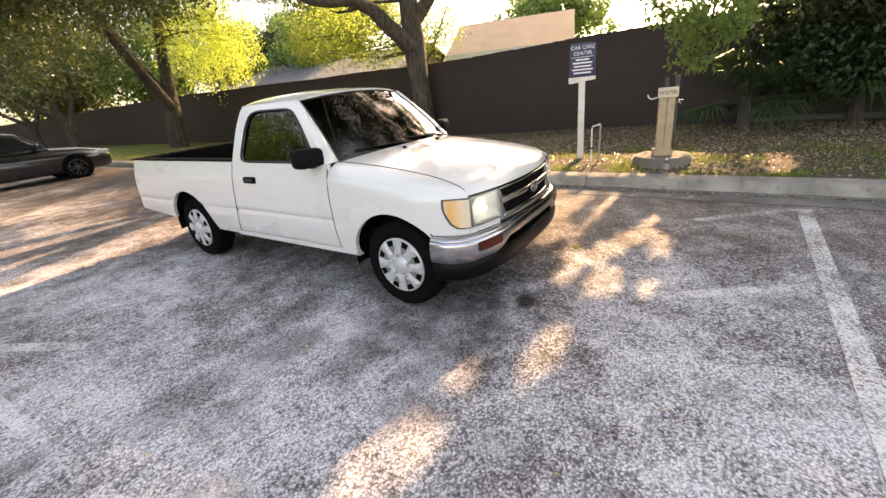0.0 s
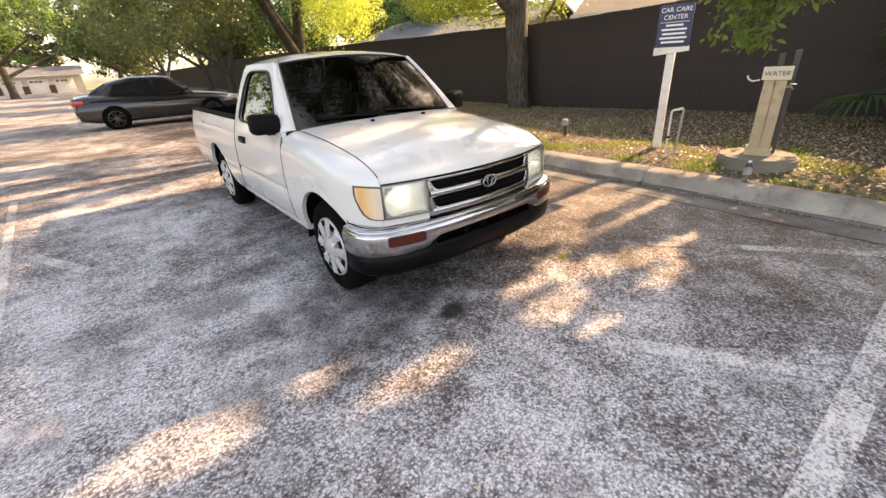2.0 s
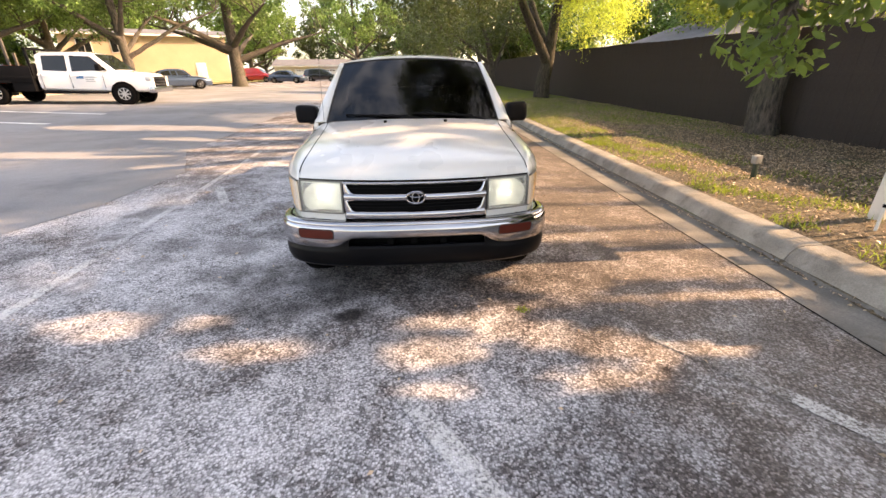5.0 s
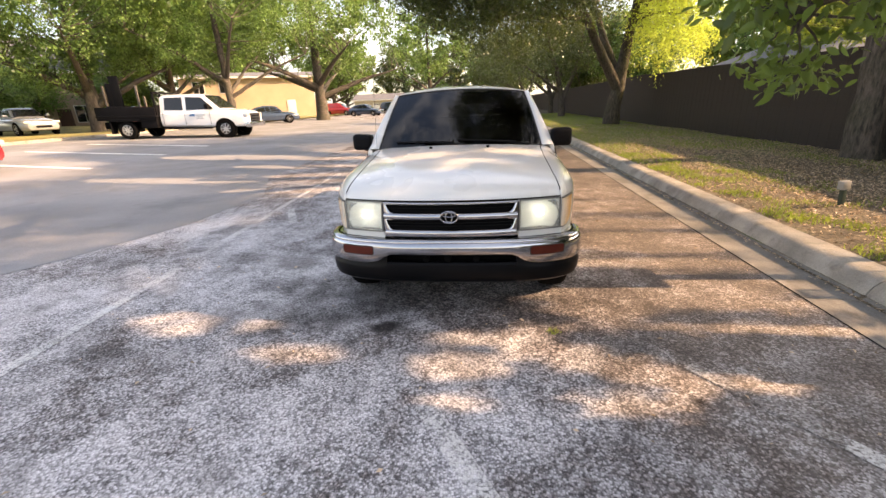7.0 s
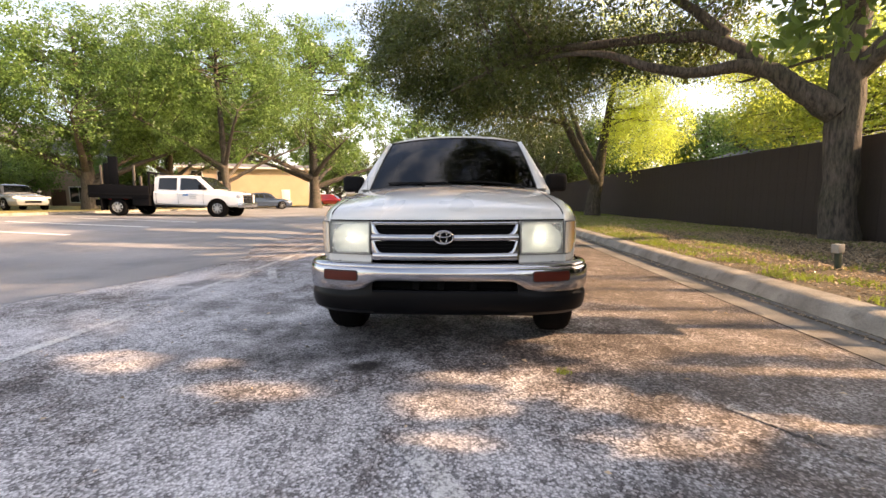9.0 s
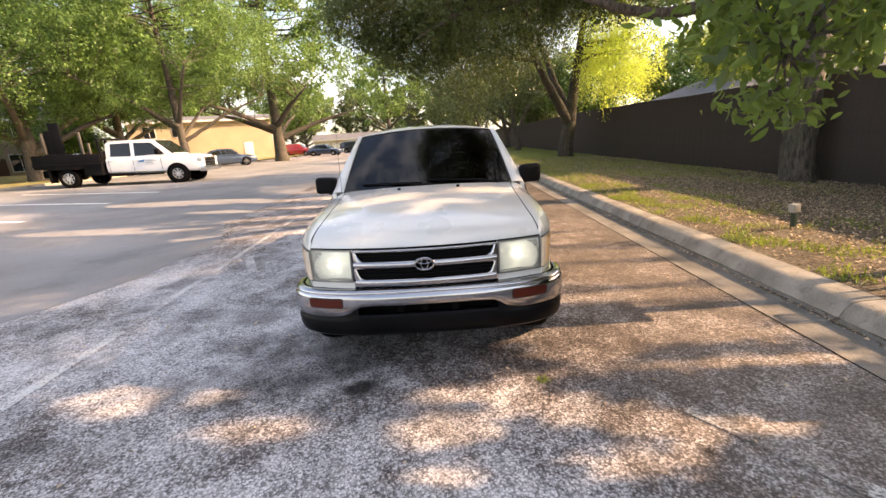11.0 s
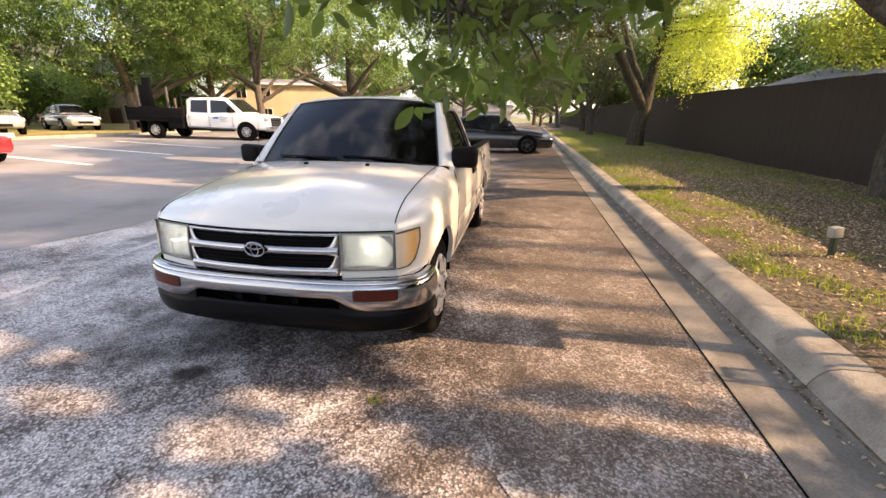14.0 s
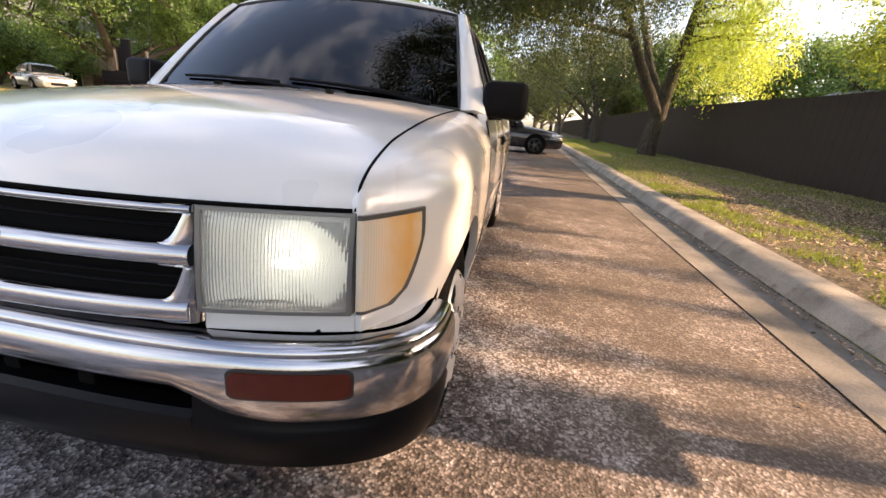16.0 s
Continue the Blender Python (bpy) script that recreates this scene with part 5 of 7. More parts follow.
# the oak by the fence, its long limb over the road
tree("oak_tree", "large oak beside the fence with a long limb over the road", 3,
     [[(7.03, 6.26, -0.05, 0.345), (7.01, 6.28, 0.41, 0.285), (6.98, 6.31, 1.66, 0.265), (7.0, 6.38, 2.66, 0.29), (7.05, 6.46, 3.66, 0.25), (7.1, 6.36, 5.06, 0.22), (7.25, 6.16, 7.56, 0.12)],
      [(6.85, 6.36, 2.52, 0.24), (6.51, 6.46, 2.77, 0.2), (6.15, 6.66, 3.2, 0.175), (5.7, 6.86, 3.58, 0.15), (5.07, 6.96, 3.5, 0.12), (4.54, 7.06, 3.45, 0.11), (3.67, 7.36, 3.72, 0.095), (3.16, 7.66, 4.12, 0.08), (2.25, 8.16, 4.32, 0.05), (1.25, 8.86, 4.22, 0.03)],
      [(5.75, 6.84, 3.52, 0.14), (5.14, 7.06, 4.22, 0.125), (4.07, 7.56, 4.35, 0.105), (2.97, 8.06, 4.46, 0.09), (1.58, 8.66, 4.55, 0.07), (0.47, 9.06, 4.22, 0.05), (-0.5, 9.46, 3.87, 0.03)],
      [(5.2, 7.04, 4.17, 0.11), (4.41, 7.46, 5.08, 0.085), (3.45, 7.86, 5.98, 0.05)],
      [(7.1, 6.41, 3.12, 0.2), (7.45, 5.56, 4.02, 0.14), (7.95, 4.46, 5.22, 0.08)],
      [(7.05, 6.46, 4.1, 0.22), (6.2, 5.2, 5.4, 0.15), (4.9, 3.8, 6.3, 0.1), (3.4, 2.7, 6.9, 0.07), (1.9, 2.5, 7.4, 0.03)]],
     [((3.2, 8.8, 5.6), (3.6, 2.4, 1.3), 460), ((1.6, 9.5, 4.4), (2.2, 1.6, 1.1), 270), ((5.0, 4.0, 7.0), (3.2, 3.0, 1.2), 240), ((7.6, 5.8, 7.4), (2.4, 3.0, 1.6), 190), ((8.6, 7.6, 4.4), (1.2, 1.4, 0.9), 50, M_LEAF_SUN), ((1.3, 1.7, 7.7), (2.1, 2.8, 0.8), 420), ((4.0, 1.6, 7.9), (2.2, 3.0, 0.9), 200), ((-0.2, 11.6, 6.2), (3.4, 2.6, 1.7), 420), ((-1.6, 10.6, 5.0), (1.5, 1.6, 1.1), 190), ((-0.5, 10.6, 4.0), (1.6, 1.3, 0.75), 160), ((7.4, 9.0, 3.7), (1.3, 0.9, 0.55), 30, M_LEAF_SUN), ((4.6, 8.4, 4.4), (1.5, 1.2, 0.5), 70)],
     M_LEAF_OAK, 0.092, 92, 0.22, 0.45, 0.9, cull=True, wide=0.46)

# the leaning multi-stemmed tree further on, sunlit willowy foliage behind it
tree("tree", "multi-stemmed tree with sunlit yellow-green hanging foliage", 5,
     [[(6.05, 19.2, -0.05, 0.42), (6.0, 19.1, 0.8, 0.34), (6.2, 19.0, 2.0, 0.30), (6.35, 19.0, 3.6, 0.22), (6.7, 18.9, 6.0, 0.14), (7.0, 18.8, 8.5, 0.06)],
      [(6.15, 19.0, 1.7, 0.26), (5.3, 18.6, 3.0, 0.2), (4.3, 18.0, 4.6, 0.15), (3.2, 17.4, 6.4, 0.08)],
      [(6.2, 19.0, 1.9, 0.24), (5.6, 19.6, 3.6, 0.17), (5.0, 20.2, 5.6, 0.1), (4.5, 20.4, 7.4, 0.05)],
      [(4.3, 18.0, 4.5, 0.12), (2.6, 17.0, 4.6, 0.08), (1.0, 16.0, 4.5, 0.04)]],
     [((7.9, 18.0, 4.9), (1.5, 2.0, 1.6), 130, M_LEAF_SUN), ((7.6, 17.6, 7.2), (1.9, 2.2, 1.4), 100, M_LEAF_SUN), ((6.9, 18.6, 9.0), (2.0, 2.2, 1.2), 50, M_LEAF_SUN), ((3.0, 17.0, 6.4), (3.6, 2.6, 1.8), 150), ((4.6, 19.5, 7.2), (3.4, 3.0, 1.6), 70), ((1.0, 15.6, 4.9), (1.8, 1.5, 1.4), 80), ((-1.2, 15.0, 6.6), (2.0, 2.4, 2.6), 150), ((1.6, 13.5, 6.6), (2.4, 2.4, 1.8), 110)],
     M_LEAF_OAK, 0.108, 110, 0.45, 0.5, 0.9, strands=1.3, wide=0.36)

# the tree above the car-care corner, low crown over verge and road
tree("tree", "broad-leaved tree with a low crown over the verge and road", 8,
     [[(6.6, -6.2, -0.05, 0.40), (6.55, -6.1, 1.2, 0.32), (6.5, -6.0, 3.0, 0.27), (6.7, -5.6, 5.0, 0.2), (7.2, -5.0, 7.5, 0.1)],
      [(6.5, -6.0, 2.9, 0.2), (5.8, -4.6, 4.0, 0.15), (4.6, -2.8, 4.3, 0.11), (3.2, -1.6, 3.6, 0.07), (2.1, -0.95, 2.75, 0.035), (1.45, -0.72, 2.0, 0.014), (1.15, -0.74, 1.5, 0.006)],
      [(6.6, -5.8, 3.8, 0.18), (8.0, -3.8, 5.2, 0.14), (9.5, -1.5, 6.4, 0.1), (11.0, 1.0, 7.2, 0.06)],
      [(5.8, -4.6, 4.0, 0.12), (6.0, -3.0, 3.6, 0.08), (6.2, -1.6, 2.9, 0.04)]],
     [((6.9, -2.6, 5.0), (3.0, 3.2, 1.5), 190), ((10.0, -2.2, 6.4), (3.2, 3.4, 1.4), 210), ((11.5, 2.0, 7.2), (3.2, 3.0, 1.4), 210), ((4.4, -4.0, 5.6), (2.6, 2.6, 1.2), 80), ((8.5, 0.8, 6.0), (2.2, 2.2, 1.0), 110), ((6.4, -1.9, 3.0), (1.3, 1.7, 0.9), 130), ((7.2, -0.6, 3.5), (1.0, 1.3, 0.8), 80), ((5.6, -4.2, 3.0), (1.4, 1.6, 0.9), 90), ((7.4, -3.4, 2.6), (0.9, 1.8, 0.9), 90), ((6.95, -2.3, 1.6), (0.45, 1.4, 0.75), 90), ((6.9, -3.8, 1.7), (0.45, 0.9, 0.85), 60), ((9.6, -0.4, 8.9), (3.0, 2.6, 1.1), 170), ((6.4, -0.3, 8.9), (2.2, 2.4, 0.9), 120)],
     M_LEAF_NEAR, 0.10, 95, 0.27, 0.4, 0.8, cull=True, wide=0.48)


def curled_leaves(rng, centers, spread, per, size):
    """Oblong leaves folded along the midrib and curling towards the tip, for boughs near by."""
    n = len(centers) * per
    P = np.repeat(np.asarray(centers, float), per, 0) + np.clip(rng.normal(size=(n, 3)), -1.4, 1.4) * spread
    a = rng.normal(size=(n, 3))
    a[:, 2] -= 0.7
    a /= np.linalg.norm(a, axis=1, keepdims=True)
    b = np.cross(a, rng.normal(size=(n, 3)))
    b /= np.linalg.norm(b, axis=1, keepdims=True)
    c = np.cross(a, b)
    L = size * rng.uniform(0.65, 1.25, (n, 1))
    rows = []
    for t, w in ((0.0, 0.02), (0.18, 0.14), (0.42, 0.21), (0.68, 0.18), (0.88, 0.09), (1.0, 0.01)):
        mid = P + a * L * t - c * L * 0.16 * t * t
        rows += [mid + b * L * w + c * L * w * 0.35, mid, mid - b * L * w + c * L * w * 0.35]
    V = np.stack(rows, 1).reshape(-1, 3)
    q = [(r * 3 + k, r * 3 + k + 1, r * 3 + k + 4, r * 3 + k + 3) for r in range(5) for k in range(2)]
    Q = (np.arange(n)[:, None, None] * 18 + np.array(q)[None]).reshape(-1, 4)
    return V, Q


def low_branch(name, seed, limbs, clumps, per, spread, size, label):
    """Leafy end of a low bough: thin twigs and broad leaves."""
    rng = np.random.default_rng(seed)
    base = np.array(limbs[0][0][:3], float)
    T = thing(name, pose(*base), label, "tree branch")
    pieces, ends = [], []
    for limb in limbs:
        P = np.array([p[:3] for p in limb], float)
        pieces.append(tube([Vector(p - base) for p in P], [p[3] for p in limb], 6))
        ends += list(P)
    E_ = np.array(ends)
    C = np.array(clumps, float)
    for c in C:
        j = int(np.argmin(np.linalg.norm(E_ - c, axis=1)))
        pts, rr = grow(rng, E_[j], c, 0.006, 0.15, 4)
        pieces.append(tube([Vector(p - base) for p in pts], [max(0.0015, r) for r in rr], 5))
    V, F = joined(pieces)
    fill("twig", V, F, M_BARK, T, sharp=80)
    V, q = curled_leaves(rng, C, spread, per, size)
    o = quick_mesh("foliage", V - base, q, M_LEAF_LOW, T)
    o["kind"] = "stuff"
    return T


_r = np.random.default_rng(12)
LOW_CLUMPS = np.concatenate([np.stack([_r.uniform(0.88, 1.5, 22), _r.uniform(-0.95, -0.55, 22), _r.uniform(1.46, 1.78, 22)], 1), np.stack([_r.uniform(1.2, 2.1, 18), _r.uniform(-1.0, -0.2, 18), _r.uniform(1.68, 2.3, 18)], 1), np.array([(1.14, -0.72, 1.42), (1.22, -0.66, 1.42), (1.3, -0.62, 1.42)])])
low_branch("tree_branch", 4, [[(3.2, -1.6, 3.6, 0.05), (2.1, -0.95, 2.75, 0.03), (1.45, -0.72, 2.0, 0.012), (1.12, -0.76, 1.55, 0.005)], [(2.1, -0.95, 2.75, 0.02), (2.2, -0.5, 2.3, 0.012), (2.0, -0.2, 1.95, 0.005)], [(1.7, -0.8, 2.3, 0.014), (1.2, -1.0, 2.1, 0.008), (0.8, -1.0, 1.95, 0.004)]],
           LOW_CLUMPS, 52, 0.060, 0.048, "leafy bough hanging low over the parking lane")


def palmetto(seed, x, y, z, n, r):
    rng = np.random.default_rng(seed)
    T = thing("palmetto", pose(x, y, z), "fan palm with drooping green fronds beside the fence", "palm", "palmettos")
    V, F = tube([(0, 0, -0.1), (0.02, 0.02, 0.3), (0.0, 0.03, 0.62)], [0.12, 0.10, 0.06], 8)
    fill("stem", V, F, M_BARK, T)
    for k in range(n):
        a = 2 * math.pi * k / n + rng.uniform(-0.3, 0.3)
        el = rng.uniform(-0.35, 1.15)
        d = Vector((math.cos(a) * math.cos(el), math.sin(a) * math.cos(el), math.sin(el)))
        s = d.cross(Vector((0, 0, 1))).normalized()
        u = s.cross(d)
        hub = Vector((0, 0.03, 0.6)) + d * r * 0.55
        V, F = tube([Vector((0, 0.03, 0.55)), Vector((0, 0.03, 0.6)) + d * r * 0.3 + Vector((0, 0, 0.03)), hub], [0.012, 0.009, 0.006], 5)
        F = F[:-1]
        root = [len(V) - 5 + i for i in range(5)]
        for j in range(17):
            b = (j - 8) / 8 * 1.75
            e = d * math.cos(b) + s * math.sin(b)
            L = r * (0.62 - 0.12 * abs(b))
            w = 0.018
            t = Vector((0, 0, 1))
            side = e.cross(u).normalized() * w
            p1 = hub + e * L * 0.55 - t * 0.02
            p2 = hub + e * L - t * (0.25 + 0.35 * rng.random()) * L
            k0 = len(V)
            h0 = root[j % 5]
            V += [p1 + side, p2, p1 - side, p1 + u * 0.012]
            F += [(h0, k0, k0 + 3), (h0, k0 + 3, k0 + 2), (k0, k0 + 1, k0 + 3), (k0 + 3, k0 + 1, k0 + 2)]
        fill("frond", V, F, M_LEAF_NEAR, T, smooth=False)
    return T


palmetto(1, 6.7, -1.1, 0.15, 18, 1.15)
palmetto(2, 6.9, -2.6, 0.15, 18, 1.2)

# woods along the verge further on
for i, (x, y, h, seed) in enumerate(((5.6, 31.0, 8.0, 21), (6.2, 41.0, 9.0, 22), (4.8, 55.0, 9.0, 23))):
    tree("tree", "dark shade tree on the verge beside the fence", seed,
         [[(x, y, -0.05, 0.3), (x - 0.1, y, 1.5, 0.22), (x - 0.5, y - 0.3, 3.2, 0.17), (x - 1.2, y - 0.5, 5.0, 0.1), (x - 1.5, y, h, 0.05)],
          [(x - 0.1, y, 1.2, 0.18), (x + 0.7, y + 0.2, 3.0, 0.13), (x + 1.2, y, 5.5, 0.06)], [(x - 0.2, y, 1.8, 0.16), (x - 2.0, y - 0.4, 3.2, 0.1), (x - 3.8, y - 0.6, 4.2, 0.05)]],
         [((x - 2.6, y - 0.5, h - 3.2), (4.0, 2.6, 2.6), 120), ((x + 0.8, y, h - 2.0), (3.2, 2.8, 2.2), 90)],
         M_LEAF_OAK, 0.20, 60, 0.55, 0.3, 0.8, limb_sides=8)

# parking-lot trees across the lane
def lot_tree(x, y, z, h, w, seed, trunk=0.38, mat=None, low=3.2, leaf=0.165):
    rng = np.random.default_rng(seed)
    lean = rng.uniform(-0.5, 0.5, 2)
    crowns = []
    big = leaf < 0.3 and h > 9
    zc, rz = z + (low + h) / 2, (h - low) / 2
    lobes = 26 if big else 13
    for k in range(lobes):
        # lobes of foliage spread evenly over the crown's outside, smaller towards the top
        v = 1 - 2 * (k + 0.5) / lobes
        a = k * 2.39996 + rng.uniform(-0.35, 0.35)
        q = math.sqrt(max(0.0, 1 - v * v))
        f = rng.uniform(0.58, 0.80)
        r = w * rng.uniform(0.24, 0.36) * (1.0 if big else 1.25)
        crowns.append(((x + lean[0] + math.cos(a) * q * w * f, y + lean[1] + math.sin(a) * q * w * f, zc + v * rz * f), (r, r, r * 0.72), (54 if leaf < 0.2 else 30) if big else 14))
    crowns.append(((x + lean[0], y + lean[1], zc), (w * 0.66, w * 0.66, rz * 0.72), 150 if big else 60, mat or M_LEAF_MID, 1.9 if big else 1.3))
    sk = [[(x, y, z - 0.1, trunk * 1.25), (x, y, z + 0.6, trunk), (x + lean[0] * 0.2, y, z + low, trunk * 0.8), (x + lean[0], y + lean[1], z + h * 0.9, 0.05)]]
    for k in range(5):
        a = 2 * math.pi * k / 5 + 0.4
        zz = z + low * (0.7 + 0.1 * k)
        sk.append([(x, y, zz, trunk * 0.5), (x + math.cos(a) * w * 0.4, y + math.sin(a) * w * 0.4, zz + 1.6, trunk * 0.3), (x + math.cos(a) * w * 0.75, y + math.sin(a) * w * 0.75, zz + 2.6, 0.04)])
    return tree("tree", "full green shade tree on the parking island", seed, sk, crowns, mat or M_LEAF_MID, leaf, (46 if big else 60) if leaf < 0.3 else 36, (0.24 if leaf < 0.2 else 0.32) if big else 0.42, 0.25, 0.8, limb_sides=8, wide=0.6, twig=False)


lot_tree(-24.0, 22.0, 0.2, 12.2, 7.4, 31, 0.45, low=2.4, leaf=0.13)
lot_tree(-16.4, 24.4, 0.1, 14.0, 6.6, 32, 0.28, low=3.0, leaf=0.13)
lot_tree(-16.6, 40.0, 0.3, 19.5, 10.8, 33, 0.6, low=3.0, leaf=0.22)
lot_tree(-31.0, 16.5, 0.3, 12.0, 6.8, 34, 0.4, low=2.4, leaf=0.14)
lot_tree(-22.8, 12.4, 0.2, 4.4, 2.2, 39, 0.10, low=1.6, leaf=0.16)
lot_tree(-27.0, 33.0, 0.2, 14.0, 7.0, 35, 0.4, leaf=0.26)
lot_tree(-36.0, 24.0, 0.3, 5.0, 3.6, 61, 0.12, low=0.8, leaf=0.2)
lot_tree(-40.0, 30.0, 0.3, 6.0, 4.0, 62, 0.12, low=0.8, leaf=0.2)
lot_tree(-33.0, 34.0, 0.3, 5.0, 3.4, 63, 0.12, low=0.8, leaf=0.2)
lot_tree(-38.0, 17.0, 0.3, 5.0, 3.6, 64, 0.12, low=0.8, leaf=0.2)
lot_tree(-9.0, 66.0, 0.0, 17.0, 8.2, 36, 0.4, leaf=0.40)
lot_tree(-27.0, 72.0, 0.0, 15.0, 8.0, 37, 0.4, leaf=0.45)
lot_tree(2.0, 84.0, 0.0, 14.0, 8.0, 38, 0.4, leaf=0.45)
lot_tree(-42.0, 60.0, 0.0, 14.0, 8.0, 40, 0.4, leaf=0.45)
lot_tree(10.2, 30.0, 0.0, 8.0, 3.2, 51, 0.2, M_LEAF_MID, 1.2, 0.2)
lot_tree(9.5, 42.0, 0.0, 9.0, 4.0, 52, 0.2, M_LEAF_OAK, 1.2, 0.26)
lot_tree(3.0, 70.0, 0.0, 12.0, 6.0, 53, 0.3, M_LEAF_OAK, 1.5, 0.4)
lot_tree(12.0, 58.0, 0.0, 11.0, 5.0, 54, 0.3, M_LEAF_MID, 1.5, 0.35)
# yards beyond the fence
lot_tree(20.0, 36.0, 0.0, 9.0, 5.0, 42, 0.3, M_LEAF_MID, 2.0, 0.26)
lot_tree(18.5, 24.0, 0.0, 8.0, 3.6, 46, 0.2, M_LEAF_MID, 2.0, 0.2)
lot_tree(24.0, 31.0, 0.0, 9.5, 4.5, 47, 0.3, M_LEAF_OAK, 2.0, 0.26)
tree("tree", "slender yellow-green tree in the yard beyond the fence", 43,
     [[(12.0, 10.0, 0, 0.14), (12.0, 10.1, 1.8, 0.11), (11.6, 10.6, 3.6, 0.08), (11.0, 11.2, 5.2, 0.03)], [(12.0, 10.1, 1.8, 0.08), (12.6, 9.4, 3.4, 0.05), (13.0, 9.0, 4.6, 0.02)]],
     [((11.2, 11.0, 3.6), (1.7, 1.3, 1.2), 58), ((12.4, 9.6, 3.8), (1.0, 1.0, 0.9), 24), ((10.6, 11.8, 4.8), (1.5, 1.4, 1.0), 44), ((11.4, 14.2, 4.0), (1.6, 1.7, 1.2), 60), ((11.0, 12.8, 5.8), (2.2, 2.4, 1.1), 75), ((10.2, 15.0, 6.6), (1.6, 2.2, 1.2), 50)],
     M_LEAF_YARD, 0.11, 110, 0.40, 0.3, 0.7, limb_sides=8, wide=0.5)
lot_tree(33.0, 12.0, 0.0, 9.0, 5.0, 44, 0.3, M_LEAF_MID, 3.0, 0.35)
lot_tree(31.0, -4.0, 0.0, 9.0, 5.0, 45, 0.3, M_LEAF_MID, 3.0, 0.35)

# dark woods behind the garages
for i, (x, y, h, w) in enumerate(((-36, 106, 15, 9), (-22, 110, 17, 10), (-8, 106, 16, 9), (6, 104, 15, 9), (-50, 84, 15, 9))):
    lot_tree(x, y, 0.0, h, w, 71 + i, 0.4, M_LEAF_OAK, 2.5, 0.6)


# ---- fence ----
FENCE = thing("fence", pose(7.55, 0, 0), "tall dark brown board fence along the verge", "fence", kind="structure")
BW = 0.145


def board_mesh():
    bm = bmesh.new()
    box(bm, -0.011, 0.011, -0.002, BW + 0.002, 0.0, 2.02, 0.003, 1)
    me = bpy.data.meshes.new("board")
    bm.to_mesh(me)
    bm.free()
    me.materials.append(M_FENCE)
    return me


BOARD = board_mesh()
rng = np.random.default_rng(11)
for i in range(-40, 250):
    b = new("board", BOARD)
    b.parent = FENCE
    y = i * BW
    b.location = ((i % 2) * 0.004, y, float(verge_z(np.array(7.5), np.array(y))) - 0.03 + rng.normal() * 0.004)
    b.rotation_euler = (0, 0, rng.normal() * 0.004)
    b.scale = (1, 1, 1 + 0.0078 * min(13.0, max(0.0, y - 7.0)))
V, F = [], []
pieces = []
for i in list(range(-220, -40)) + list(range(250, 800)):
    y = i * BW
    x, z = (i % 2) * 0.004, 0.07
    pieces.append(([(x - 0.011, y - 0.002, z), (x + 0.011, y - 0.002, z), (x + 0.011, y + BW + 0.002, z), (x - 0.011, y + BW + 0.002, z), (x - 0.011, y - 0.002, z + (2.22 if i > 0 else 2.02)), (x + 0.011, y - 0.002, z + (2.22 if i > 0 else 2.02)), (x + 0.011, y + BW + 0.002, z + (2.22 if i > 0 else 2.02)), (x - 0.011, y + BW + 0.002, z + (2.22 if i > 0 else 2.02))], [(0, 1, 2, 3), (4, 7, 6, 5), (0, 1, 5, 4), (1, 2, 6, 5), (2, 3, 7, 6), (3, 0, 4, 7)]))
V, F = joined(pieces)
tagged(fill("boards", V, F, M_FENCE, FENCE, smooth=False), kind="stuff")
for z in (0.4, 1.15, 1.88):
    boxed("rail", (0.013, 0.055, -32, 116, z, z + 0.09), M_FENCE, FENCE, 0.004)


# ---- verge: litter and grass ----
def scatter_quads(rng, P, size, flat, wide=0.5):
    n = len(P)
    a = rng.normal(size=(n, 3))
    a[:, 2] *= flat
    a /= np.linalg.norm(a, axis=1, keepdims=True)
    up = np.array([0, 0, 1.0]) + rng.normal(size=(n, 3)) * 0.35
    b = np.cross(up, a)
    b /= np.linalg.norm(b, axis=1, keepdims=True)
    L = size * rng.uniform(0.6, 1.3, (n, 1))
    k = np.cross(a, b) * L * 0.15
    V = np.stack([P, P + a * L * 0.5 + b * L * wide * 0.5 + k, P + a * L, P + a * L * 0.5 - b * L * wide * 0.5 + k], 1).reshape(-1, 3)
    return V, np.arange(n * 4).reshape(-1, 4)


rng = np.random.default_rng(77)
n = 74000
P = np.stack([rng.uniform(3.06, 7.5, n), -5 + 24 * rng.random(n) ** 1.35, np.zeros(n)], 1)
keep = rng.random(n) < np.clip(0.35 + 0.65 * np.clip((P[:, 0] - 3.3) / 1.2, 0, 1) - 0.5 * np.clip((P[:, 1] - 9) / 6, 0, 1), 0.05, 1)
P = P[keep]
P[:, 2] = verge_z(P[:, 0], P[:, 1]) + 0.006 + rng.random(len(P)) * 0.012
V, q = scatter_quads(rng, P, 0.037, 0.35)
tagged(quick_mesh("leaf_litter", V, q, M_LITTER), "dry brown fallen leaves on the verge", "leaf litter", kind="stuff")
n = 2600
P = np.stack([2.76 - np.abs(rng.normal(size=n)) * 0.03, rng.uniform(-4, 14, n), np.full(n, -0.004)], 1)
P2 = np.stack([rng.uniform(-3, 2.4, 260), rng.uniform(-2.5, 5, 260), np.full(260, 0.006)], 1)
V, q = scatter_quads(rng, np.concatenate([P, P2]), 0.03, 0.25)
tagged(quick_mesh("leaf_litter", V, q, M_LITTER), "small dry leaves blown into the gutter", "leaf litter", kind="stuff")


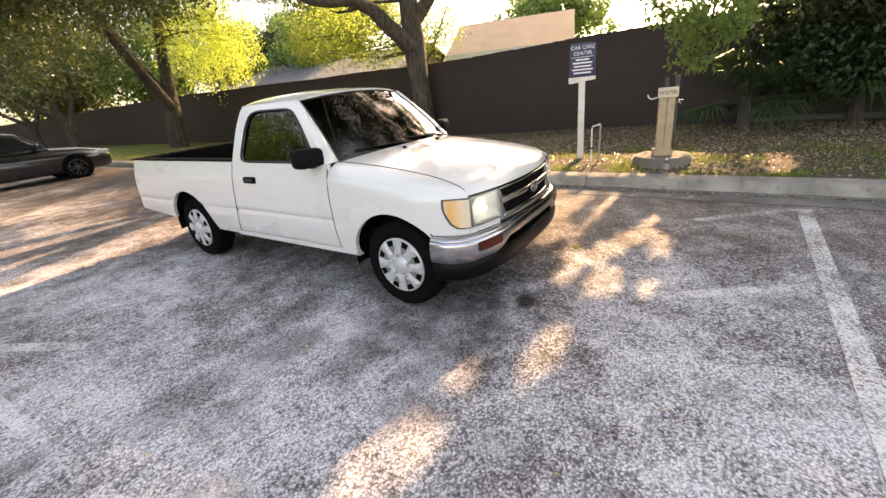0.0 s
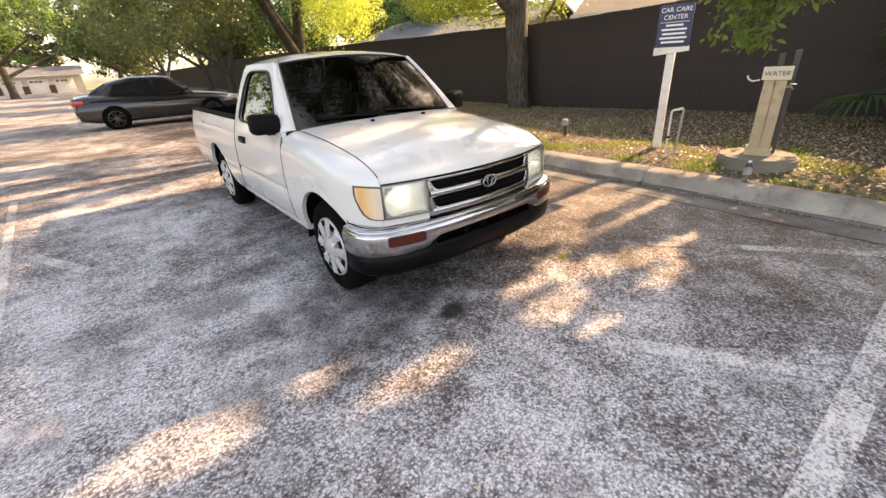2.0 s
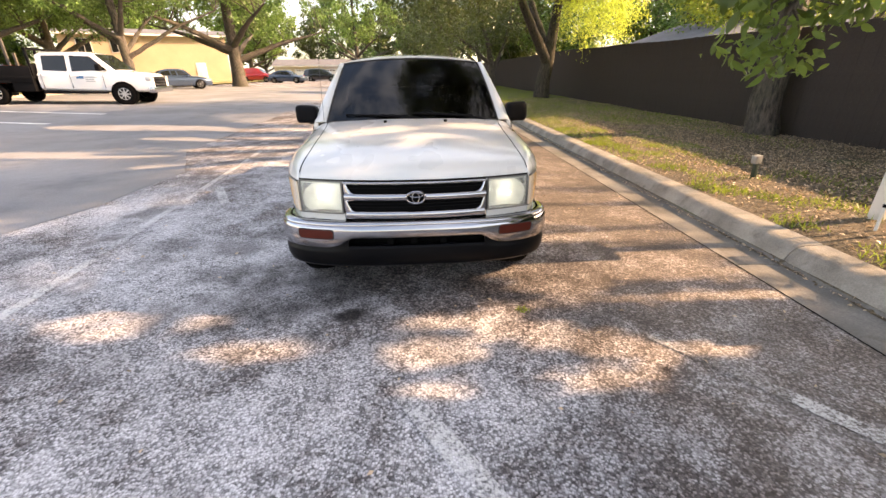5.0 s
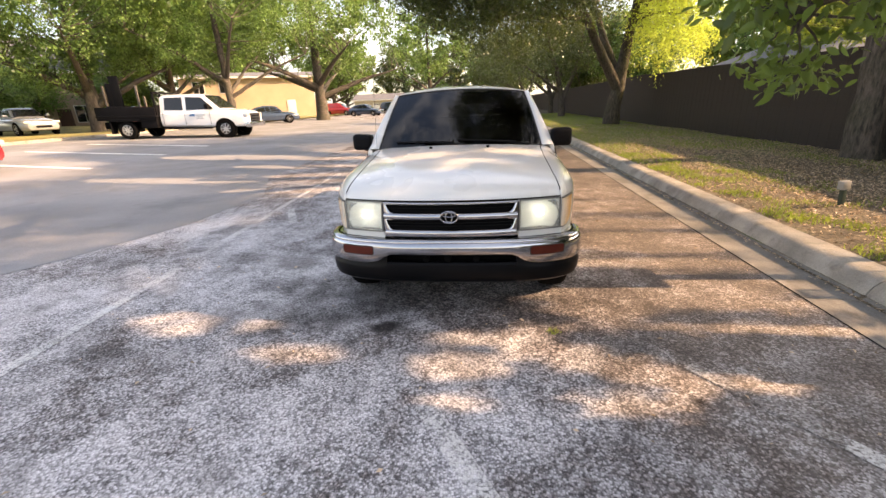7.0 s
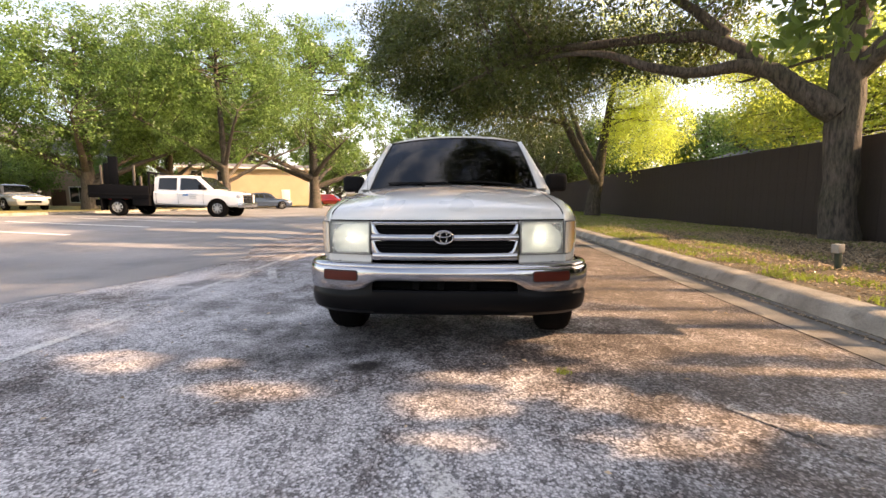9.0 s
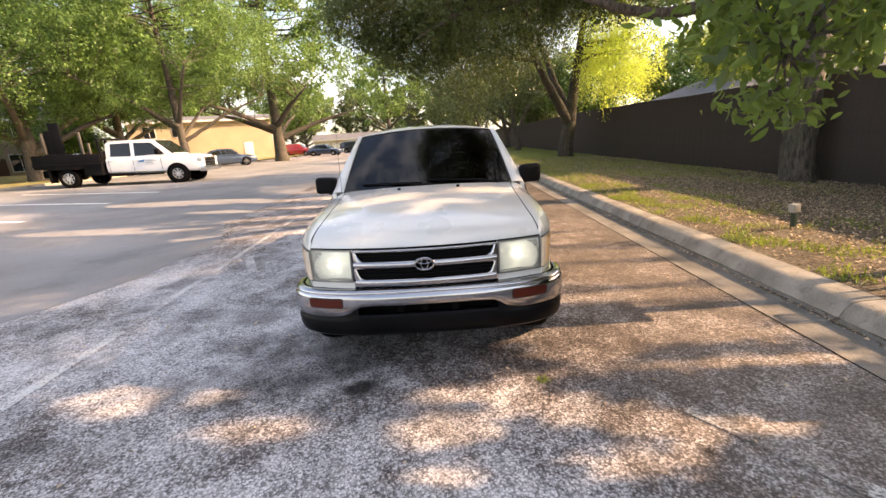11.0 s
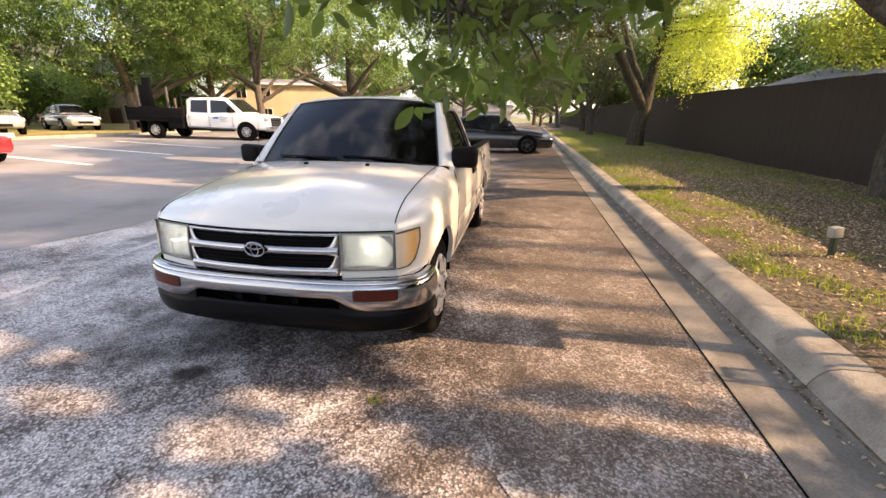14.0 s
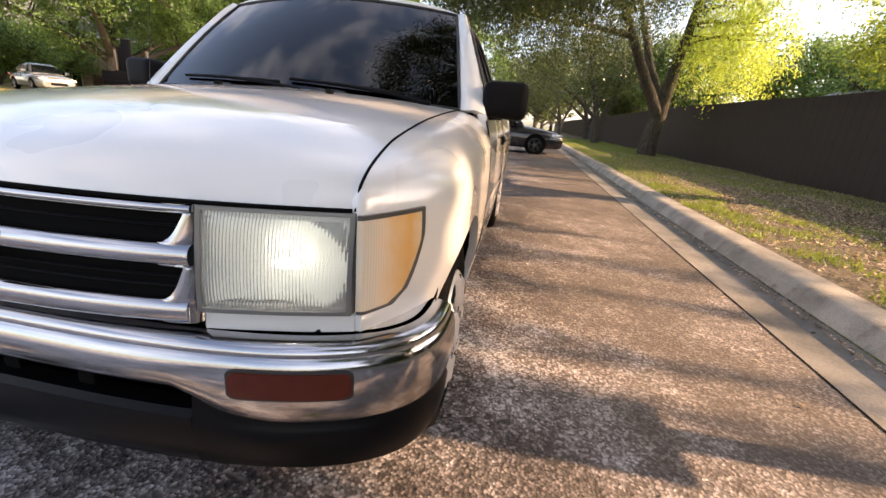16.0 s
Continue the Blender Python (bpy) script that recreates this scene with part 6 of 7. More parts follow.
# dirt washed against the foot of the kerb
ys = np.linspace(-6, 30, 360)
rag = np.array([noise.noise(Vector((0.0, y * 3.1, 2.0))) for y in ys]) * 0.02 + np.array([noise.noise(Vector((5.0, y * 0.6, 2.0))) for y in ys]) * 0.03
V = [(x, y, z) for y, w in zip(ys, rag) for x, z in ((2.722 - w, -0.0085), (2.738, -0.001), (2.757 + 0.1 * w, 0.018))]
F = [(3 * i + k, 3 * i + k + 1, 3 * i + k + 4, 3 * i + k + 3) for i in range(len(ys) - 1) for k in range(2)]
tagged(fill("gutter_dirt", V, F, M_SOIL), "brown dirt washed against the foot of the kerb", "dirt", kind="stuff")


def blades(rng, P, h, w):
    n = len(P)
    a = rng.uniform(0, 2 * math.pi, n)
    s = np.stack([np.cos(a), np.sin(a), np.zeros(n)], 1) * w
    lean = rng.normal(size=(n, 3)) * 0.45 * h
    lean[:, 2] = h * rng.uniform(0.5, 1.1, n)
    V = np.stack([P - s, P + s, P + lean + s * 0.25, P + lean - s * 0.25], 1).reshape(-1, 3)
    return V, np.arange(n * 4).reshape(-1, 4)


n = 110000
P = np.stack([rng.uniform(3.05, 7.4, n), -5 + 45 * rng.random(n) ** 1.5, np.zeros(n)], 1)
f1 = np.array([noise.noise(Vector((x * 0.9, y * 0.6, 3.3))) for x, y in P[:, :2]])
near = np.clip(1 - (P[:, 0] - 3.1) / 1.3, 0, 1)
far = np.clip((P[:, 1] - 6.0 + 1.5 * near) / 2.6, 0, 1)
dens = np.clip(0.24 * near + f1 * 1.0 + far * 1.0 - 0.16, 0, 1)
P = P[rng.random(n) < dens]
P[:, 2] = verge_z(P[:, 0], P[:, 1]) - 0.005
n = 60000
P3 = np.stack([3.05 + 1.7 * rng.random(n) ** 1.4, rng.uniform(-2.5, 7.5, n), np.zeros(n)], 1)
f3 = np.array([noise.noise(Vector((x * 2.2, y * 1.6, 8.1))) for x, y in P3[:, :2]])
P3 = P3[rng.random(n) < np.clip(0.02 + 1.05 * f3, 0, 1)]
P3[:, 2] = verge_z(P3[:, 0], P3[:, 1]) - 0.005
P = np.concatenate([P, P3])
V, q = blades(rng, P, 0.05, 0.006)
tagged(quick_mesh("grass", V, q, M_GRASS), "patchy short green grass on the verge", "grass", kind="stuff")
P = np.array([(0.62, 0.02, 0), (0.64, 0.05, 0), (0.60, 0.04, 0), (0.66, 0.03, 0)]) 
V, q = blades(rng, np.repeat(P, 14, 0) + rng.normal(size=(56, 3)) * np.array([0.010, 0.010, 0]), 0.022, 0.0025)
tagged(quick_mesh("weed", V, q, M_GRASS), "small weed growing from a crack in the asphalt", "weed", kind="stuff")

# ---- things on the verge ----
M_NAVY = surf("navy_sign_paint", (0.022, 0.032, 0.085), 0.4, var=0.1, fine=80)
M_PALEPAINT = surf("aged_white_paint", (0.72, 0.70, 0.64), 0.55, var=0.1, big=3, fine=60, dirt=(0.45, 0.42, 0.36))
M_TAN = surf("tan_painted_wood", (0.46, 0.36, 0.23), 0.65, var=0.14, big=4, fine=50, bump=0.002, dirt=(0.27, 0.20, 0.13))
M_GREYWOOD = surf("grey_weathered_wood", (0.085, 0.075, 0.065), 0.85, var=0.2, fine=50, bump=0.003)
M_TEXTW = surf("white_lettering", (0.75, 0.75, 0.75), 0.5)
M_TEXTD = surf("dark_lettering", (0.04, 0.035, 0.03), 0.5)
M_GREENBOX = surf("dark_green_plastic", (0.03, 0.05, 0.035), 0.5)
M_PALEGREY = surf("pale_grey_plastic", (0.34, 0.33, 0.30), 0.5)
M_PET = glass_material("clear_plastic", (0.95, 0.97, 0.98), 0.05)


def letters(body, size, mat, parent, m, name="lettering"):
    cu = bpy.data.curves.new(name, "FONT")
    cu.body = body
    cu.size = size
    cu.align_x, cu.align_y = "CENTER", "CENTER"
    cu.extrude = 0.001
    tmp = new(name, cu)
    me = bpy.data.meshes.new_from_object(tmp)
    bpy.data.objects.remove(tmp)
    me.materials.clear()
    me.materials.append(mat)
    ob = new(name, me)
    ob.parent = parent
    ob.matrix_local = m
    return ob


FACE = pose(0, 0, 0, 90, 0, 0)


def sign_post():
    # local frame: the board faces -y
    T = thing("sign_post", pose(3.86, 0.98, 0.19, 0, 0, -72), "navy car-care sign on a white square wooden post in the verge", "sign")
    boxed("post", (-0.045, 0.045, -0.045, 0.045, -0.15, 1.20), M_PALEPAINT, T, 0.006, "white painted square post")
    bm = bmesh.new()
    box(bm, -0.188, 0.188, -0.075, -0.047, 1.10, 1.18, 0.004, 1)
    for v in bm.verts:
        if v.co.x > 0 and v.co.z < 1.14:
            v.co.z += 0.03
        if v.co.x < 0 and v.co.z < 1.14:
            v.co.z -= 0.01
    part("bracket_board", bm, M_PALEPAINT, T, "pale board under the sign")
    s = boxed("sign_board", (-0.178, 0.178, -0.085, -0.05, 1.18, 1.62), M_NAVY, T, 0.005, "navy sign board with white lettering")
    y = -0.087
    letters("CAR CARE", 0.068, M_TEXTW, s, Matrix.Translation((0, y, 1.565)) @ FACE)
    letters("CENTER", 0.068, M_TEXTW, s, Matrix.Translation((0, y, 1.49)) @ FACE)
    boxed("divider", (-0.15, 0.15, y - 0.001, y + 0.002, 1.438, 1.443), M_TEXTW, s, 0.0)
    for i, w in enumerate((0.18, 0.265, 0.24, 0.285, 0.24)):
        z = 1.408 - i * 0.044
        boxed("text_bar", (-w / 2, w / 2, y - 0.001, y + 0.002, z - 0.010, z + 0.010), M_TEXTW, s, 0.0, "unreadable line of small white writing")
    return T


sign_post()


def water_post():
    V, F = [], []
    T = thing("water_post", pose(3.66, -0.19, 0.275, 0, 0, -75), "tan wooden water post with a small sign on its face", "water post")
    boxed("plinth", (-0.115, 0.115, -0.115, 0.115, 0.0, 0.075), M_TAN, T, 0.008)
    for x in (-0.048, 0.048):
        boxed("plank", (x - 0.045, x + 0.045, -0.075, -0.045, 0.07, 0.80), M_TAN, T, 0.004, "tan painted plank")
    boxed("core", (-0.085, 0.085, -0.045, 0.075, 0.06, 0.80), M_TAN, T, 0.004)
    boxed("upright", (-0.02, 0.03, 0.10, 0.15, 0.0, 0.98), M_GREYWOOD, T, 0.005, "grey weathered upright")
    boxed("upright", (0.10, 0.15, 0.08, 0.13, 0.0, 1.0), M_GREYWOOD, T, 0.005, "grey weathered upright")
    s = boxed("sign_board", (-0.118, 0.118, -0.10, -0.07, 0.742, 0.865), M_TAN, T, 0.006, "cream board lettered in dark paint")
    s.data.materials[0] = surf("cream_paint", (0.66, 0.58, 0.43), 0.6, var=0.1, fine=50)
    letters("WATER", 0.062, M_TEXTD, s, Matrix.Translation((0, -0.102, 0.80)) @ FACE)
    V, F = tube([(-0.13, -0.08, 0.745), (-0.19, -0.09, 0.735), (-0.225, -0.10, 0.755), (-0.24, -0.10, 0.79)], [0.008] * 4, 6)
    fill("hook", V, F, M_PALEPAINT, T, "white bent hook")
    V, F = tube([(0.10, -0.06, 0.68), (0.14, -0.10, 0.68), (0.15, -0.13, 0.66)], [0.012, 0.012, 0.009], 8)
    tap = fill("tap", V, F, M_GREYCHROME, T, "metal tap")
    boxed("tap_handle", (0.12, 0.17, -0.11, -0.095, 0.695, 0.71), M_GREYCHROME, tap, 0.004)
    return T


bm = bmesh.new()
bmesh.ops.create_cone(bm, cap_ends=True, segments=48, radius1=0.37, radius2=0.36, depth=0.30)
bmesh.ops.bevel(bm, geom=[e for e in bm.edges if all(v.co.z > 0.1 for v in e.verts)], offset=0.02, segments=2, affect="EDGES")
bmesh.ops.transform(bm, matrix=Matrix.Translation((0, 0, 0.0)), verts=bm.verts)
pad = part("concrete_pad", bm, surf("rough_concrete", (0.21, 0.19, 0.155), 0.9, var=0.2, fine=60, bump=0.004, dirt=(0.15, 0.13, 0.10)), None)
pad.location = (3.64, -0.2, 0.125)
tagged(pad, "round grey concrete pad under the water post", "concrete pad")
water_post()

pv = thing("standpipe", pose(3.60, 0.74, 0.16, 0, 0, -58), "white bent plastic pipe standing in the leaf litter", "pipe")
V, F = tube([(0, 0, -0.1), (0, 0, 0.50), (0.015, 0.0, 0.525), (0.05, -0.005, 0.53), (0.11, -0.01, 0.545)], [0.012] * 5, 8)
fill("pipe", V, F, M_PALEPAINT, pv, "white plastic pipe")
V, F = tube([(0.11, -0.01, 0.545), (0.12, -0.01, 0.52), (0.10, -0.01, -0.1)], [0.014, 0.014, 0.013], 8)
fill("return_pipe", V, F, M_PALEGREY, pv, "grey pipe")
boxed("pipe_clamp", (-0.016, 0.016, -0.016, 0.016, 0.2, 0.225), M_BLACK, pv, 0.003)

st = thing("utility_stub", pose(3.97, 2.5, 0.15, 0, -6, 10), "dark green stake with a pale box on top in the verge", "utility post")
boxed("stake", (-0.022, 0.022, -0.022, 0.022, -0.1, 0.20), M_GREENBOX, st, 0.005, "dark green stake")
boxed("box", (-0.045, 0.04, -0.035, 0.035, 0.19, 0.28), M_PALEGREY, st, 0.006, "pale grey box")

V, F = lathe_x([(0.0, 0.002), (0.0, 0.030), (0.012, 0.033), (0.07, 0.033), (0.085, 0.030), (0.10, 0.033), (0.14, 0.032), (0.165, 0.022), (0.18, 0.013), (0.19, 0.0125)], 20)
bt = thing("water_bottle", pose(2.965, -0.34, 0.141), "clear plastic drinking bottle standing on the kerb", "bottle")
fill("bottle_body", [(p[1], p[2], p[0]) for p in V], F, M_PET, bt)
V, F = lathe_x([(0.188, 0.002), (0.188, 0.0145), (0.205, 0.0145), (0.205, 0.002)], 16)
fill("cap", [(p[1], p[2], p[0]) for p in V], F, M_TEXTW, bt, "white screw cap")
V, F = lathe_x([(0.075, 0.0335), (0.135, 0.0335)], 20)
fill("paper_label", [(p[1], p[2], p[0]) for p in V], F, M_PALEGREY, bt)

V, F = tube([(7.0, -1.2, 0.30), (7.05, -2.2, 0.32), (7.0, -3.4, 0.30), (7.1, -4.6, 0.31)], [0.05, 0.06, 0.055, 0.05], 8)
lg = fill("log", V, F, M_GREYWOOD)
tagged(lg, "pale weathered log lying at the foot of the fence", "log")


# ---- parked vehicles ----
def loft(sections):
    n = len(sections[0])
    V = [p for s in sections for p in s]
    F = [(i * n + k, i * n + (k + 1) % n, (i + 1) * n + (k + 1) % n, (i + 1) * n + k) for i in range(len(sections) - 1) for k in range(n)]
    F += [tuple(range(n))[::-1], tuple(range((len(sections) - 1) * n, len(sections) * n))]
    return V, F


def section(x, zb, zs, zt, w):
    """Closed cross-section of a car body at x: sill zb, shoulder zs, top zt, half width w."""
    h = [(0.0, zb), (w * 0.86, zb), (w * 0.965, zb + 0.07), (w, zb + (zs - zb) * 0.5), (w * 0.985, zs - 0.06), (w * 0.94, zs), (w * 0.80, zs + (zt - zs) * 0.7), (w * 0.5, zt), (0.0, zt + 0.005)]
    return [(x, y, z) for y, z in h] + [(x, -y, z) for y, z in h[-2:0:-1]]


def cabin_section(x, z0, z1, w0, w1):
    h = [(0.0, z0), (w0, z0), (w0 + (w1 - w0) * 0.6, z0 + (z1 - z0) * 0.6), (w1, z1 - 0.05), (w1 * 0.86, z1 - 0.01), (w1 * 0.45, z1 + 0.008), (0.0, z1 + 0.012)]
    return [(x, y, z) for y, z in h] + [(x, -y, z) for y, z in h[-2:0:-1]]


def side_pane(poly, w0, w1, z0, z1, sgn, off):
    """A window pane on the sloping cabin side, from an outline in (x, z)."""
    def yy(z):
        return w0 + (w1 - w0) * (z - z0) / (z1 - z0)
    A = [(x, sgn * (yy(z) + off), z) for x, z in poly]
    B = [(x, sgn * (yy(z) - 0.03), z) for x, z in poly]
    n = len(poly)
    return A + B, [tuple(range(n)), tuple(range(2 * n - 1, n - 1, -1))] + [(i, (i + 1) % n, n + (i + 1) % n, n + i) for i in range(n)]


M_CARGLASS = surf("dark_car_glass", (0.012, 0.014, 0.016), 0.06, var=0.05)
M_TAIL = surf("red_tail_lens", (0.45, 0.02, 0.02), 0.25, var=0.05, coat=0.8)
M_LAMPGLASS = surf("clear_lamp", (0.65, 0.66, 0.66), 0.15, metal=0.4, var=0.1, big=6)
M_RIMDARK = surf("dark_alloy", (0.10, 0.10, 0.105), 0.3, metal=0.9, var=0.1)
M_RIM = surf("alloy", (0.55, 0.55, 0.56), 0.3, metal=0.9, var=0.1)


def paint(name, c):
    return surf(name, c, 0.22, var=0.04, coat=1.0)


def car(name, label, m, mat, L=4.6, W=0.9, H=1.45, kind="sedan", rim=None, style="sport", roof_mat=None, category="car"):
    """A parked car, nose towards +x, its middle over the origin."""
    T = thing(name, Matrix.Translation((0, 0, lot_z(m.translation.x))) @ m, label, category, "parked cars")
    f, r = L / 2, -L / 2
    wb = L * 0.29
    if kind == "sedan":
        low = [(r, 0.45, 0.72, 0.93, W * 0.80), (r + 0.08, 0.30, 0.80, 0.99, W * 0.92), (r + 0.5, 0.22, 0.86, 1.02, W), (r + 1.4, 0.2, 0.86, 0.97, W), (0.0, 0.2, 0.82, 0.93, W), (f - 1.5, 0.2, 0.80, 0.94, W), (f - 0.7, 0.2, 0.74, 0.86, W * 0.98), (f - 0.2, 0.22, 0.66, 0.76, W * 0.9), (f - 0.03, 0.26, 0.58, 0.66, W * 0.76), (f, 0.32, 0.50, 0.56, W * 0.66)]
        cab = [(r + 0.42, 0.96, 1.00, W * 0.72, W * 0.6), (r + 1.0, 0.94, H - 0.12, W * 0.83, W * 0.62), (r + 1.55, 0.90, H - 0.01, W * 0.85, W * 0.64), (0.0, 0.88, H, W * 0.85, W * 0.65), (0.35, 0.88, H - 0.06, W * 0.85, W * 0.65), (f - 1.42, 0.90, 0.95, W * 0.82, W * 0.70)]
        panes = [[(r + 0.95, 1.0), (r + 1.12, H - 0.20), (r + 1.62, H - 0.12), (r + 1.70, 0.98)], [(r + 1.76, 0.98), (r + 1.70, H - 0.12), (-0.22, H - 0.11), (-0.14, 0.96)], [(-0.08, 0.96), (-0.16, H - 0.11), (0.25, H - 0.14), (f - 1.62, 0.98)]]
    elif kind == "suv":
        low = [(r, 0.45, 0.85, 1.0, W * 0.85), (r + 0.1, 0.32, 0.95, 1.05, W * 0.95), (r + 0.6, 0.25, 0.98, 1.06, W), (0.0, 0.24, 0.95, 1.04, W), (f - 1.3, 0.24, 0.92, 1.04, W), (f - 0.5, 0.25, 0.84, 0.98, W * 0.97), (f - 0.08, 0.3, 0.72, 0.84, W * 0.85), (f, 0.36, 0.6, 0.7, W * 0.75)]
        cab = [(r + 0.06, 1.0, 1.08, W * 0.82, W * 0.72), (r + 0.35, 1.0, H - 0.08, W * 0.86, W * 0.70), (r + 0.9, 0.98, H, W * 0.88, W * 0.72), (-0.1, 0.98, H, W * 0.88, W * 0.72), (0.35, 0.98, H - 0.08, W * 0.88, W * 0.71), (f - 1.15, 1.0, 1.05, W * 0.85, W * 0.75)]
        panes = [[(r + 0.35, 1.06), (r + 0.48, H - 0.16), (r + 1.15, H - 0.13), (r + 1.2, 1.05)], [(r + 1.28, 1.05), (r + 1.24, H - 0.13), (-0.25, H - 0.13), (-0.2, 1.04)], [(-0.12, 1.04), (-0.16, H - 0.13), (0.2, H - 0.17), (f - 1.35, 1.06)]]
    V, F = loft([section(*s) for s in low])
    fill("body", V, F, mat, T, sharp=32)
    V, F = loft([cabin_section(*s) for s in cab])
    fill("cabin", V, F, roof_mat or mat, T, sharp=38)
    for sg in (1, -1):
        for p in panes:
            V, F = side_pane(p, W * 0.85, W * 0.65, 0.9, H, sg, 0.012)
            fill("side_window", V, F, M_CARGLASS, T, smooth=False)
        boxed("headlight", tuple(sorted((f - 0.42, f - 0.06))) + tuple(sorted((sg * W * 0.52, sg * W * 0.90))) + (0.60, 0.72), M_LAMPGLASS, T, 0.03)
        boxed("tail_lamp", (r - 0.005, r + 0.28) + tuple(sorted((sg * W * 0.55, sg * W * 0.965))) + (0.74, 0.88), M_TAIL, T, 0.03)
        boxed("mirror", (f - 1.72, f - 1.58) + tuple(sorted((sg * W * 0.92, sg * (W + 0.14)))) + (0.97, 1.09), mat, T, 0.03)
        boxed("door_handle", (-0.45, -0.28) + tuple(sorted((sg * W * 0.97, sg * W * 1.015))) + (0.80, 0.83), mat, T, 0.008)
    # screens
    a, b = cab[-2], cab[-1]
    def pane(s0, s1, inset):
        w0, w1 = s0[4] * 0.86, s1[3] * 0.86
        A = Vector((s0[0], 0, s0[2])).lerp(Vector((s1[0], 0, s1[2])), 0.10)
        B = Vector((s0[0], 0, s0[2])).lerp(Vector((s1[0], 0, s1[2])), 0.92)
        n = Vector((-(B.z - A.z), 0, B.x - A.x)).normalized()
        n = n if n.z > 0 else -n
        q = [A + Vector((0, w0, 0)), A - Vector((0, w0, 0)), B - Vector((0, w1, 0)), B + Vector((0, w1, 0))]
        V = [p + n * 0.022 for p in q] + [p - n * 0.03 for p in q]
        return V, [(0, 1, 2, 3), (7, 6, 5, 4), (0, 1, 5, 4), (1, 2, 6, 5), (2, 3, 7, 6), (3, 0, 4, 7)]
    V, F = pane(a, b, 0.1)
    fill("windscreen", V, F, M_CARGLASS, T, smooth=False)
    V, F = pane(cab[1], cab[0], 0.1)
    fill("rear_window", V, F, M_CARGLASS, T, smooth=False)
    boxed("front_grille", (f - 0.05, f + 0.005, -W * 0.4, W * 0.4, 0.36, 0.50), M_BLACK, T, 0.02)
    for x in (wb, -wb - 0.03):
        for sg in (1, -1):
            # black disc on the body, in place of the shade inside the wheel opening
            V, F = lathe_x([(-0.16, 0.36), (0.004, 0.365), (0.004, 0.01)], 28)
            ar = fill("arch_shade_disc", [(p[1] + x, sg * (W + p[0]), p[2] + 0.33) for p in V if True], F, M_DARK, T)
            w = wheel(T, x, sg * (W + 0.012), 0.32, 0.32, 0.20, 0.225, rim or M_RIM, style, 1)
            w.rotation_euler = (0, 0, math.pi / 2 if sg > 0 else -math.pi / 2)
    return T


P_BLACK = paint("black_car_paint", (0.008, 0.009, 0.012))
P_GREY = paint("grey_car_paint", (0.16, 0.16, 0.165))
P_SILVER = paint("silver_car_paint", (0.22, 0.235, 0.24))
P_RED = paint("red_car_paint", (0.30, 0.02, 0.025))
P_BLUE = paint("dark_blue_car_paint", (0.03, 0.05, 0.09))
P_WHITE2 = paint("white_fleet_paint", (0.78, 0.78, 0.78))

car("car", "dark grey sports sedan with dark alloy wheels, nose to the kerb", pose(-0.12, 15.7, 0, 0, 0, 1), P_BLACK, 4.6, 0.9, 1.46, "sedan", M_RIMDARK)
car("car", "dark grey compact sedan parked behind the work truck", pose(-18.9, 34.0, 0, 0, 0, 35), P_BLUE, 4.5)
car("car", "red sport utility car parked under the trees", pose(-21.4, 58.5, 0, 0, 0, 0), P_RED, 4.5, 0.92, 1.7, "suv")
car("car", "dark blue sedan parked across the lane", pose(-16.2, 54.0, 0, 0, 0, -6), P_BLUE, 4.7)
car("car", "black pickup-sized car parked by the garages", pose(-14.6, 66.0, 0, 0, 0, 0), P_BLACK, 5.2, 0.95, 1.75, "suv")
car("car", "silver minivan parked on the far side of the island", pose(-24.0, 14.0, 0.15, 0, 0, -20), P_SILVER, 4.8, 0.95, 1.75, "suv")
car("car", "silver sedan parked beyond the grass island", pose(-26.5, 19.8, 0.2, 0, 0, -20), P_SILVER, 4.5)
car("car", "red car parked beyond the work truck", pose(-24.5, 26.5, 0.2, 0, 0, -10), P_RED, 4.4)
car("car", "dark red car at the end of the stalls", pose(-13.6, 5.9, 0, 0, 0, 3), P_RED, 4.5)


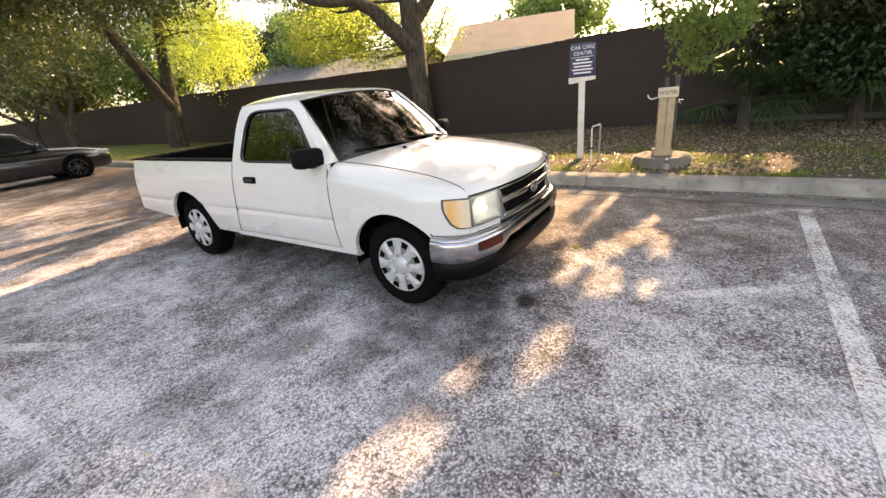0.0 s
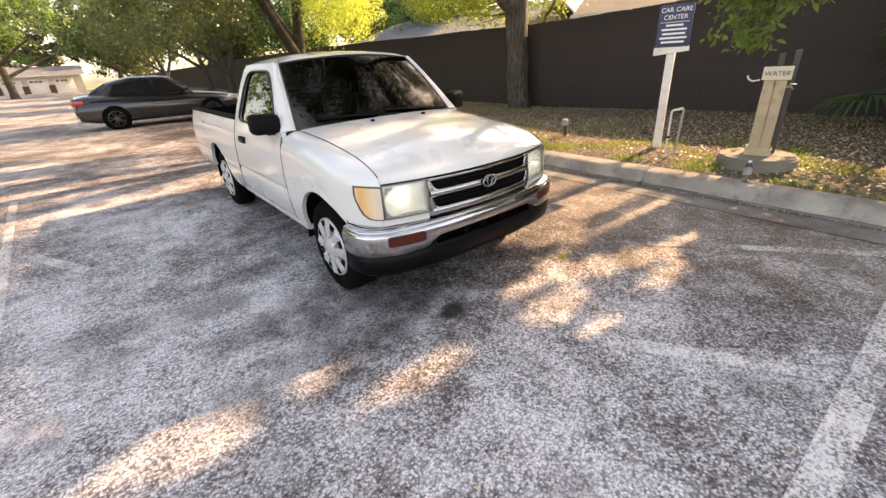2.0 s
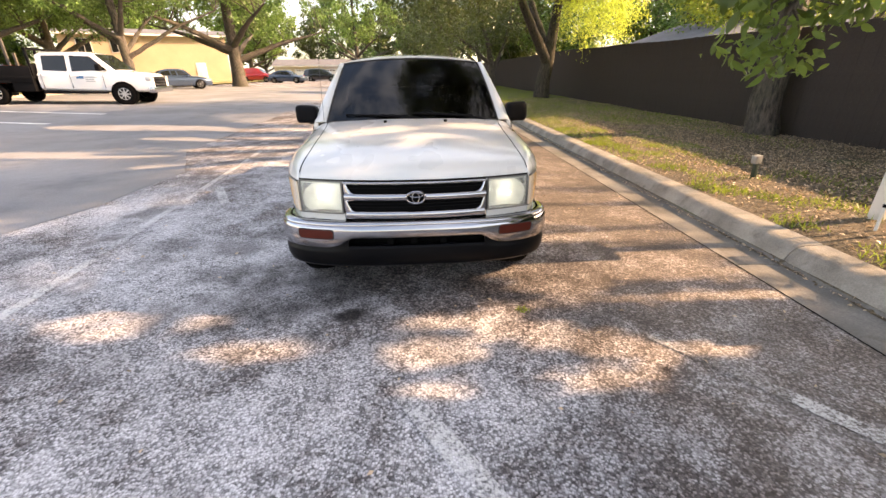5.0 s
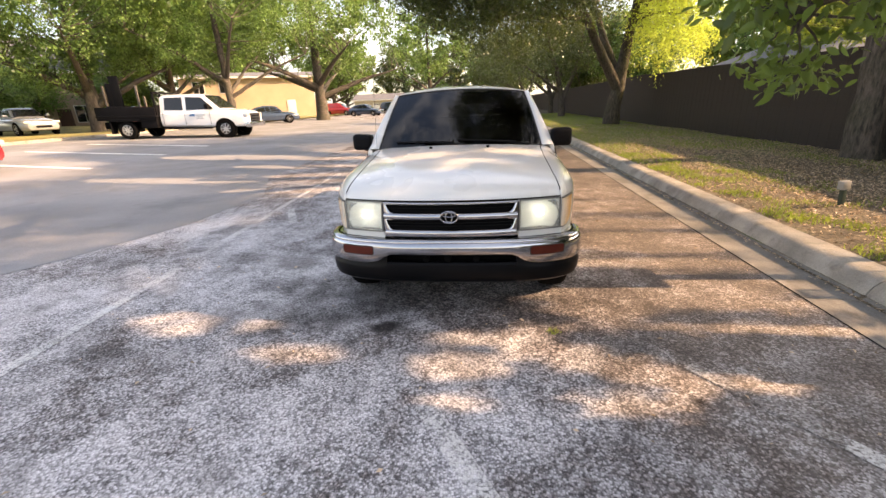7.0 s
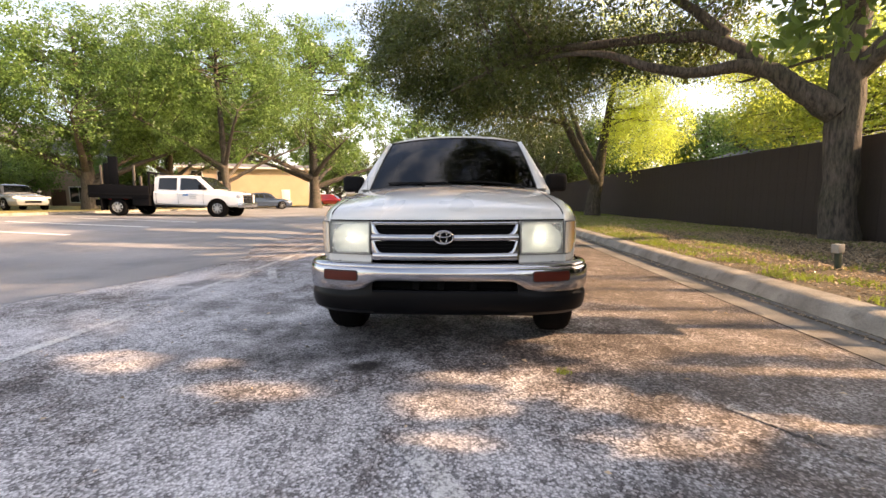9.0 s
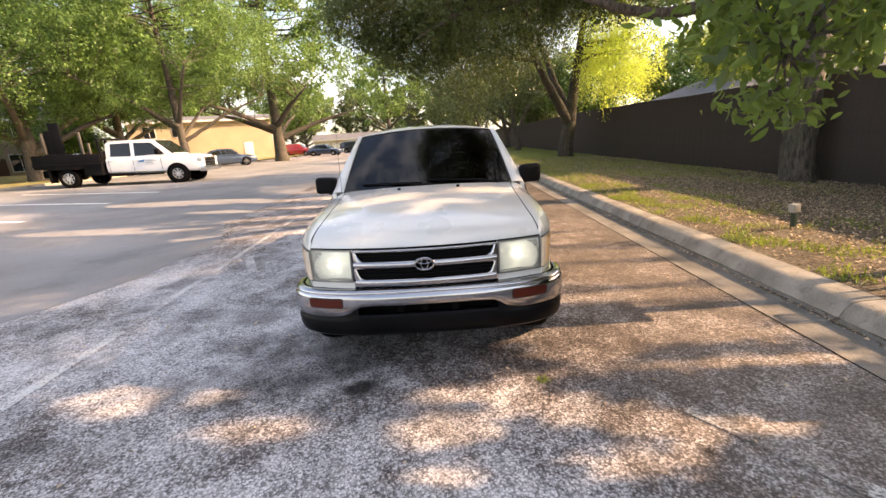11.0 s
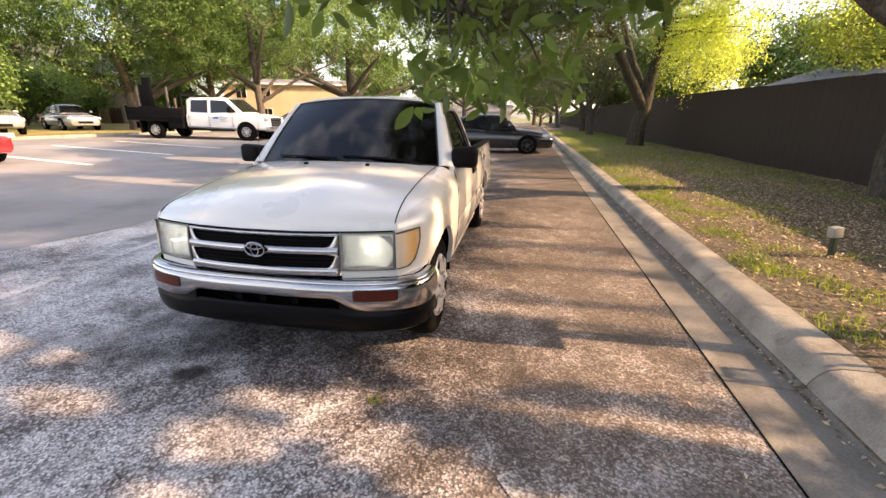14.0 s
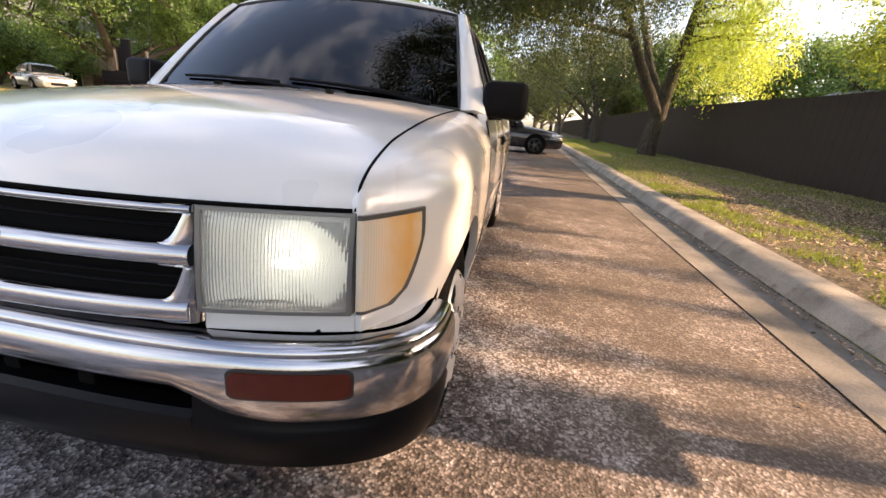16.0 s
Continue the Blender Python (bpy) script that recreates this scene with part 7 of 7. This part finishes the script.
def flatbed():
    T = thing("flatbed_truck", pose(-12.67, 18.26, lot_z(-12.67), 0, 1.2, 9.0) @ Matrix.Scale(1.037, 4), "white crew-cab work truck with a black flatbed, parked on the lot", "flatbed truck")
    W = 0.98
    low = [(-2.86, 0.55, 1.15, 1.22, W), (-2.0, 0.52, 1.15, 1.22, W), (-0.75, 0.5, 1.15, 1.25, W), (0.0, 0.5, 1.12, 1.27, W), (0.75, 0.5, 1.05, 1.24, W * 0.98), (0.98, 0.52, 0.95, 1.16, W * 0.93), (1.05, 0.56, 0.90, 1.05, W * 0.88)]
    V, F = loft([section(*s) for s in low])
    fill("body", V, F, P_WHITE2, T, sharp=30)
    cab = [(-2.86, 1.15, 1.86, W * 0.92, W * 0.78), (-2.7, 1.15, 1.95, W * 0.93, W * 0.78), (-1.25, 1.15, 1.97, W * 0.93, W * 0.78), (-0.85, 1.15, 1.9, W * 0.93, W * 0.78), (-0.10, 1.18, 1.27, W * 0.90, W * 0.84)]
    V, F = loft([cabin_section(*s) for s in cab])
    fill("cab", V, F, P_WHITE2, T, sharp=38)
    for sg in (1, -1):
        for p in ([(-2.66, 1.27), (-2.63, 1.80), (-1.84, 1.82), (-1.84, 1.25)], [(-1.68, 1.25), (-1.68, 1.82), (-0.98, 1.80), (-0.46, 1.30)]):
            V, F = side_pane(p, W * 0.93, W * 0.78, 1.15, 1.95, sg, 0.012)
            fill("side_window", V, F, M_CARGLASS, T, smooth=False)
        boxed("mirror", (-0.72, -0.56) + tuple(sorted((sg * W, sg * (W + 0.22)))) + (1.27, 1.52), M_BLACK, T, 0.03)
        boxed("headlight", (0.86, 1.05) + tuple(sorted((sg * 0.60, sg * 0.93))) + (0.92, 1.10), M_LAMPGLASS, T, 0.03)
        boxed("side_step", (-2.8, -0.6) + tuple(sorted((sg * W * 0.9, sg * (W + 0.06)))) + (0.42, 0.50), M_BLACK, T, 0.02)
        boxed("toolbox", (-3.7, -2.98) + tuple(sorted((sg * 0.5, sg * 1.12))) + (0.5, 0.98), M_BLACK, T, 0.02, "black steel toolbox")
        for xx in (-0.62, -1.76, -2.74):
            boxed("door_seam", (xx - 0.003, xx + 0.003) + tuple(sorted((sg * W * 0.9, sg * (W + 0.003)))) + (0.62, 1.14), M_DARK, T, 0.0)
        for xx in (-1.55, -2.6):
            boxed("door_handle", (xx - 0.09, xx + 0.09) + tuple(sorted((sg * W * 0.97, sg * (W + 0.02)))) + (1.06, 1.10), P_WHITE2, T, 0.01)
        boxed("bed_side", (-5.58, -2.94) + tuple(sorted((sg * 1.12, sg * 1.17))) + (0.84, 1.42), M_BLACK, T, 0.01, "black steel bed side")
        boxed("wheel_guard", (-5.05, -3.70) + tuple(sorted((sg * 0.72, sg * 1.185))) + (0.80, 0.90), M_BLACK, T, 0.02)
        boxed("mud_flap", (-5.08, -5.03) + tuple(sorted((sg * 0.75, sg * 1.17))) + (0.25, 0.86), M_BLACK, T, 0.008)
        boxed("door_mark", (-1.55, -1.30) + tuple(sorted((sg * W, sg * (W + 0.004)))) + (0.98, 1.09), paint("blue_mark", (0.08, 0.22, 0.45)), T, 0.0, "plain blue mark on the door")
        for zz, wd in ((1.03, 0.42), (0.95, 0.3), (0.88, 0.34)):
            boxed("text_bar", (-1.25, -1.25 + wd) + tuple(sorted((sg * W, sg * (W + 0.004)))) + (zz - 0.015, zz + 0.015), paint("grey_mark", (0.4, 0.42, 0.45)), T, 0.0)
    A = [(-0.82, 0.70, 1.88), (-0.82, -0.70, 1.88), (-0.15, -0.80, 1.31), (-0.15, 0.80, 1.31)]
    n = Vector((0.57, 0, 0.67)).normalized()
    V = [Vector(p) + n * 0.025 for p in A] + [Vector(p) - n * 0.03 for p in A]
    fill("windscreen", V, [(0, 1, 2, 3), (7, 6, 5, 4), (0, 1, 5, 4), (1, 2, 6, 5), (2, 3, 7, 6), (3, 0, 4, 7)], M_CARGLASS, T, smooth=False)
    boxed("front_grille", (0.98, 1.075, -0.58, 0.58, 0.70, 1.08), M_BLACK, T, 0.02)
    for z in (0.78, 0.9, 1.02):
        boxed("grille_bar", (1.06, 1.085, -0.56, 0.56, z - 0.015, z + 0.015), M_CHROME, T, 0.005)
    boxed("front_bumper", (0.92, 1.16, -0.98, 0.98, 0.46, 0.70), M_GREYCHROME, T, 0.05, "silver front bumper")
    boxed("bed_deck", (-5.6, -2.92, -1.2, 1.2, 0.96, 1.05), M_BLACK, T, 0.01, "black steel deck")
    boxed("tailboard", (-5.6, -5.55, -1.15, 1.15, 1.0, 1.35), M_BLACK, T, 0.01)
    hr = new("headache_rack")
    hr.parent = T
    boxed("rack_panel", (-2.98, -2.94, -1.0, 1.0, 1.05, 1.50), M_BLACK, hr, 0.01)
    for y in (-1.05, -0.5, 0.0, 0.5, 1.05):
        boxed("rack_bar", (-3.0, -2.92, y - 0.035, y + 0.035, 1.05, 2.02), M_BLACK, hr, 0.01)
    boxed("rack_top", (-3.01, -2.91, -1.1, 1.1, 1.98, 2.06), M_BLACK, hr, 0.01)
    for x, y, h in ((-5.35, -0.6, 2.35), (-3.7, -0.9, 2.35), (-4.1, 0.2, 1.9)):
        boxed("stake_post", (x - 0.04, x + 0.04, y - 0.04, y + 0.04, 1.05, h), M_GREYWOOD, T, 0.005)
    for i, (a, b) in enumerate(((-5.2, 0.5), (-4.75, 0.35))):
        boxed("load_box", (a, a + 0.4, -0.9, -0.9 + b, 1.05, 1.05 + 0.42), M_BLACK, T, 0.02)
    boxed("load_board", (-4.85, -4.45, -0.85, -0.78, 1.05, 2.75), M_BLACK, T, 0.01, "tall black board standing on the deck")
    boxed("load_board", (-5.25, -5.0, -0.6, -0.54, 1.05, 2.45), M_BLACK, T, 0.01, "tall black board standing on the deck")
    boxed("frame", (-5.8, 0.9, -0.45, 0.45, 0.45, 0.75), M_DARK, T, 0.02)
    for x in (0.0, -4.37):
        for sg in (1, -1):
            # black disc over the front wheel opening, standing for its inner shade
            V, F = lathe_x([(-0.2, 0.46), (0.006, 0.47), (0.006, 0.01)], 28)
            if x == 0.0:
                fill("arch_shade_disc", [(p[1] + x, sg * (W + p[0]), p[2] + 0.42) for p in V], F, M_DARK, T)
            w = wheel(T, x, sg * (W + (0.02 if x == 0 else 0.16)), 0.41, 0.41, 0.25, 0.23, M_RIM, "plain", 1)
            w.rotation_euler = (0, 0, math.pi / 2 if sg > 0 else -math.pi / 2)
    return T


flatbed()

# ---- buildings ----
M_STUCCO = surf("tan_stucco", (0.50, 0.385, 0.26), 0.9, var=0.1, big=0.4, fine=15, bump=0.004)
M_CREAM = surf("cream_siding", (0.40, 0.31, 0.24), 0.85, var=0.1, big=0.4, fine=10)
M_WHITEWALL = surf("white_siding", (0.74, 0.73, 0.69), 0.8, var=0.08, big=0.4, fine=8)
M_BRICKRED = surf("brown_trim", (0.09, 0.05, 0.04), 0.8, var=0.15)
M_SHINGLE = surf("grey_shingles", (0.15, 0.15, 0.16), 0.9, var=0.2, big=1, fine=8, bump=0.01)
M_TANROOF = surf("tan_shingles", (0.28, 0.215, 0.15), 0.9, var=0.15, big=1, fine=8, bump=0.01)


def house(name, label, m, L, D, eave, ridge, wall, roof, windows, doors=(), over=0.5, category="house"):
    """A gabled building, its long front along x facing -y; windows and doors as (x, z, width, height) on the front."""
    T = thing(name, m, label, category)
    V = [(0, 0, 0), (L, 0, 0), (L, D, 0), (0, D, 0), (0, 0, eave), (L, 0, eave), (L, D, eave), (0, D, eave), (0, D / 2, ridge - 0.1), (L, D / 2, ridge - 0.1)]
    fill("wall", V, [(0, 1, 5, 4), (1, 2, 6, 9, 5), (2, 3, 7, 6), (3, 0, 4, 8, 7), (0, 3, 2, 1), (4, 5, 9, 8), (6, 7, 8, 9)], wall, T, smooth=False)
    s = (ridge - eave) / (D / 2)
    for sg in (0, 1):
        y0 = -over if sg == 0 else D + over
        z0 = eave - s * over
        G = [[(-over, y0, z0), (-over, D / 2, ridge)], [(L + over, y0, z0), (L + over, D / 2, ridge)]]
        V, F = shell(G, (0, 0, 0.14))
        fill("roof", V, F, roof, T, smooth=False)
    boxed("fascia", (-over, L + over, -over - 0.03, -over, eave - s * over - 0.12, eave - s * over + 0.1), M_WHITEWALL, T, 0.0)
    for x, z, w, h in windows:
        wd = new("window")
        wd.parent = T
        boxed("frame", (x - 0.07, x + w + 0.07, -0.06, 0.02, z - 0.07, z + h + 0.07), M_WHITEWALL, wd, 0.01)
        boxed("pane", (x, x + w, -0.075, -0.055, z, z + h), M_CARGLASS, wd, 0.0)
        boxed("bar", (x + w / 2 - 0.02, x + w / 2 + 0.02, -0.085, -0.06, z, z + h), M_WHITEWALL, wd, 0.0)
    for x, z, w, h, dm in doors:
        boxed("door", (x, x + w, -0.06, 0.03, z, z + h), dm, T, 0.01)
    return T


house("apartment_building", "two-storey tan stucco apartment building behind the trees", pose(-38.0, 48.5, 0, 0, 0, 26), 16, 9, 5.6, 6.3, M_STUCCO, M_SHINGLE, [(1.5, 1.0, 1.2, 1.4), (4.5, 1.0, 1.2, 1.4), (1.5, 3.7, 1.2, 1.3), (4.5, 3.7, 1.2, 1.3)], [(12.3, 0.05, 1.1, 2.6, M_WHITEWALL)], category="building")
house("apartment_building", "brown and cream apartment building far behind the parked cars", pose(-52.0, 22.0, 0, 0, 0, 40), 24, 10, 5.6, 8.5, M_CREAM, M_SHINGLE, [(1.5 + 3.4 * i, z, 1.3, 1.4) for i in range(6) for z in (1.0, 3.7)], [(3.6 + 6.8 * i, 0.05, 1.0, 2.1, M_BRICKRED) for i in range(3)], category="building")
g = [(0.9 + 3.2 * i, 0.0, 2.5, 2.2, M_WHITEWALL) for i in range(8)]
T = house("garage_row", "long white row of garages with brown doors between", pose(-30.0, 93.0, 0, 0, 0, 3), 27, 7, 2.9, 4.0, surf("pale_garage_wall", (0.55, 0.50, 0.42), 0.85, var=0.08), M_SHINGLE, [(1.2 + 3.2 * i + k * 0.55, 1.75, 0.35, 0.25) for i in range(8) for k in range(3)], g, category="garage")
for i in range(8):
    boxed("pier", (0.05 + 3.2 * i, 0.85 + 3.2 * i, -0.12, 0.0, 0.0, 1.3), M_BRICKRED, T, 0.02)
T = house("house", "low house with a sunlit tan roof behind the fence", pose(16.9, 11.4, 0, 0, 0, -72), 5.4, 8, 2.75, 4.6, M_CREAM, M_TANROOF, [(1.0, 0.9, 1.4, 1.2), (3.4, 0.9, 1.4, 1.2)], category="house")
for i in range(4):
    boxed("porch_post", (0.2 + 1.65 * i, 0.28 + 1.65 * i, -1.6, -1.52, 0.0, 2.75), M_WHITEWALL, T, 0.0)
boxed("porch_beam", (0.0, 5.4, -1.62, -1.5, 2.65, 2.85), M_WHITEWALL, T, 0.0)
house("house", "low house with a grey shingle roof behind the fence", pose(12.8, 26.0, 0, 0, 0, -80), 12, 9, 2.5, 3.9, M_CREAM, M_SHINGLE, [(2.0, 0.9, 1.4, 1.2), (7.0, 0.9, 1.4, 1.2)], category="house")
